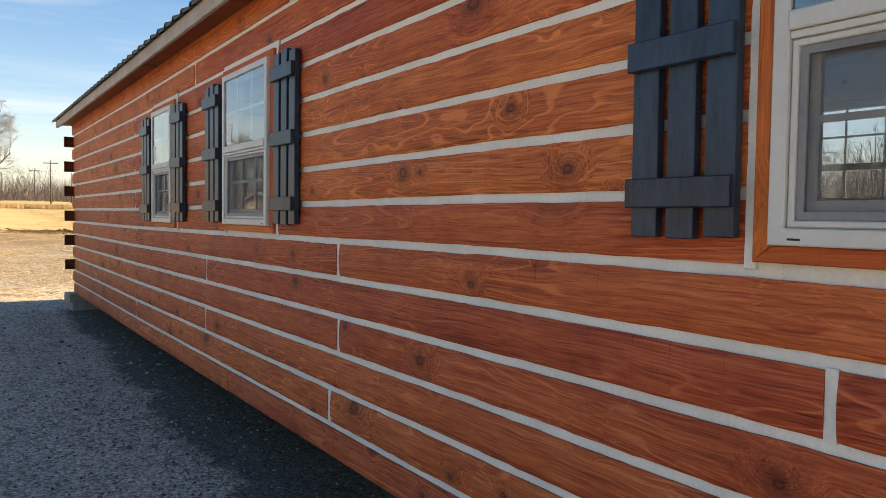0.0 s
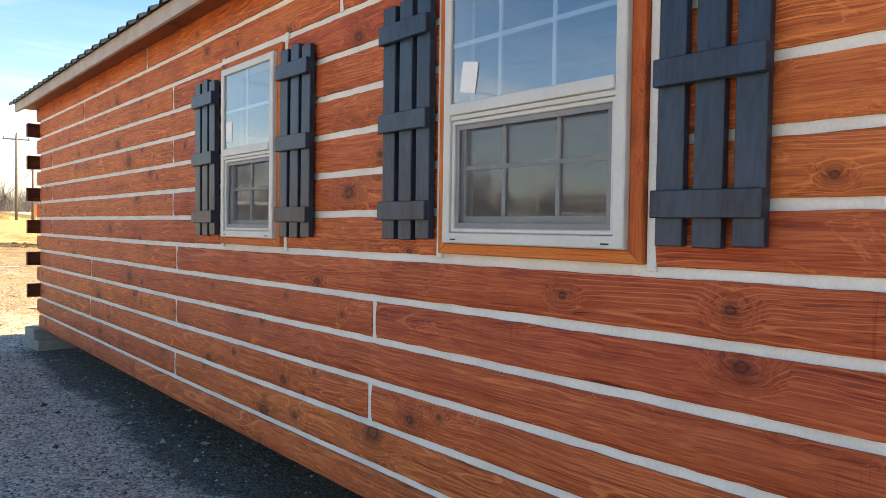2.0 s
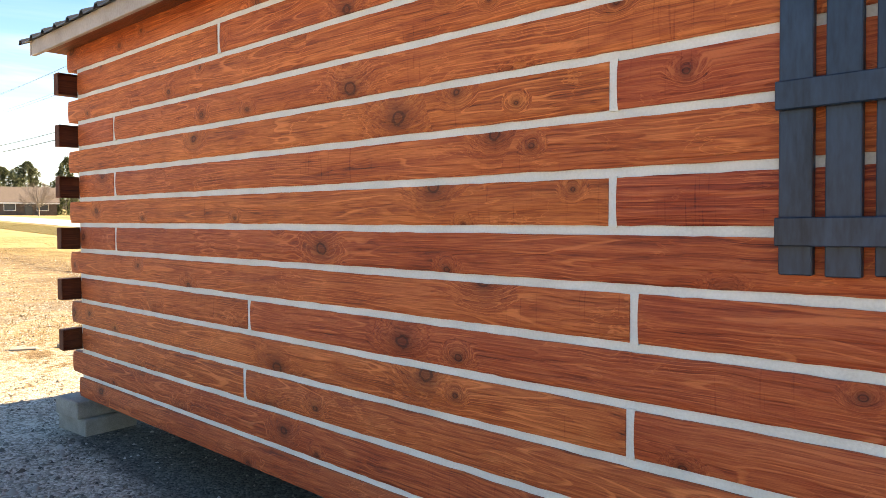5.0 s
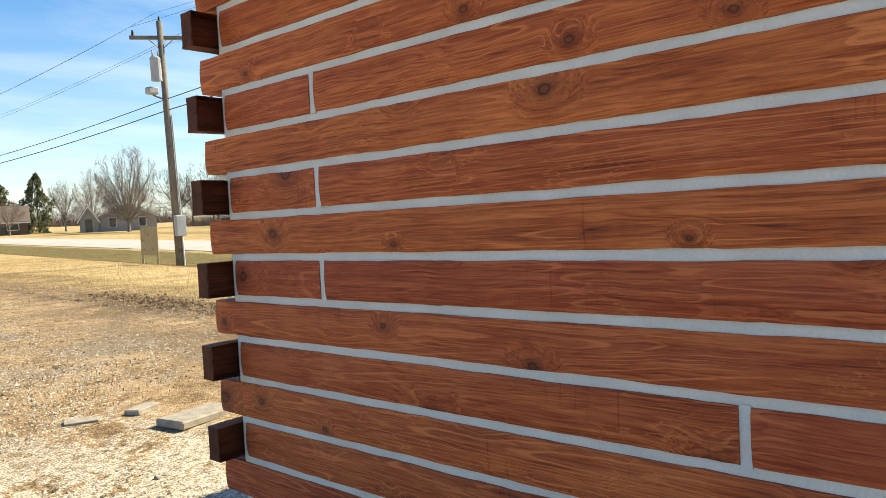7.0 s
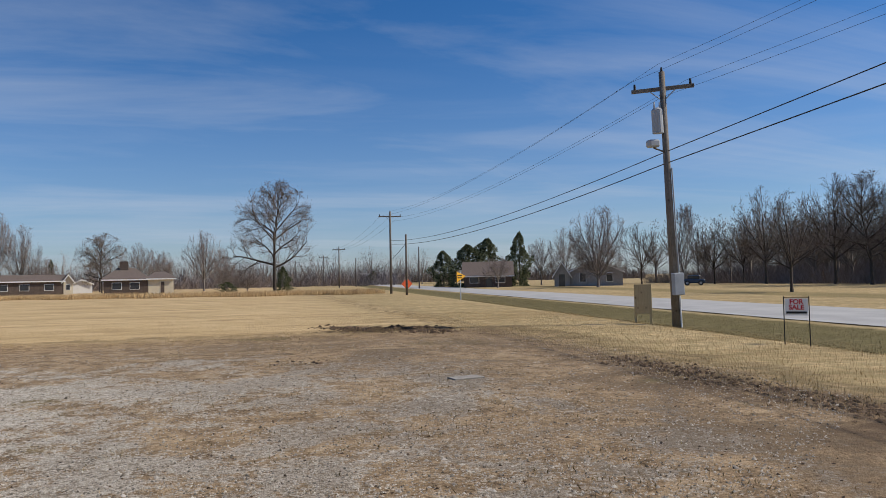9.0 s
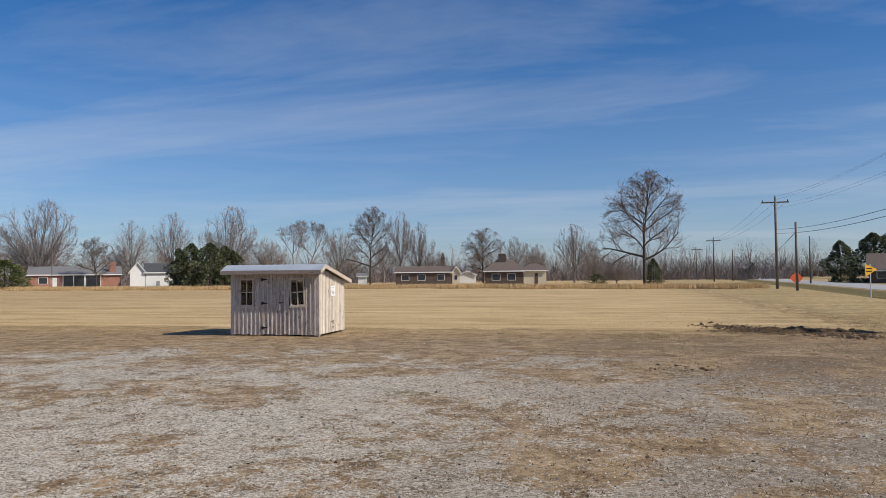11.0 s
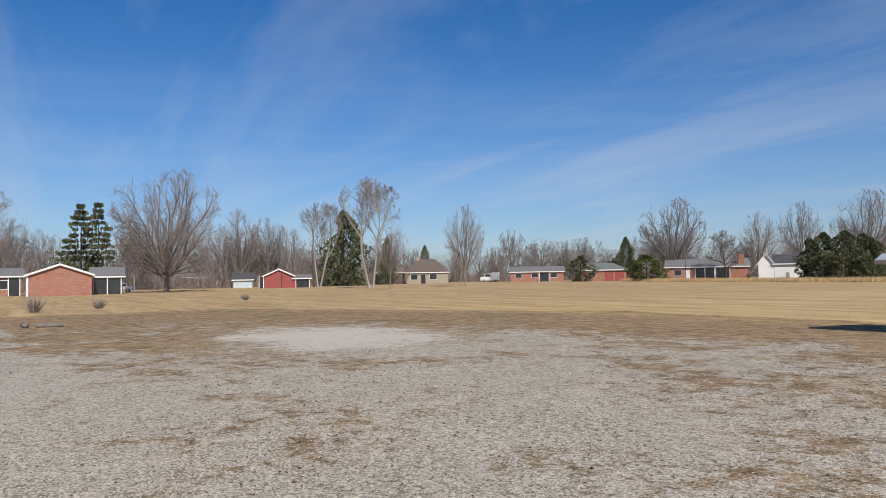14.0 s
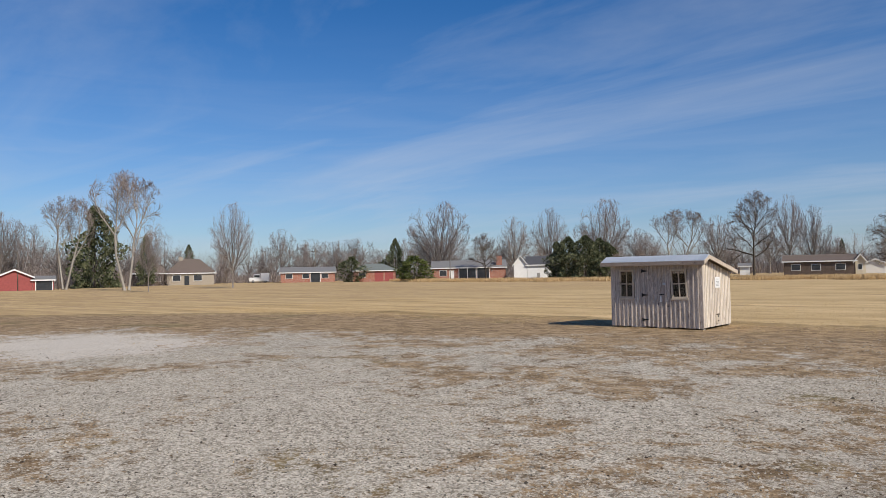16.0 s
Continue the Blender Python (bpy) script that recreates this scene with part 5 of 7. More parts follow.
# ---- houses ----
def house(name, label, x, y, turn, width, depth, eave, ridge, wall="tan", roof="shingle_grey", style="gable", gable="front", windows=(), doors=(), chimney=None, sub=None, open_bays=()):
    """A low house. Its front runs from (x, y) along the turned x axis; along it lie windows and doors (u, z0, w, h, material)."""
    z = ground_at(x, y) - 0.05
    t = thing(name, label, "house" if "house" in name else "shed", at=pose(x, y, z, 0, 0, turn))
    part("wall", box((0, 0, 0), (width, depth, eave)), wall, t)
    o = 0.35
    bm = bmesh.new()
    rise = ridge - eave
    if style == "gable" and gable == "front":   # the gable faces the front
        prof = [(-o, eave - rise * o / (width / 2)), (width / 2, ridge), (width + o, eave - rise * o / (width / 2))]
        for k in (0, 1):
            (xa, za), (xb, zb) = prof[k], prof[k + 1]
            vs = [bm.verts.new(p) for p in ((xa, -o, za), (xb, -o, zb), (xb, depth + o, zb), (xa, depth + o, za))]
            bm.faces.new(vs)
        for yy in (0.0, depth):
            bm2 = bmesh.new()
            bm2.faces.new([bm2.verts.new(p) for p in ((0, yy, eave), (width, yy, eave), (width / 2, yy, ridge - 0.05))])
            part("gable", bm2, wall, t)
        for k in (0, 1):
            (xa, za), (xb, zb) = prof[k], prof[k + 1]
            b3 = bmesh.new()
            vs = [b3.verts.new((px_, yy, pz + dz)) for yy in (-o - 0.03, -o + 0.03) for px_, pz, dz in ((xa, za, -0.2), (xb, zb, -0.2), (xb, zb, 0.06), (xa, za, 0.06))]
            b3.faces.new(vs[:4]); b3.faces.new(vs[4:][::-1])
            for i in range(4):
                b3.faces.new((vs[i], vs[i + 4], vs[(i + 1) % 4 + 4], vs[(i + 1) % 4]))
            bmesh.ops.recalc_face_normals(b3, faces=b3.faces)
            part("rake_trim", b3, "white", t)
    else:
        ins = min(depth / 2, width * 0.3) if style == "hip" else 0
        lo = eave - rise * o / (depth / 2)
        a = [bm.verts.new(p) for p in ((-o, -o, lo), (width + o, -o, lo), (width + o, depth + o, lo), (-o, depth + o, lo))]
        r = [bm.verts.new((ins - (o if not ins else 0), depth / 2, ridge)), bm.verts.new((width - ins + (o if not ins else 0), depth / 2, ridge))]
        bm.faces.new((a[0], a[1], r[1], r[0])); bm.faces.new((a[2], a[3], r[0], r[1]))
        if ins:
            bm.faces.new((a[1], a[2], r[1])); bm.faces.new((a[3], a[0], r[0]))
        else:
            for xx in (0.0, width):
                bm2 = bmesh.new()
                bm2.faces.new([bm2.verts.new(p) for p in ((xx, 0, eave), (xx, depth, eave), (xx, depth / 2, ridge - 0.05))])
                part("gable", bm2, wall, t)
        part("fascia", box((-o, -o - 0.04, lo - 0.18), (width + o, -o, lo + 0.02)), "white", t)
    bmesh.ops.recalc_face_normals(bm, faces=bm.faces)
    for f in bm.faces:
        if f.normal.z < 0:
            f.normal_flip()
    bmesh.ops.solidify(bm, geom=bm.faces[:], thickness=-0.08)
    part("roof", bm, roof, t)
    for u, z0, w, h in windows:
        wf = part("window", box((u - 0.07, -0.05, z0 - 0.07), (u + w + 0.07, -0.002, z0 + h + 0.07)), "white", t)
        part("pane", box((u, -0.06, z0), (u + w, -0.051, z0 + h)), "pane_dark", wf)
    for u, w, h, mat in doors:
        part("door", box((u, -0.05, 0.02), (u + w, -0.002, h)), mat, t)
    for u, w in open_bays:
        # a flat dark panel on the wall stands in for the shade inside the bay
        bay = part("porch_opening", box((u, -0.04, 0.05), (u + w, -0.003, eave - 0.25)), "pane_dark", t)
        k = max(1, int(w / 1.6))
        for i in range(k + 1):
            part("porch_post", box((u + w * i / k - 0.06, -0.12, 0), (u + w * i / k + 0.06, -0.041, eave - 0.1)), "white", bay)
    if chimney:
        u, v, w, h, mat = chimney
        part("chimney", box((u, v, eave - 0.3), (u + w, v + w * 0.8, h)), mat, t)
    return t


house("brick_house", "low red brick house with a white-trimmed gable", -107.6, 3.1, 87, 7.3, 12, 2.8, 4.1, "brick", "shingle_grey", "gable", "front", doors=((-0.1, 0.25, 2.6, "white"),))
house("brick_house", "grey-roofed wing of a brick house with white posts", -115.0, -1.0, 90, 3.6, 6, 2.8, 3.7, "brick", "shingle_grey", "gable", "side", windows=((0.8, 1.0, 1.2, 1.1),), open_bays=((2.1, 1.3),))
house("carport_house", "open carport with a grey roof and white posts", -111.3, 10.7, 84, 3.8, 6, 2.6, 3.7, "dark_wall", "shingle_grey", "gable", "side", open_bays=((0.2, 3.4),))
house("red_shed", "red gabled shed with white trim", -136.8, 41.7, 72, 5.3, 7, 2.4, 3.6, "red", "shingle_brown", "gable", "front", open_bays=((-0.9, 0.8),))
house("lean_to_shed", "low red lean-to with open front and white edge", -135.2, 46.8, 70, 3.1, 4, 1.9, 2.4, "red", "shingle_grey", "gable", "side", open_bays=((0.4, 2.5),))
house("blue_shed", "small pale blue shed with a dark roof", -147.9, 38.9, 75, 3.6, 4, 1.9, 3.0, "blue_wall", "shingle_dark", "gable", "side")
house("tan_house", "low tan brick house with a brown-grey hip roof", -153.6, 79.8, 61, 9.8, 9, 2.9, 5.7, "tan", "shingle_brown", "hip", windows=((1.2, 1.0, 1.6, 1.2), (5.6, 1.0, 1.6, 1.2)), doors=((3.6, 1.0, 2.1, "pane_dark"),), chimney=(2.4, 4, 0.9, 6.3, "tan"))
house("dark_house", "shaded brown house behind bare trees", -161.2, 75.5, 64, 7.4, 8, 3.0, 5.4, "dark_wall", "shingle_brown", "hip", windows=((1.0, 1.0, 1.4, 1.1), (4.6, 1.0, 1.4, 1.1)))
house("tan_house", "far tan house behind a wide bare tree", -169.8, 32.5, 79, 5.9, 7, 2.5, 3.5, "tan", "shingle_grey", "gable", "side", windows=((0.9, 0.9, 1.2, 1.1), (3.8, 0.9, 1.2, 1.1)))
house("brick_house", "low orange brick ranch house with a grey roof", -145.1, 103.3, 52, 12.5, 8, 2.5, 3.6, "brick", "shingle_grey", "gable", "side", windows=((1.2, 1.0, 1.5, 1.0), (5.0, 1.0, 1.5, 1.0), (9.4, 1.0, 1.5, 1.0)), open_bays=((6.9, 2.2),))
house("brick_house", "brick house with a grey-green hip roof and red doors", -123.3, 106.6, 47, 9.1, 8, 2.6, 3.9, "brick", "shingle_green", "hip", doors=((4.6, 1.8, 2.1, "red"), (6.8, 1.8, 2.1, "red")), windows=((1.2, 1.0, 1.4, 1.0),))
house("brick_house", "long brick ranch house with a screened porch and chimney", -108.0, 115.2, 40, 15.4, 9, 2.8, 4.2, "brick", "shingle_grey", "gable", "side", windows=((1.6, 1.0, 1.4, 1.1),), doors=((3.6, 1.0, 2.1, "white"),), open_bays=((5.6, 3.6), (9.4, 2.6)), chimney=(13.5, 0.6, 1.2, 5.0, "brick"))
house("white_house", "small white gabled house with a dark roof", -90.6, 120.5, 35, 2.6, 8, 3.2, 4.9, "white", "shingle_dark", "gable", "front")
house("white_house", "white side wing with a dark roof and round vent", -88.4, 122.0, 35, 4.8, 6, 3.1, 4.6, "white", "shingle_dark", "gable", "side", doors=((1.9, 0.6, 1.3, "grey_wall"),))
house("dark_house", "long low dark brick house with a cream gable", -45.3, 140.1, 15, 11.2, 8, 2.6, 3.6, "dark_wall", "shingle_brown", "gable", "side", windows=((1.2, 0.9, 1.4, 1.0), (4.4, 0.9, 1.4, 1.0), (8.2, 0.9, 1.4, 1.0)))
house("cream_house", "cream gable end of a long low house", -34.5, 142.9, 15, 1.5, 8, 2.6, 3.6, "cream", "shingle_brown", "gable", "front", windows=((0.4, 0.9, 0.6, 0.9),))
house("white_house", "small white outbuilding behind tall dry grass", -36.5, 157.9, 12, 3.7, 5, 2.0, 2.8, "white", "shingle_grey", "gable", "front")
house("brown_house", "dark brick house with a brown hip roof", -24.6, 124.6, 8, 6.4, 9, 2.6, 4.3, "dark_wall", "shingle_brown", "hip", windows=((1.2, 0.9, 1.3, 1.0), (3.8, 0.9, 1.3, 1.0)), chimney=(2.2, 3.4, 1.3, 5.4, "dark_wall"))
house("cream_house", "cream-walled end of a brown-roofed house", -18.2, 125.5, 8, 3.8, 9, 2.6, 3.6, "cream", "shingle_brown", "hip", doors=((1.9, 0.5, 2.0, "dark_wall"),))
house("white_shed", "tiny white shed beyond the tall grass", -57.4, 151.8, 20, 1.9, 2.5, 2.0, 2.4, "white", "shingle_grey", "gable", "side")
house("barn_house", "long low dark green metal barn far off", 32.0, 249.3, -10, 17.8, 12, 3.1, 3.9, "shingle_green", "shingle_grey", "gable", "side", doors=((2.0, 3.0, 2.6, "pane_dark"), (11.0, 3.0, 2.6, "white")))
house("brown_house", "shaded brown house below tall pines", 31.1, 114.4, -18, 7.8, 8, 2.1, 4.2, "dark_wall", "shingle_brown", "gable", "side", windows=((1.0, 0.8, 1.4, 0.9), (5.2, 0.8, 1.4, 0.9)), doors=((3.6, 1.0, 1.9, "pane_dark"),))
house("grey_house", "grey gabled house with two white windows", 44.9, 104.1, -25, 8.0, 9, 2.3, 4.2, "grey_wall", "shingle_dark", "gable", "front", windows=((1.6, 0.7, 0.9, 1.3), (5.6, 0.7, 0.9, 1.3)))
house("grey_house", "dark-roofed entry wing of a grey house", 42.6, 104.4, -25, 2.3, 4, 2.0, 3.8, "grey_wall", "shingle_dark", "gable", "front", doors=((0.7, 0.9, 1.9, "pane_dark"),))


def vehicle(name, label, x, y, turn, paint, L=4.6, h=1.5, boxy=False):
    t = thing(name, label, "vehicle", at=pose(x, y, ground_at(x, y) - 0.02, 0, 0, turn))
    part("body", box((0, 0, 0.32), (L, 1.8, h * 0.62), 0.12), paint, t)
    cab = part("cabin", box((L * 0.22, 0.12, h * 0.62 - 0.05), (L * (0.55 if boxy else 0.78), 1.68, h), 0.14), paint, t)
    part("side_window", box((L * 0.26, 0.10, h * 0.66), (L * (0.52 if boxy else 0.74), 0.119, h * 0.92)), "pane_dark", cab)
    if boxy:
        part("cargo_box", box((L * 0.57, -0.05, 0.6), (L, 1.85, h * 1.15), 0.02), paint, t)
    for u in (L * 0.2, L * 0.8):
        for v in (0.0, 1.62):
            w = part("wheel", rod((u, v, 0.34), (u, v + 0.2, 0.34), 0.34, sides=16), "rubber", t)
            part("rim", rod((u, v - 0.006, 0.34), (u, v + 0.02, 0.34), 0.18, sides=10), "can", w)


vehicle("delivery_truck", "white box truck parked on the far lawn edge", -159.2, 104.0, 56, "car_white", 4.9, 2.1, True)
vehicle("parked_car", "dark blue car parked before the woods", 54.1, 87.8, -33, "car_blue", 2.9, 1.4)
vehicle("parked_car", "dark car beside a brick house", -119.5, -3.5, 88, "car_blue", 4.2, 1.5)
vehicle("parked_car", "white car behind an open carport", -126.0, 13.6, 80, "car_white", 4.2, 1.5)


# ---- trees ----
def tubes(seg, sides):
    """Tapered open tubes from rows of p, q, r0, r1, as vertices and triangles."""
    seg = np.asarray(seg, float)
    p, q2, r0, r1 = seg[:, :3], seg[:, 3:6], seg[:, 6], seg[:, 7]
    d = q2 - p
    d /= np.linalg.norm(d, axis=1, keepdims=True) + 1e-9
    ref = np.where(np.abs(d[:, 2:3]) > 0.9, np.array([[1.0, 0, 0]]), np.array([[0, 0, 1.0]]))
    u = np.cross(d, ref)
    u /= np.linalg.norm(u, axis=1, keepdims=True)
    w = np.cross(d, u)
    verts = []
    for k in range(sides):
        a = 2 * math.pi * k / sides
        o = u * math.cos(a) + w * math.sin(a)
        verts.append(p + o * r0[:, None])
        verts.append(q2 + o * r1[:, None])
    V = np.stack(verts, 1)
    n = len(seg)
    base = (np.arange(n) * 2 * sides)[:, None]
    T = []
    for k in range(sides):
        a, b = 2 * k, 2 * ((k + 1) % sides)
        T += [base + np.array([[a, b, b + 1]]), base + np.array([[a, b + 1, a + 1]])]
    return V.reshape(-1, 3), np.concatenate(T)


def cones(seg):
    """Twigs: three-sided spikes."""
    seg = np.asarray(seg, float)
    p, q2, r0 = seg[:, :3], seg[:, 3:6], seg[:, 6]
    d = q2 - p
    d /= np.linalg.norm(d, axis=1, keepdims=True) + 1e-9
    ref = np.where(np.abs(d[:, 2:3]) > 0.9, np.array([[1.0, 0, 0]]), np.array([[0, 0, 1.0]]))
    u = np.cross(d, ref)
    u /= np.linalg.norm(u, axis=1, keepdims=True)
    w = np.cross(d, u)
    V = np.stack([p + u * r0[:, None], p + (-0.5 * u + 0.866 * w) * r0[:, None], p + (-0.5 * u - 0.866 * w) * r0[:, None], q2], 1)
    base = (np.arange(len(seg)) * 4)[:, None]
    T = np.concatenate([base + np.array([[0, 1, 3]]), base + np.array([[1, 2, 3]])])
    return V.reshape(-1, 3), T


def grow_tree(seed, stem=0.24, limbs=7, angle=38, counts=(6, 5, 5), lift=0.35, stems=1, reach=0.5, thick=0.03):
    """Thick wood and twigs of a bare tree about one unit high and wide."""
    rnd = random.Random(seed)
    wood, twigs = [], []

    def branch(p, d, length, r, level):
        n = 4 if level < 2 else 3 if level == 2 else 2
        pts = [p]
        for i in range(n):
            d = (d + Vector((rnd.gauss(0, 1), rnd.gauss(0, 1), rnd.gauss(0, 0.7))) * (0.10 + 0.03 * level) + Vector((0, 0, lift * 0.16))).normalized()
            pts.append(pts[-1] + d * length / n)
        rr = [r * (1 - 0.62 * i / n) for i in range(n + 1)]
        for i in range(n):
            row = (*pts[i], *pts[i + 1], rr[i], rr[i + 1])
            if level >= 3:
                twigs.append(row)
            else:
                wood.append(row)
        if level > 3:
            return
        kids = counts[level - 1] if level - 1 < len(counts) else 8
        for k in range(kids):
            f = 0.25 + 0.75 * (k + rnd.random() * 0.8) / kids
            f = min(f, 1.0)
            i = min(int(f * n), n - 1)
            s = pts[i].lerp(pts[i + 1], f * n - i)
            dd = (pts[i + 1] - pts[i]).normalized()
            side = dd.orthogonal().normalized()
            side.rotate(Matrix.Rotation(rnd.uniform(0, 2 * math.pi), 3, dd))
            a = radians(rnd.uniform(24, 52))
            nd = dd * math.cos(a) + side * math.sin(a)
            nl = length * (rnd.uniform(0.42, 0.66) * (1.08 - 0.45 * f) if level < 2 else rnd.uniform(0.52, 0.8) * (1.1 - 0.35 * f))
            if level == 3:
                nd = (nd + Vector((0, 0, lift * 0.5))).normalized()
                e = s + nd * nl * 1.1
                twigs.append((*s, *e, max(rr[i] * 0.5, 0.0013), 0.0004))
            else:
                branch(s, nd, nl, max(rr[i] * 0.55, 0.0016), level + 1)

    for sidx in range(stems):
        base = Vector((0, 0, 0)) if stems == 1 else Vector((0.03 * math.cos(sidx * 2.4), 0.03 * math.sin(sidx * 2.4), 0))
        d = Vector((0, 0, 1)) if stems == 1 else Vector((0.30 * math.cos(sidx * 2.4), 0.30 * math.sin(sidx * 2.4), 1)).normalized()
        top = base + d * (stem if stems == 1 else stem * 1.2)
        wood.append((*base, *(base.lerp(top, 0.12)), thick * 1.35, thick))
        wood.append((*(base.lerp(top, 0.12)), *top, thick, thick * 0.85))
        # a leader and limbs round it
        lead, ld = top, d
        height = 0.62
        for k in range(limbs):
            f = k / max(1, limbs - 1)
            ld = (ld + Vector((rnd.gauss(0, 0.08), rnd.gauss(0, 0.08), 0.1))).normalized()
            nxt = lead + ld * height / limbs * 0.9
            wood.append((*lead, *nxt, thick * 0.85 * (1 - 0.8 * f), thick * 0.85 * (1 - 0.8 * (f + 1 / limbs)) if f + 1 / limbs < 1 else thick * 0.1))
            for j in range(2 if stems == 1 else 1):
                az_ = k * 2.4 + j * 3.0 + rnd.uniform(-0.5, 0.5)
                a = radians(angle * (1.25 - 0.6 * f) + rnd.uniform(-8, 8))
                dd = Vector((math.sin(a) * math.cos(az_), math.sin(a) * math.sin(az_), math.cos(a)))
                branch(lead.lerp(nxt, rnd.random()), dd, reach * rnd.uniform(0.75, 1.05) * (1.05 - 0.55 * f), thick * (0.5 - 0.25 * f), 1)
            lead = nxt
    return np.array(wood), np.array(twigs)


def fan_tree(seed, trunk=0.12, stems=14, spread=52, sides=9, thick=0.02, curl=0.10):
    """A full bare crown: long limbs fan out of a short trunk and branch along their whole length."""
    rnd = random.Random(seed)
    wood, twigs = [], []

    def run(p, d, length, r, n, wander, rise_):
        pts, dirs = [p], []
        for i in range(n):
            d = (d + Vector((rnd.gauss(0, 1), rnd.gauss(0, 1), rnd.gauss(0, 0.6))) * wander + Vector((0, 0, rise_))).normalized()
            pts.append(pts[-1] + d * length / n)
            dirs.append(d)
        return pts, dirs, [r * (1 - 0.8 * i / n) for i in range(n + 1)]

    def off(d, lo, hi):
        side = d.orthogonal().normalized()
        side.rotate(Matrix.Rotation(rnd.uniform(0, 2 * math.pi), 3, d))
        a = radians(rnd.uniform(lo, hi))
        return d * math.cos(a) + side * math.sin(a)

    wood.append((0, 0, 0, 0, 0, trunk * 0.2, thick * 1.5, thick * 1.05))
    wood.append((0, 0, trunk * 0.2, 0, 0, trunk + 0.06, thick * 1.05, thick * 0.8))
    for k in range(stems):
        f = (k + 0.5) / stems
        tilt, az_ = radians(spread * f ** 0.6 + rnd.uniform(-5, 5)), k * 2.4 + rnd.uniform(-0.3, 0.3)
        d = Vector((math.sin(tilt) * math.cos(az_), math.sin(tilt) * math.sin(az_), math.cos(tilt)))
        # out to a rounded crown
        a2 = (math.sin(tilt) / 0.5) ** 2 + (math.cos(tilt) / 0.45) ** 2
        b2, c2 = math.cos(tilt) * (trunk - 0.55) / 0.2025, ((trunk - 0.55) / 0.45) ** 2 - 1
        length = (-b2 + math.sqrt(max(0.0, b2 * b2 - a2 * c2))) / a2
        length = max(0.44, length) * rnd.uniform(0.84, 0.98)
        pts, dirs, rr = run(Vector((0, 0, trunk * rnd.uniform(0.75, 1.25))), d, length, thick * (0.62 - 0.25 * f), 7, 0.07, curl * 0.3)
        for i in range(7):
            wood.append((*pts[i], *pts[i + 1], rr[i], rr[i + 1]))
        for b in range(sides):
            u = 0.20 + 0.80 * (b + rnd.random()) / sides
            i = min(int(u * 7), 6)
            q = pts[i].lerp(pts[i + 1], u * 7 - i)
            p1, d1, r1 = run(q, off(dirs[i], 18, 46), 0.30 * (1.15 - 0.6 * u) * rnd.uniform(0.8, 1.15), rr[i] * 0.5, 3, 0.10, curl * 0.6)
            for c in range(3):
                wood.append((*p1[c], *p1[c + 1], max(r1[c], 0.0016), max(r1[c + 1], 0.001)))
            for c in range(6):
                v = 0.2 + 0.8 * (c + rnd.random()) / 6
                h_ = min(int(v * 3), 2)
                q1 = p1[h_].lerp(p1[h_ + 1], v * 3 - h_)
                p2, d2, r2 = run(q1, off(d1[h_], 20, 48), 0.125 * (1.2 - 0.5 * v) * rnd.uniform(0.75, 1.2), 0.0020, 2, 0.12, curl * 0.6)
                for e in range(2):
                    twigs.append((*p2[e], *p2[e + 1], r2[e], r2[e + 1]))
                for e in range(4):
                    g = p2[e % 2].lerp(p2[e % 2 + 1], rnd.random())
                    t1 = g + off(d2[e % 2], 18, 45) * 0.062 * rnd.uniform(0.7, 1.3)
                    twigs.append((*g, *t1, 0.0014, 0.0005))
    return np.array(wood), np.array(twigs)


def unit(wood, twigs):
    """Scale to one unit high and one unit wide."""
    allp = np.concatenate([wood[:, 3:6], twigs[:, 3:6]])
    h = np.percentile(allp[:, 2], 99.0)
    w = 2 * np.percentile(np.hypot(allp[:, 0], allp[:, 1]), 96)
    for a in (wood, twigs):
        for c in (0, 3):
            a[:, c:c + 2] /= w
            a[:, c + 2] /= h
            # crowns round off towards their outline
            v = (a[:, c:c + 3] - np.array((0, 0, 0.55))) / np.array((0.52, 0.52, 0.46))
            rr = np.linalg.norm(v, axis=1)
            k = np.where(rr > 0.9, (0.9 + 0.35 * (rr - 0.9)) / np.maximum(rr, 1e-6), 1.0)
            k = np.where(a[:, c + 2] > 0.4, k, 1.0)[:, None]
            a[:, c:c + 3] = v * k * np.array((0.52, 0.52, 0.46)) + np.array((0, 0, 0.55))
    return wood, twigs


def shoots(tw, seed, per):
    """Finest shoots, one sliver each, fanning from the twigs."""
    rnd = np.random.RandomState(seed)
    t = np.repeat(tw, per, 0)
    n = len(t)
    p, q2 = t[:, :3], t[:, 3:6]
    d = q2 - p
    ln = np.linalg.norm(d, axis=1, keepdims=True)
    s0 = p + d * rnd.uniform(0.3, 1.0, (n, 1))
    e = d / (ln + 1e-9) + rnd.normal(0, 0.24, (n, 3)) + np.array((0, 0, 0.3))
    e *= np.maximum(ln, 0.03) * rnd.uniform(0.7, 1.6, (n, 1)) / np.linalg.norm(e, axis=1, keepdims=True)
    u = np.cross(e, rnd.normal(0, 1, (n, 3)))
    u *= 0.0010 / np.linalg.norm(u, axis=1, keepdims=True)
    V = np.stack([s0 + u, s0 - u, s0 + e], 1).reshape(-1, 3)
    return V, np.arange(3 * n).reshape(-1, 3)


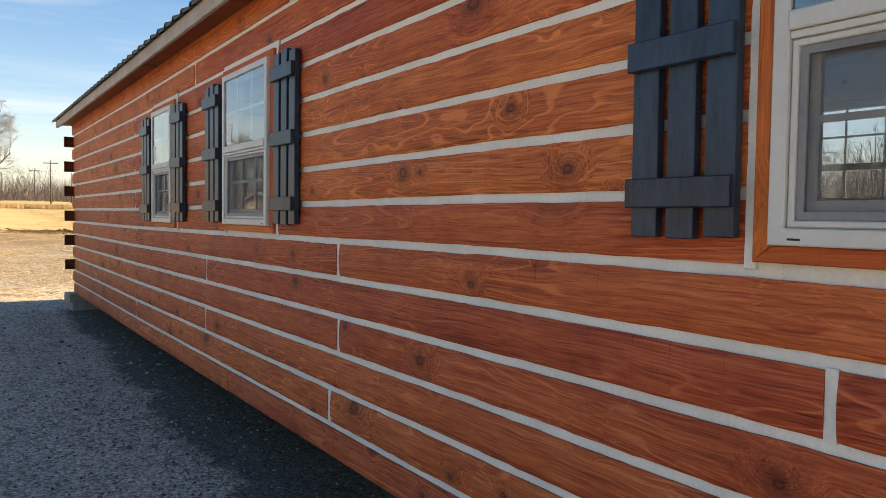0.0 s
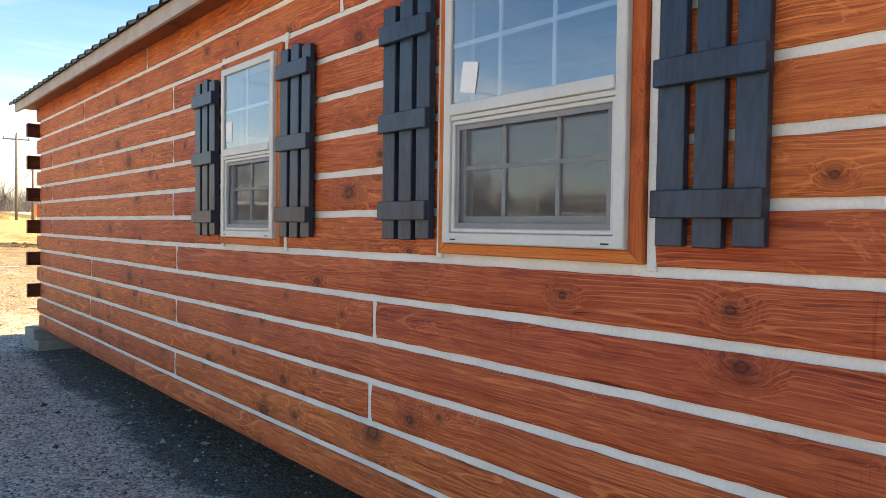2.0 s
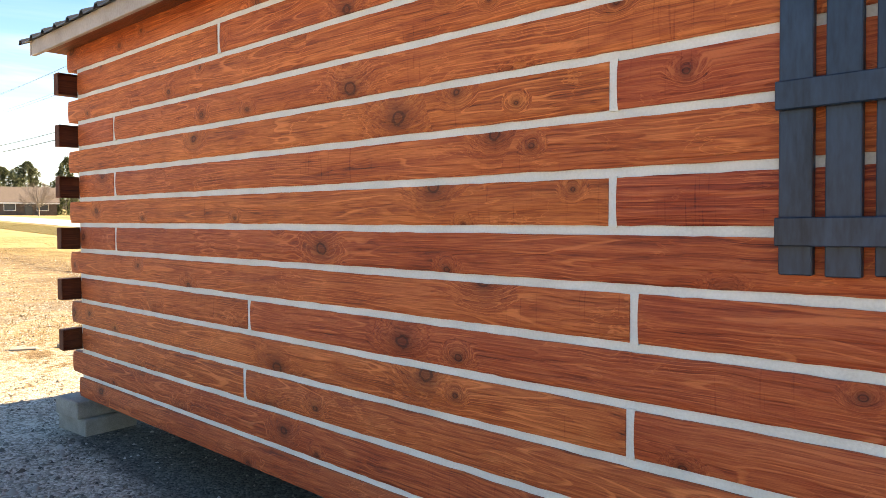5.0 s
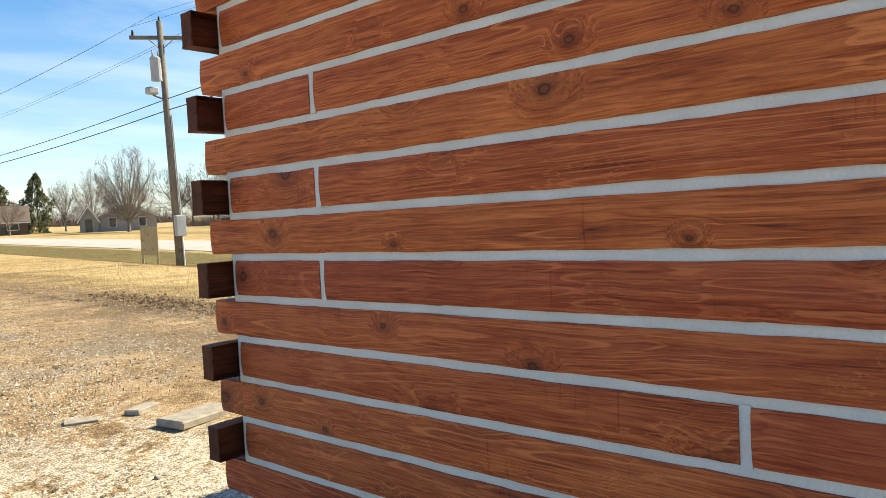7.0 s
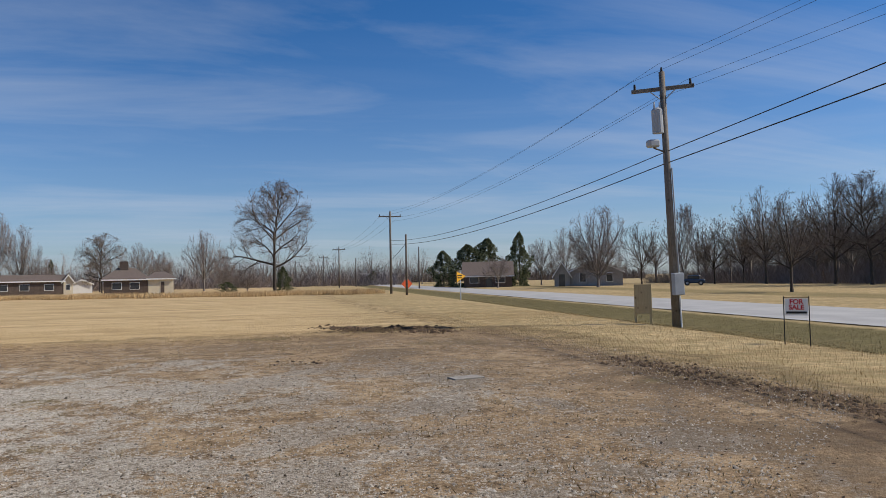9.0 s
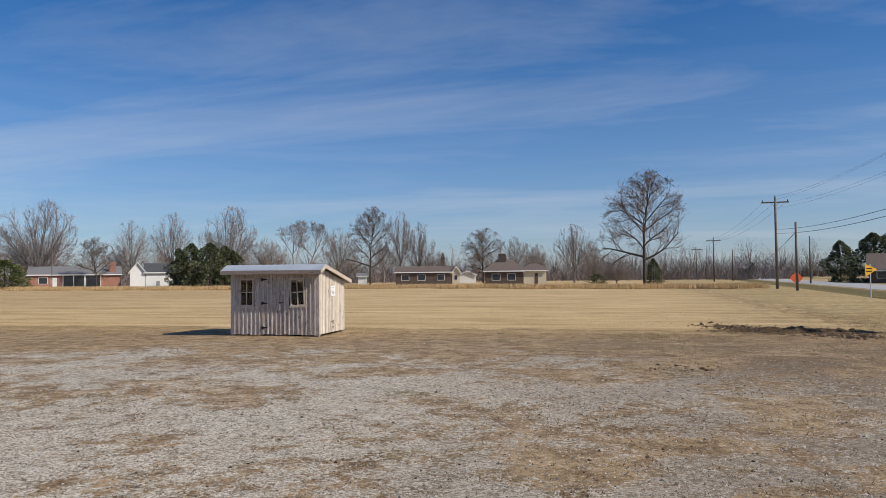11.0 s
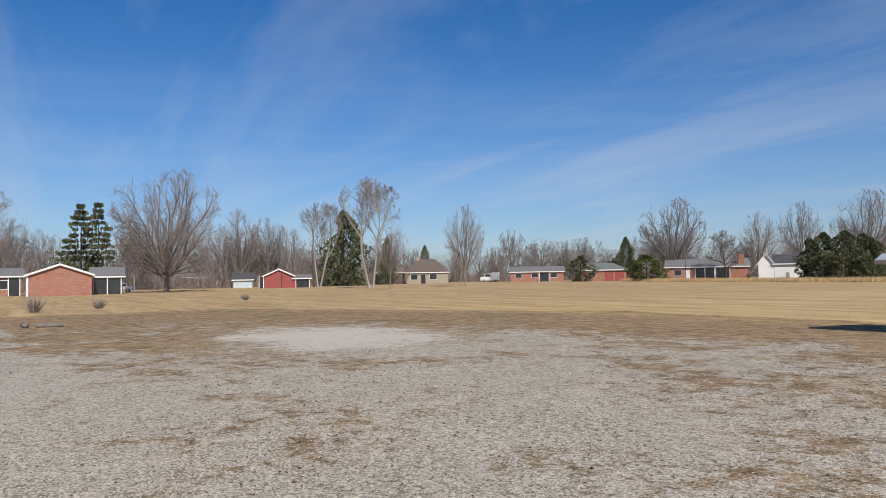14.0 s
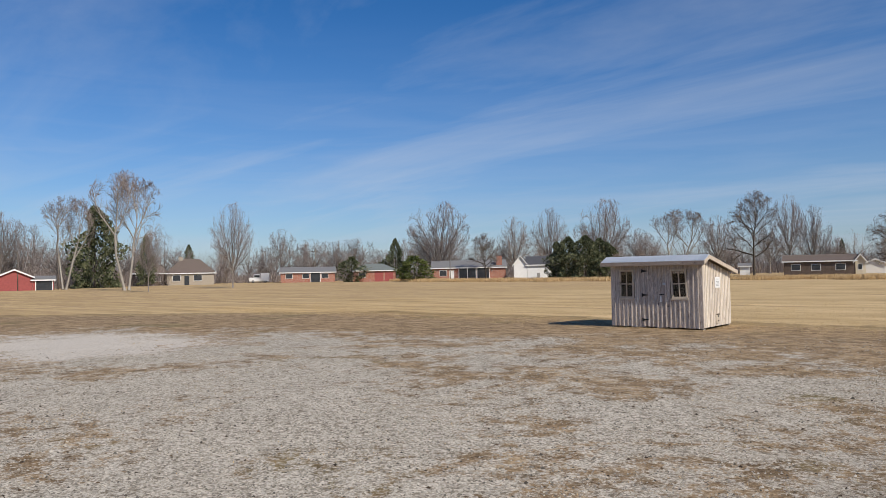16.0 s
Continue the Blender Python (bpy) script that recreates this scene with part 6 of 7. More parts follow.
TREES = {}
for kind, grower, kw, fuzz, bark, twig in (
        ("oak", grow_tree, dict(seed=3, stem=0.20, limbs=8, angle=58, counts=(7, 6, 7), lift=0.18, reach=0.52, thick=0.020), 4, "dark_bark", "dark_twig"),
        ("maple", fan_tree, dict(seed=8, trunk=0.13, stems=24, spread=80, sides=10, thick=0.022), 2, "bark", "twig"),
        ("elm", fan_tree, dict(seed=14, trunk=0.22, stems=17, spread=66, sides=8, thick=0.020), 3, "bark", "twig"),
        ("poplar", grow_tree, dict(seed=21, stem=0.26, limbs=6, angle=30, counts=(7, 6, 7), lift=0.5, stems=2, reach=0.5, thick=0.018), 8, "pale_bark", "twig"),
        ("ash", fan_tree, dict(seed=33, trunk=0.26, stems=16, spread=74, sides=8, thick=0.019, curl=0.16), 3, "bark", "twig"),
        ("wood_tree", fan_tree, dict(seed=41, trunk=0.30, stems=13, spread=82, sides=8, thick=0.018, curl=0.07), 4, "dark_bark", "dark_twig")):
    wd, tw = unit(*grower(**kw))
    v, t_ = tubes(wd, 4)
    trunk_me = big_mesh("trunk", v, t_, [bark])
    tw[:, 6] *= 0.92
    v, t_ = cones(tw)
    v2, t2 = shoots(tw[::fuzz], 5, 1)
    v, t_ = np.concatenate([v, v2]), np.concatenate([t_, t2 + len(v)])
    TREES[kind] = (trunk_me, big_mesh("crown", v, t_, [twig]), wd, tw)


def bare_tree(kind, x, y, h, w, label, turn):
    t = thing("bare_tree", label, "tree", "bare trees", at=pose(x, y, ground_at(x, y) - 0.03, 0, 0, turn))
    sc = Matrix.Diagonal((w, w, h, 1))
    shared("trunk", TREES[kind][0], t, sc)
    shared("crown", TREES[kind][1], t, sc)
    return t


WIDE = "wide bare deciduous tree with fine grey-brown twigs"
SLIM = "slim bare deciduous tree in winter"
DARKW = "large dark-limbed bare tree standing in the field edge"
EDGE = "dark bare tree at the edge of the woods"
PALE = "tall bare tree with pale forked trunk"
BARE = [("maple", -2.9, 126.6, 4.6, 6.0, "low dense bare bush beyond the grass"), ("maple", -116.0, 21.0, 18.4, 16.4, WIDE), ("ash", -122.5, -4.3, 16.1, 15.7, WIDE), ("elm", -172.7, 1.6, 14.7, 9.2, SLIM), ("ash", -182.6, 6.4, 13.5, 7.6, SLIM),
        ("elm", -151.3, 21.3, 13.1, 9.2, SLIM), ("ash", -167.8, 41.9, 13.8, 7.8, SLIM), ("elm", -162.1, 44.2, 17.1, 11.4, SLIM), ("ash", -170.1, 52.5, 16.1, 10.8, SLIM),
        ("elm", -177.8, 61.0, 14.1, 8.5, SLIM), ("poplar", -133.6, 51.1, 16.6, 10.2, PALE), ("poplar", -104.3, 48.5, 17.6, 11.2, PALE), ("ash", -89.7, 44.4, 8.4, 4.5, SLIM),
        ("elm", -100.1, 62.6, 13.0, 7.3, SLIM), ("ash", -149.0, 106.4, 13.0, 8.3, SLIM), ("elm", -167.9, 114.2, 9.7, 7.7, SLIM), ("ash", -176.1, 136.9, 12.4, 15.2, WIDE),
        ("elm", -183.3, 159.6, 13.4, 18.5, WIDE), ("ash", -177.4, 166.0, 9.5, 12.9, WIDE), ("maple", -113.7, 123.6, 17.9, 15.0, WIDE), ("oak", -96.2, 118.5, 9.7, 7.2, SLIM),
        ("elm", -103.3, 138.2, 14.2, 9.4, SLIM), ("elm", -99.6, 146.9, 16.6, 10.5, SLIM), ("maple", -89.3, 153.4, 18.4, 13.5, WIDE), ("poplar", -64.2, 138.2, 13.7, 12.1, WIDE),
        ("ash", -61.2, 150.3, 12.4, 8.6, SLIM), ("oak", -48.3, 133.8, 15.3, 10.2, WIDE), ("ash", -45.8, 145.1, 15.1, 6.9, SLIM), ("elm", -43.4, 151.0, 13.2, 7.2, SLIM),
        ("ash", -89.0, 170.6, 11.9, 8.8, SLIM), ("oak", -29.4, 149.1, 11.5, 9.8, WIDE), ("ash", -25.9, 169.9, 10.7, 7.2, SLIM), ("elm", -22.2, 180.5, 9.2, 6.2, SLIM),
        ("elm", -11.3, 151.3, 12.0, 8.7, WIDE), ("maple", -7.8, 161.5, 9.0, 5.2, SLIM), ("oak", 1.1, 111.6, 17.0, 13.4, DARKW), ("ash", 33.8, 105.2, 5.0, 5.2, SLIM),
        ("maple", 43.5, 91.5, 11.3, 8.3, WIDE), ("ash", 50.4, 128.9, 8.9, 6.5, SLIM), ("elm", 54.4, 127.2, 10.7, 6.5, SLIM), ("wood_tree", 59.4, 107.9, 10.3, 5.8, EDGE),
        ("poplar", 62.4, 100.3, 12.9, 4.6, PALE), ("wood_tree", 63.2, 93.8, 9.7, 4.9, EDGE), ("wood_tree", 68.2, 93.9, 10.6, 5.0, EDGE), ("wood_tree", 65.7, 85.8, 13.5, 6.6, EDGE),
        ("wood_tree", 39.9, 50.0, 8.2, 6.0, "dark bare tree standing in the lawn beyond the road"), ("wood_tree", 65.3, 73.0, 13.4, 7.6, EDGE), ("oak", 64.5, 66.9, 12.9, 7.2, EDGE), ("wood_tree", 68.8, 66.8, 12.3, 6.4, EDGE),
        ("wood_tree", 69.2, 62.0, 10.4, 5.8, EDGE), ("oak", 65.7, 55.3, 11.5, 7.6, EDGE), ("wood_tree", 70.0, 53.1, 11.2, 7.8, EDGE), ("wood_tree", 68.5, 46.5, 10.8, 7.4, EDGE)]
MORE = random.Random(77)
for a, d, h in [(a + MORE.uniform(-1, 1), MORE.uniform(170, 200), MORE.uniform(7.5, 11)) for a in range(6, 98, 4)]:
    BARE.append((MORE.choice(("ash", "elm", "oak")), -2 - d * math.sin(radians(a)), 2 + d * math.cos(radians(a)), h, h * MORE.uniform(0.7, 0.95), SLIM))
for i, (k, x, y, h, w, lab) in enumerate(BARE):
    bare_tree(k, x, y, h, w * (1.35 if lab == EDGE else 1.0), lab, (i * 77) % 360)


def woods(name, label, spots, mat_bark, mat_twig, seed):
    """Far woods: many joined bare trees with thinned twigs."""
    rnd = random.Random(seed)
    vs, ts, mi, off = [], [], [], 0
    for x, y, h in spots:
        k = rnd.choice(("wood_tree", "ash", "elm"))
        wd, tw = TREES[k][2].copy(), TREES[k][3]
        tw = tw[rnd.randrange(11)::11].copy()
        tw[:, 6] *= 2.7
        wd = wd[wd[:, 6] > 0.0034]
        a, w = rnd.uniform(0, 6.28), h * rnd.uniform(0.75, 1.05)
        ca, sa = math.cos(a) * w, math.sin(a) * w
        z = ground_at(x, y)
        for rows, fn, mm in ((wd, lambda r: tubes(r, 3), 0), (tw, cones, 1)):
            v, t_ = fn(rows)
            v = np.stack([v[:, 0] * ca - v[:, 1] * sa + x, v[:, 0] * sa + v[:, 1] * ca + y, v[:, 2] * h + z], -1)
            vs.append(v); ts.append(t_ + off); mi.append(np.full(len(t_), mm)); off += len(v)
    ob = new(name, big_mesh(name, np.concatenate(vs), np.concatenate(ts), [mat_bark, mat_twig], np.concatenate(mi)))
    return tagged(ob, label, "woods", kind="stuff")


rw = random.Random(12)
spots = [(rw.uniform(68, 100), yy + rw.uniform(-3, 3), rw.uniform(8.5, 13.5)) for yy in np.linspace(22, 122, 115)]
woods("woods", "dense dark bare woods beyond the road", spots, "bark", "dark_twig", 1)
spots = []
for a in np.linspace(-14, 100, 115):
    d = rw.uniform(190, 265)
    spots.append((-2 - d * math.sin(radians(a)), 2 + d * math.cos(radians(a)), rw.uniform(7.0, 12.5)))
for a in np.linspace(-28, -4, 40):
    d = rw.uniform(280, 330)
    spots.append((-2 - d * math.sin(radians(a)), 2 + d * math.cos(radians(a)), rw.uniform(6, 9)))
for a in np.linspace(100, 260, 36):
    d = rw.uniform(150, 220)
    spots.append((-2 - d * math.sin(radians(a)), 2 + d * math.cos(radians(a)), rw.uniform(8, 14)))
woods("woods", "grey-brown bare woods behind the houses", [(rw.uniform(-205, -158), rw.uniform(-12, 84), rw.uniform(10, 15)) for k in range(46)], "bark", "twig", 3)
woods("far_woods", "hazy bare tree line round the horizon", spots, "bark", "twig", 2)


def thicket(name, label, x, y, hmin, hmax, r, mat, seed):
    """Undergrowth: upright and leaning stems too many to count."""
    rnd = np.random.RandomState(seed)
    n = len(x)
    h = rnd.uniform(hmin, hmax, n)
    p = np.stack([x, y, land(x, y)], -1)
    h = h * (0.45 + 0.55 * rnd.rand(n)) * (0.8 + 0.3 * np.sin(x * 0.31 + y * 0.47))
    e = np.stack([rnd.normal(0, 0.5, n) * h, rnd.normal(0, 0.5, n) * h, h], -1)
    p[:, 2] += h * rnd.choice([0, 0, 0.25, 0.5], n) * 0.8
    v, t_ = cones(np.concatenate([p, p + e * rnd.uniform(0.4, 1, (n, 1)), (r * rnd.uniform(0.5, 1.5, n))[:, None], np.zeros((n, 1))], 1))
    return tagged(new(name, big_mesh(name, v, t_, [mat])), label, "undergrowth", kind="stuff")


rt = np.random.RandomState(31)
n = 42000
thicket("undergrowth", "dark tangled undergrowth in the woods beyond the road", rt.uniform(67, 84, n), rt.uniform(24, 122, n), 1.0, 4.5, 0.022, "twig", 1)
n = 22000
thicket("undergrowth", "tangle of grey-brown branches in the woods beyond the road", rt.uniform(80, 104, n), rt.uniform(22, 124, n), 3.0, 7.5, 0.035, "twig", 5)
n = 46000
aa = np.radians(rt.uniform(-12, 102, n)); dd_ = rt.uniform(190, 262, n)
thicket("far_undergrowth", "brown haze of far bushes and small trees", -2 - dd_ * np.sin(aa), 2 + dd_ * np.cos(aa), 2.5, 9.5, 0.06, "twig", 2)
n = 7000
aa = np.radians(rt.uniform(-30, -8, n)); dd_ = rt.uniform(285, 335, n)
thicket("far_undergrowth", "dark low tree line beyond the road's end", -2 - dd_ * np.sin(aa), 2 + dd_ * np.cos(aa), 2.0, 8.0, 0.12, "dark_twig", 3)
n = 16000
thicket("far_undergrowth", "brown brush between the houses", rt.uniform(-190, -152, n), rt.uniform(-8, 80, n), 2.0, 10.0, 0.045, "twig", 4)


def sprays(seed, n, shape):
    """Needle sprays: small drooping quads filling a shape, with gaps."""
    rnd = np.random.RandomState(seed)
    pts, dirs = [], []
    while len(pts) < n:
        z, a = rnd.rand(), rnd.rand() * 2 * math.pi
        if shape == "fir":
            tier = 9
            rad = 0.5 * min(1.0, 1.25 * (1 - z) ** 0.62) * (0.80 + 0.16 * math.sin(z * tier * 2 * math.pi + 2.3 * math.sin(a * 3 + seed)) + 0.6 * noise.noise((math.cos(a) * 2.1, math.sin(a) * 2.1 + seed, z * 5)))
            z = 0.04 + 0.96 * z
        elif shape == "bushy":
            rad = 0.5 * min(1.0, 1.5 * (1 - z) ** 0.6) * (0.75 + 0.9 * noise.noise((math.cos(a) * 1.5, math.sin(a) * 1.5 + seed, z * 3.2)))
        elif shape == "pine":
            tier = int(z * 13)
            arm = noise.noise((tier * 3.7, math.cos(a) * 1.9, math.sin(a) * 1.9 + seed)) + 0.30
            if arm < 0.2:
                continue
            rad = 0.5 * (0.06 + 0.94 * (1 - z) ** 0.95) * min(1.2, 0.35 + 1.3 * arm) * min(1.0, 0.6 + 2.0 * z)
            z = 0.14 + 0.86 * (tier + 0.5 + rnd.normal(0, 0.13)) / 13
        else:
            rad = 0.5 * max(0.05, 1 - abs(2 * z - 0.8) ** 2.2) ** 0.5 * (0.75 + 0.8 * noise.noise((math.cos(a) * 1.6, math.sin(a) * 1.6 + seed, z * 3.0)))
        if rad < 0.01:
            continue
        lump = noise.noise((math.cos(a) * 2.6 + seed, math.sin(a) * 2.6, z * 8))
        if lump < (-0.05 if shape == "pine" else -0.2):
            continue
        r = rad * (0.35 + 0.65 * rnd.rand() ** 0.5) * (1 + 0.35 * lump)
        pts.append((r * math.cos(a), r * math.sin(a), z))
        dirs.append((math.cos(a), math.sin(a), rnd.uniform(-0.35, 0.45)))
    P, Dv = np.array(pts), np.array(dirs)
    Dv += rnd.normal(0, 0.35, Dv.shape)
    Dv /= np.linalg.norm(Dv, axis=1, keepdims=True)
    S = np.cross(Dv, rnd.normal(0, 1, Dv.shape))
    S /= np.linalg.norm(S, axis=1, keepdims=True)
    ln = rnd.uniform(0.025, 0.055, (n, 1))
    wd_ = ln * rnd.uniform(0.28, 0.5, (n, 1))
    V = np.stack([P - Dv * ln * 0.4, P + S * wd_, P + Dv * ln, P - S * wd_], 1).reshape(-1, 3)
    base = (np.arange(n) * 4)[:, None]
    T = np.concatenate([base + np.array([[0, 1, 2]]), base + np.array([[0, 2, 3]])])
    return V, T


EVER = {}
for kind, n, mat, sd in (("fir", 4200, "needles", 2), ("pine", 3000, "needles", 5), ("round", 3600, "juniper", 9), ("dark_round", 3200, "needles", 11), ("bushy", 5200, "needles", 17)):
    v, t_ = sprays(sd, n, "shrub" if "round" in kind else kind)
    EVER[kind] = big_mesh("foliage", v, t_, [mat])
EVER_TRUNK = mesh_of("trunk", rod((0, 0, 0), (0, 0, 0.92), 0.022, 0.004, 7), "dark_bark")


def evergreen(kind, x, y, h, w, label, turn, name="conifer"):
    t = thing(name, label, "shrub" if "round" in kind else "tree", "evergreens", at=pose(x, y, ground_at(x, y) - 0.03, 0, 0, turn))
    sc = Matrix.Diagonal((w, w, h, 1))
    shared("trunk", EVER_TRUNK, t, sc)
    shared("foliage", EVER[kind], t, sc)


FIR = "dense dark green conifer tree"
PINE = "tall open green pine tree"
for i, (k, x, y, h, w, lab) in enumerate((
        ("pine", -152.3, 12.4, 16.1, 9.6, PINE), ("pine", -157.0, 15.7, 16.9, 8.6, PINE), ("bushy", -145.7, 61.3, 15.5, 10.0, FIR), ("fir", -150.9, 73.9, 10.7, 4.1, FIR),
        ("fir", -195.2, 107.9, 10.9, 4.6, FIR), ("fir", -124.3, 120.3, 9.7, 5.0, FIR), ("fir", -49.3, 196.0, 7.9, 2.4, FIR), ("fir", 2.4, 113.5, 3.9, 2.6, FIR),
        ("bushy", 31.6, 129.8, 6.555, 5.25, PINE), ("bushy", 34.6, 123.8, 7.41, 6.5, PINE), ("bushy", 38.6, 124.7, 8.455, 6.75, PINE), ("bushy", 42.5, 119.1, 9.2, 4.4, FIR),
        ("bushy", -76.2, 118.0, 7.8, 6.4, FIR), ("bushy", -72.6, 118.0, 7.9, 6.0, FIR), ("bushy", -72.5, 122.7, 7.5, 5.6, FIR), ("bushy", -80.2, 120.2, 7.1, 5.0, FIR),
        ("bushy", -69.2, 119.6, 6.6, 5.0, FIR))):
    evergreen(k, x, y, h, w, lab, i * 53)
for i, (k, x, y, h, w, lab) in enumerate((
        ("dark_round", -123.1, 106.0, 5.5, 7.0, "large rounded dark evergreen bush"), ("dark_round", -125.1, 116.6, 4.4, 6.5, "large rounded dark evergreen bush"),
        ("round", -105.9, 107.6, 5.2, 8.6, "wide yellow-green juniper tree beside a brick house"), ("dark_round", 32.6, 216.3, 4.2, 3.7, "round dark bush far beyond the road"), ("dark_round", -6.3, 131.6, 1.7, 4.0, "low dark bush behind the grass"),
        ("dark_round", -113.5, -1.2, 1.5, 2.6, "low dark hedge before a brick house"))):
    evergreen(k, x, y, h, w, lab, i * 71, "evergreen_bush")


def weed_bush(x, y, h, w, seed):
    rnd = np.random.RandomState(seed)
    n = 160
    a, tilt = rnd.rand(n) * 2 * math.pi, rnd.rand(n) * 0.9
    p = np.stack([0.12 * w * np.cos(a) * rnd.rand(n), 0.12 * w * np.sin(a) * rnd.rand(n), np.zeros(n)], -1)
    e = np.stack([0.5 * w * np.sin(tilt) * np.cos(a), 0.5 * w * np.sin(tilt) * np.sin(a), h * np.cos(tilt) * rnd.uniform(0.5, 1, n)], -1)
    v, t_ = cones(np.concatenate([p, p + e, np.full((n, 1), 0.012), np.zeros((n, 1))], 1))
    tg = thing("dry_bush", "leafless reddish-brown bush in the dry field", "shrub", "dry bushes", at=pose(x, y, ground_at(x, y)))
    shared("stems", big_mesh("stems", v, t_, ["twig"]), tg)


weed_bush(-49.8, 2.6, 1.5, 1.9, 1)
weed_bush(-53.0, 6.2, 0.9, 1.5, 2)
weed_bush(-47.5, -0.6, 0.7, 1.3, 3)
weed_bush(-62.0, 17.8, 0.7, 1.3, 4)


# ---- grass and stones ----
def blades(name, label, xy, hmin, hmax, width, mat, seed, lean=0.35, category="grass"):
    rnd = np.random.RandomState(seed)
    n = len(xy)
    x, y = xy[:, 0], xy[:, 1]
    z = land(x, y) - 0.01
    h = rnd.uniform(hmin, hmax, n)
    a = rnd.rand(n) * 2 * math.pi
    la = rnd.rand(n) * 2 * math.pi
    wv = np.stack([np.cos(a), np.sin(a), np.zeros(n)], -1) * (width * rnd.uniform(0.6, 1.4, n))[:, None]
    tip = np.stack([np.cos(la) * lean * h * rnd.rand(n), np.sin(la) * lean * h * rnd.rand(n), h], -1)
    P = np.stack([x, y, z], -1)
    V = np.stack([P - wv, P + wv, P + tip], 1).reshape(-1, 3)
    T = np.arange(3 * n).reshape(-1, 3)
    return tagged(new(name, big_mesh(name, V, T, [mat])), label, category, kind="stuff")


gr = np.random.RandomState(4)
# band of tall unmown grass along the far side of the field
n = 90000
s = gr.rand(n)
fx = -125 + s * 138
front = np.interp(fx, [-125, -95, -60, -30, 0, 14], [118, 99, 94, 97, 84, 83])
fy = front + gr.rand(n) ** 1.2 * 9 + 1.5 * np.sin(fx * 0.6)
blades("tall_grass", "band of tall golden dry grass across the field", np.stack([fx, fy], -1), 0.22, 0.72, 0.022, "tall_grass", 6, 0.7)
# short dry lawn on the near east side and around the lot's edge
n = 52000
gx_ = gr.uniform(4.5, 13, n); gy_ = gr.uniform(3, 34, n)
keep = road_offset(gx_, gy_) < -1.0
blades("lawn_grass", "short dry tan grass beside the lot", np.stack([gx_[keep], gy_[keep]], -1), 0.02, 0.06, 0.005, "blades", 7, 0.8)
n = 60000
gx_ = gr.uniform(-38, 6, n); gy_ = 22.8 + gr.rand(n) ** 2 * 16 - 2.5 * gr.rand(n)
blades("field_grass", "short dry mown grass of the field", np.stack([gx_, gy_], -1), 0.02, 0.055, 0.006, "blades", 8, 0.8)
n = 26000
gy_ = gr.uniform(-2, 60, n)
go = gr.uniform(-4.6, -0.7, n)
gx_ = ROAD_P[0] + (gy_ - ROAD_P[1]) * ROAD_D[0] / ROAD_D[1] + go
blades("ditch_grass", "green-brown winter grass in the ditch", np.stack([gx_, gy_], -1), 0.025, 0.07, 0.006, "ditch_blades", 10, 0.9)
# loose weeds between the gravel
n = 26000
gx_ = gr.uniform(-26, 6, n); gy_ = gr.uniform(2, 23, n)
keep = np.array([noise.noise((a * 0.55, b * 0.55, 3.0)) + 0.5 * noise.noise((a * 2.1, b * 2.1, 7.0)) > 0.12 for a, b in zip(gx_, gy_)])
blades("weeds", "sparse dry weeds between the gravel", np.stack([gx_[keep], gy_[keep]], -1), 0.012, 0.04, 0.006, "blades", 9, 1.0)


n = 30000
gx_ = gr.uniform(-5, 6.5, n); gy_ = gr.uniform(3.5, 24, n)
keep = np.array([noise.noise((a * 0.45, b * 0.7, 5.0)) + 0.6 * noise.noise((a * 1.9, b * 2.6, 2.0)) > 0.16 for a, b in zip(gx_, gy_)])
blades("weeds", "low green-brown weeds in the dark soil", np.stack([gx_[keep], gy_[keep]], -1), 0.015, 0.05, 0.006, "ditch_blades", 12, 1.1)


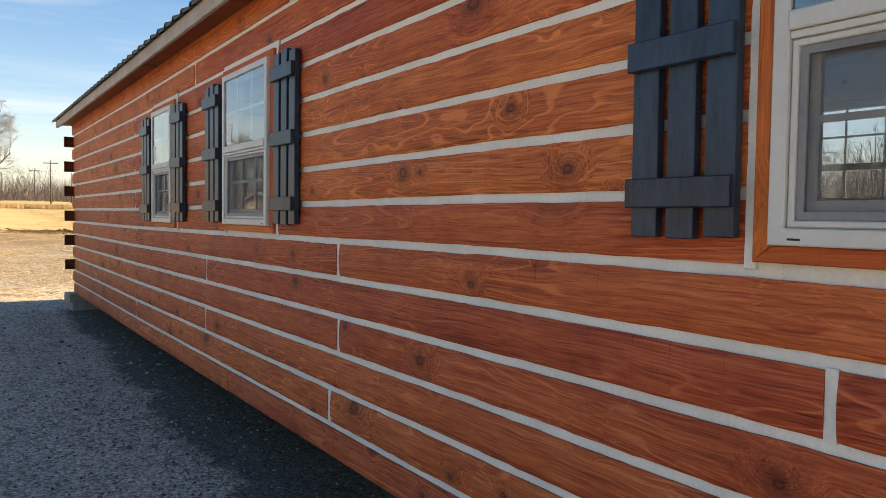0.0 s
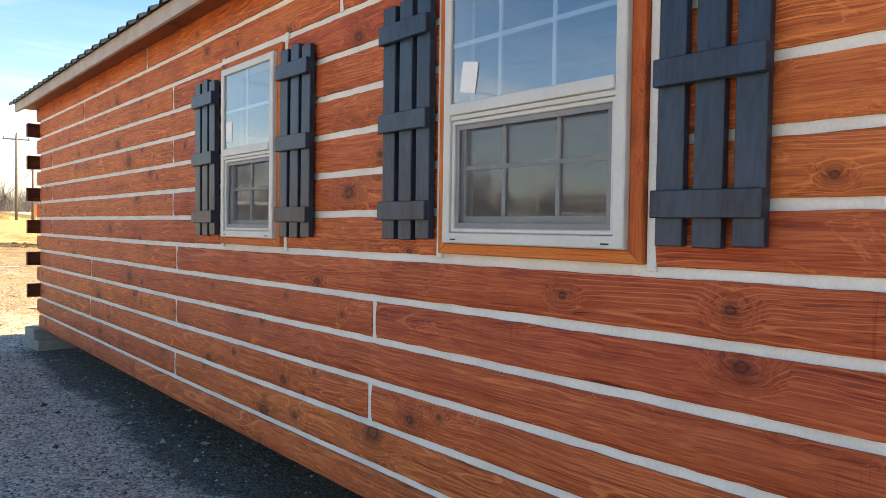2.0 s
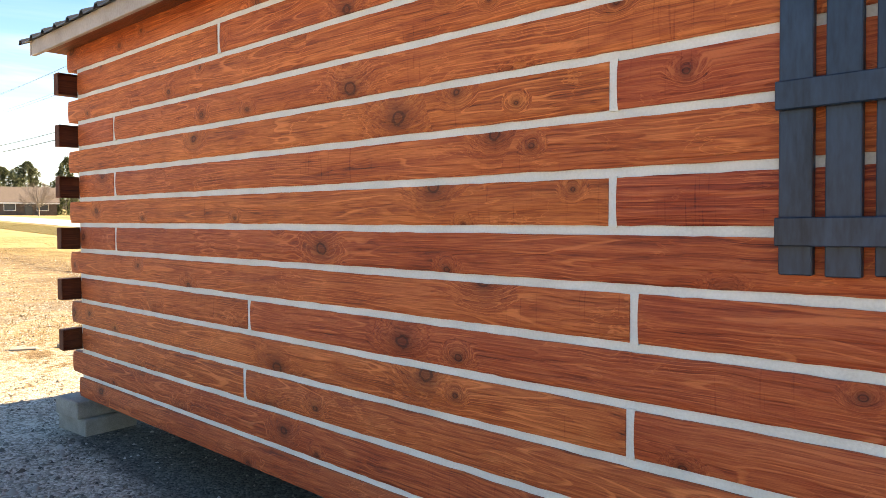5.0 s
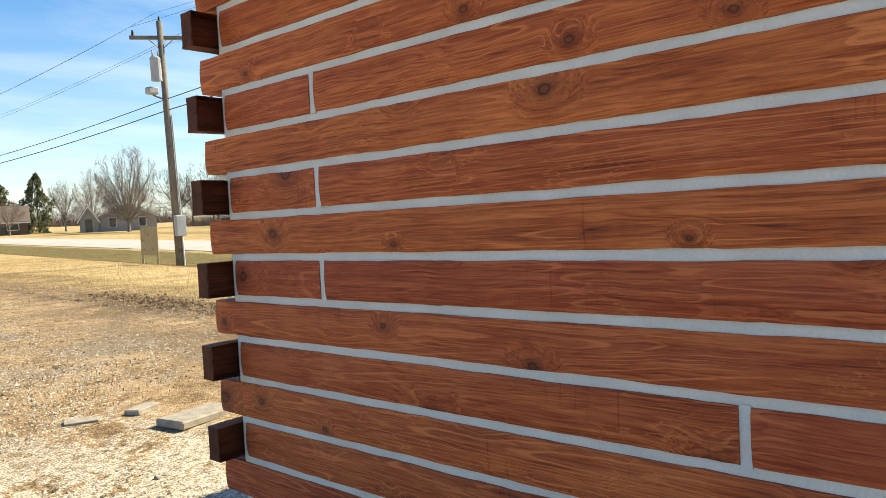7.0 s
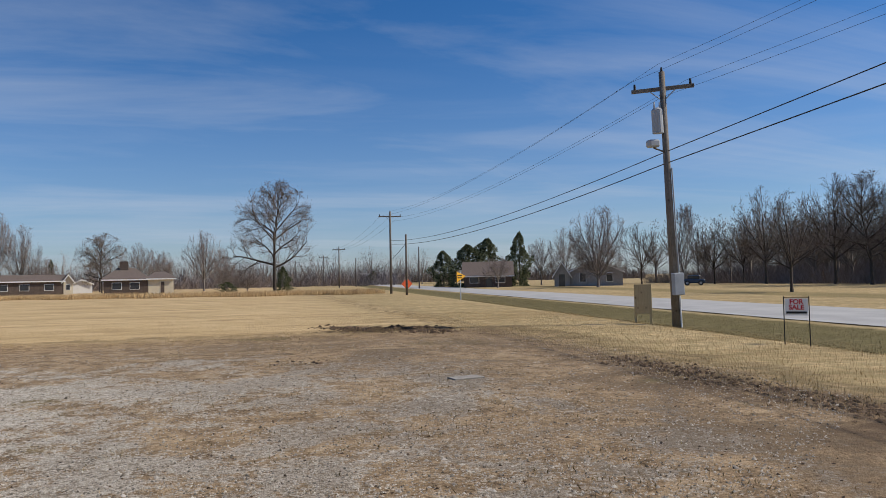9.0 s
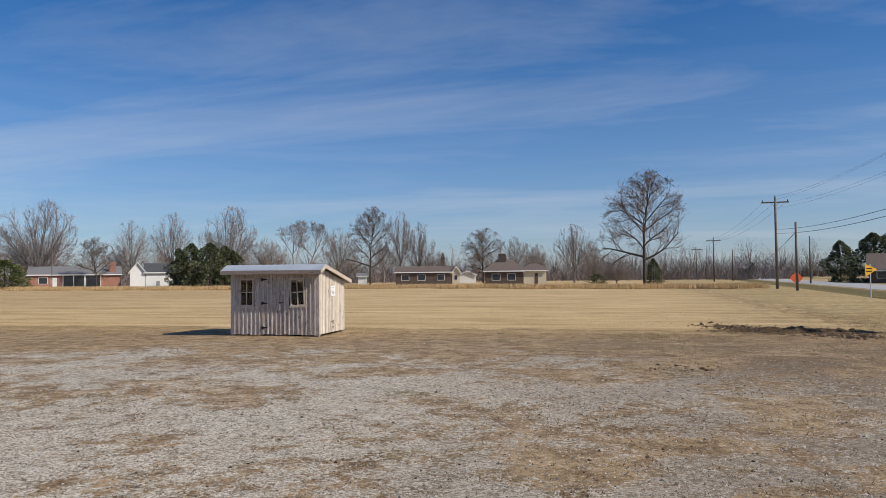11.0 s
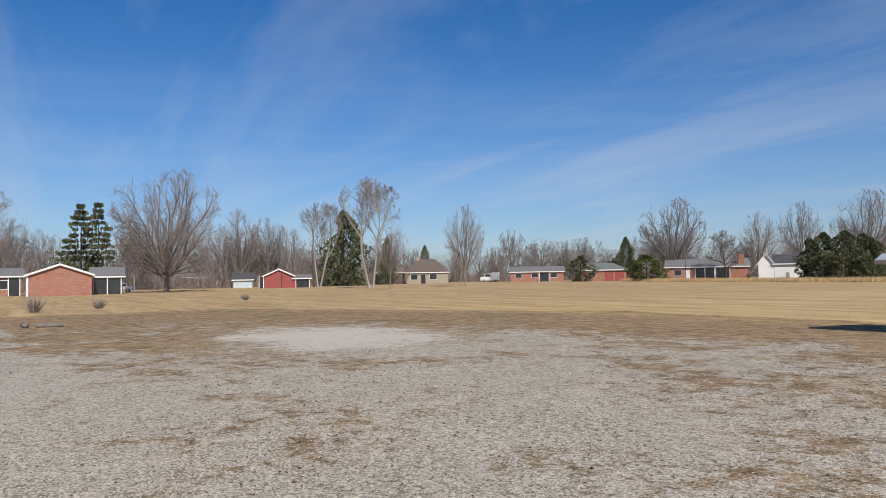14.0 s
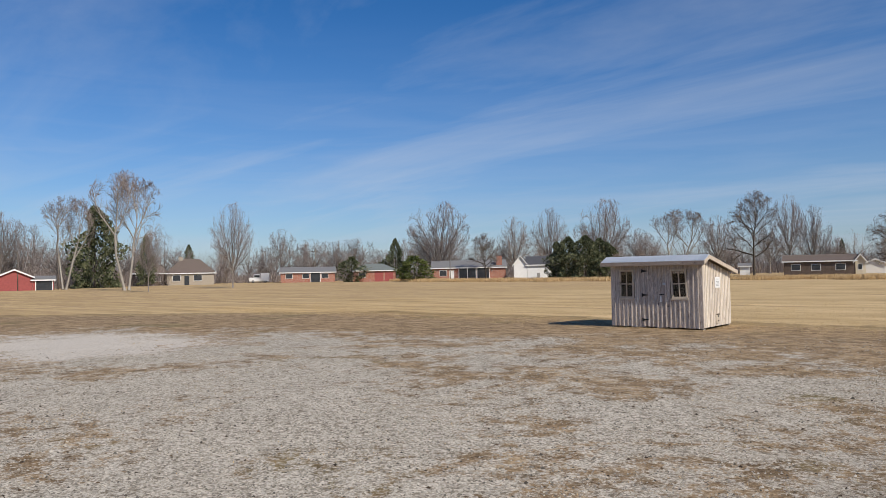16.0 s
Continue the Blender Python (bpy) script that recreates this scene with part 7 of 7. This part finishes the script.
def chips(name, label, x, y, size, seed, mat="chips"):
    """Loose crushed stone: squashed irregular octahedra."""
    rnd = np.random.RandomState(seed)
    n = len(x)
    z = land(x, y)
    base = np.array([(1, 0, -0.4), (0, 1, -0.4), (-1, 0, -0.4), (0, -1, -0.4), (0, 0, 1)], float)
    V = base[None] * rnd.uniform(0.6, 1.3, (n, 5, 1)) + rnd.normal(0, 0.16, (n, 5, 3))
    a = rnd.rand(n) * 2 * math.pi
    ca, sa = np.cos(a)[:, None], np.sin(a)[:, None]
    V = np.stack([V[..., 0] * ca - V[..., 1] * sa, V[..., 0] * sa + V[..., 1] * ca, V[..., 2] * (0.62 if mat == "chips" else 0.42)], -1)
    V = V * size[:, None, None] + np.stack([x, y, z + size * 0.22], -1)[:, None]
    f = np.array([(0, 1, 4), (1, 2, 4), (2, 3, 4), (3, 0, 4)])
    T = (np.arange(n) * 5)[:, None, None] + f[None]
    return tagged(new(name, big_mesh(name, V.reshape(-1, 3), T.reshape(-1, 3), [mat])), label, "gravel" if mat == "chips" else "soil", kind="stuff")


n = 27000
cx, cy = gr.uniform(-3.6, 0.5, n), gr.uniform(-12, 2, n)
cx = np.where((cx > -0.15) & (cy < 0) & (gr.rand(n) > 0.15), gr.uniform(-3.6, -0.15, n), cx)
chips("cabin_gravel", "crushed limestone beside the cabin", cx, cy, gr.uniform(0.006, 0.016, n) * (1 + 1.2 * (gr.rand(n) > 0.97)), 3)
n = 76000
d_ = 2.6 + 17 * gr.rand(n) ** 1.4
a_ = radians(-50) + radians(150) * gr.rand(n)
cx, cy = -2.3 - d_ * np.sin(a_), 1.0 + d_ * np.cos(a_)
keep = (cy < 22) & (cx < 6)
sz = gr.uniform(0.006, 0.016, n) * (1 + 1.0 * (gr.rand(n) > 0.98))
chips("lot_gravel", "loose pale crushed stone on the lot", cx[keep], cy[keep], sz[keep], 5)
# broken soil: along the torn strip, by the lawn's edge and strewn over the lot
n = 1100
u_ = gr.rand(n)
chips("soil_clods", "dark clods of torn soil at the lawn's edge", 0.6 + 3.3 * u_ + gr.normal(0, 0.4, n), 25.8 - 3.4 * u_ + gr.normal(0, 0.75, n), gr.uniform(0.012, 0.06, n) * (1 + 1.4 * (gr.rand(n) > 0.93)), 6, "clod")
n = 800
chips("soil_clods", "dark crumbs of soil beside the lawn", 5.15 + gr.normal(0, 0.28, n), gr.uniform(5.5, 13.5, n), gr.uniform(0.015, 0.05, n), 7, "clod")
n = 2800
chips("soil_crumbs", "dark crumbs of earth strewn on the gravel", gr.uniform(-20, 4.8, n), gr.uniform(3.5, 21, n), gr.uniform(0.008, 0.024, n), 8, "clod")
n = 26
chips("soil_clods", "short row of dark clods on the lot", gr.uniform(-1.7, -0.4, n), 15.6 - 1.0 * gr.rand(n), gr.uniform(0.03, 0.06, n), 9, "clod")
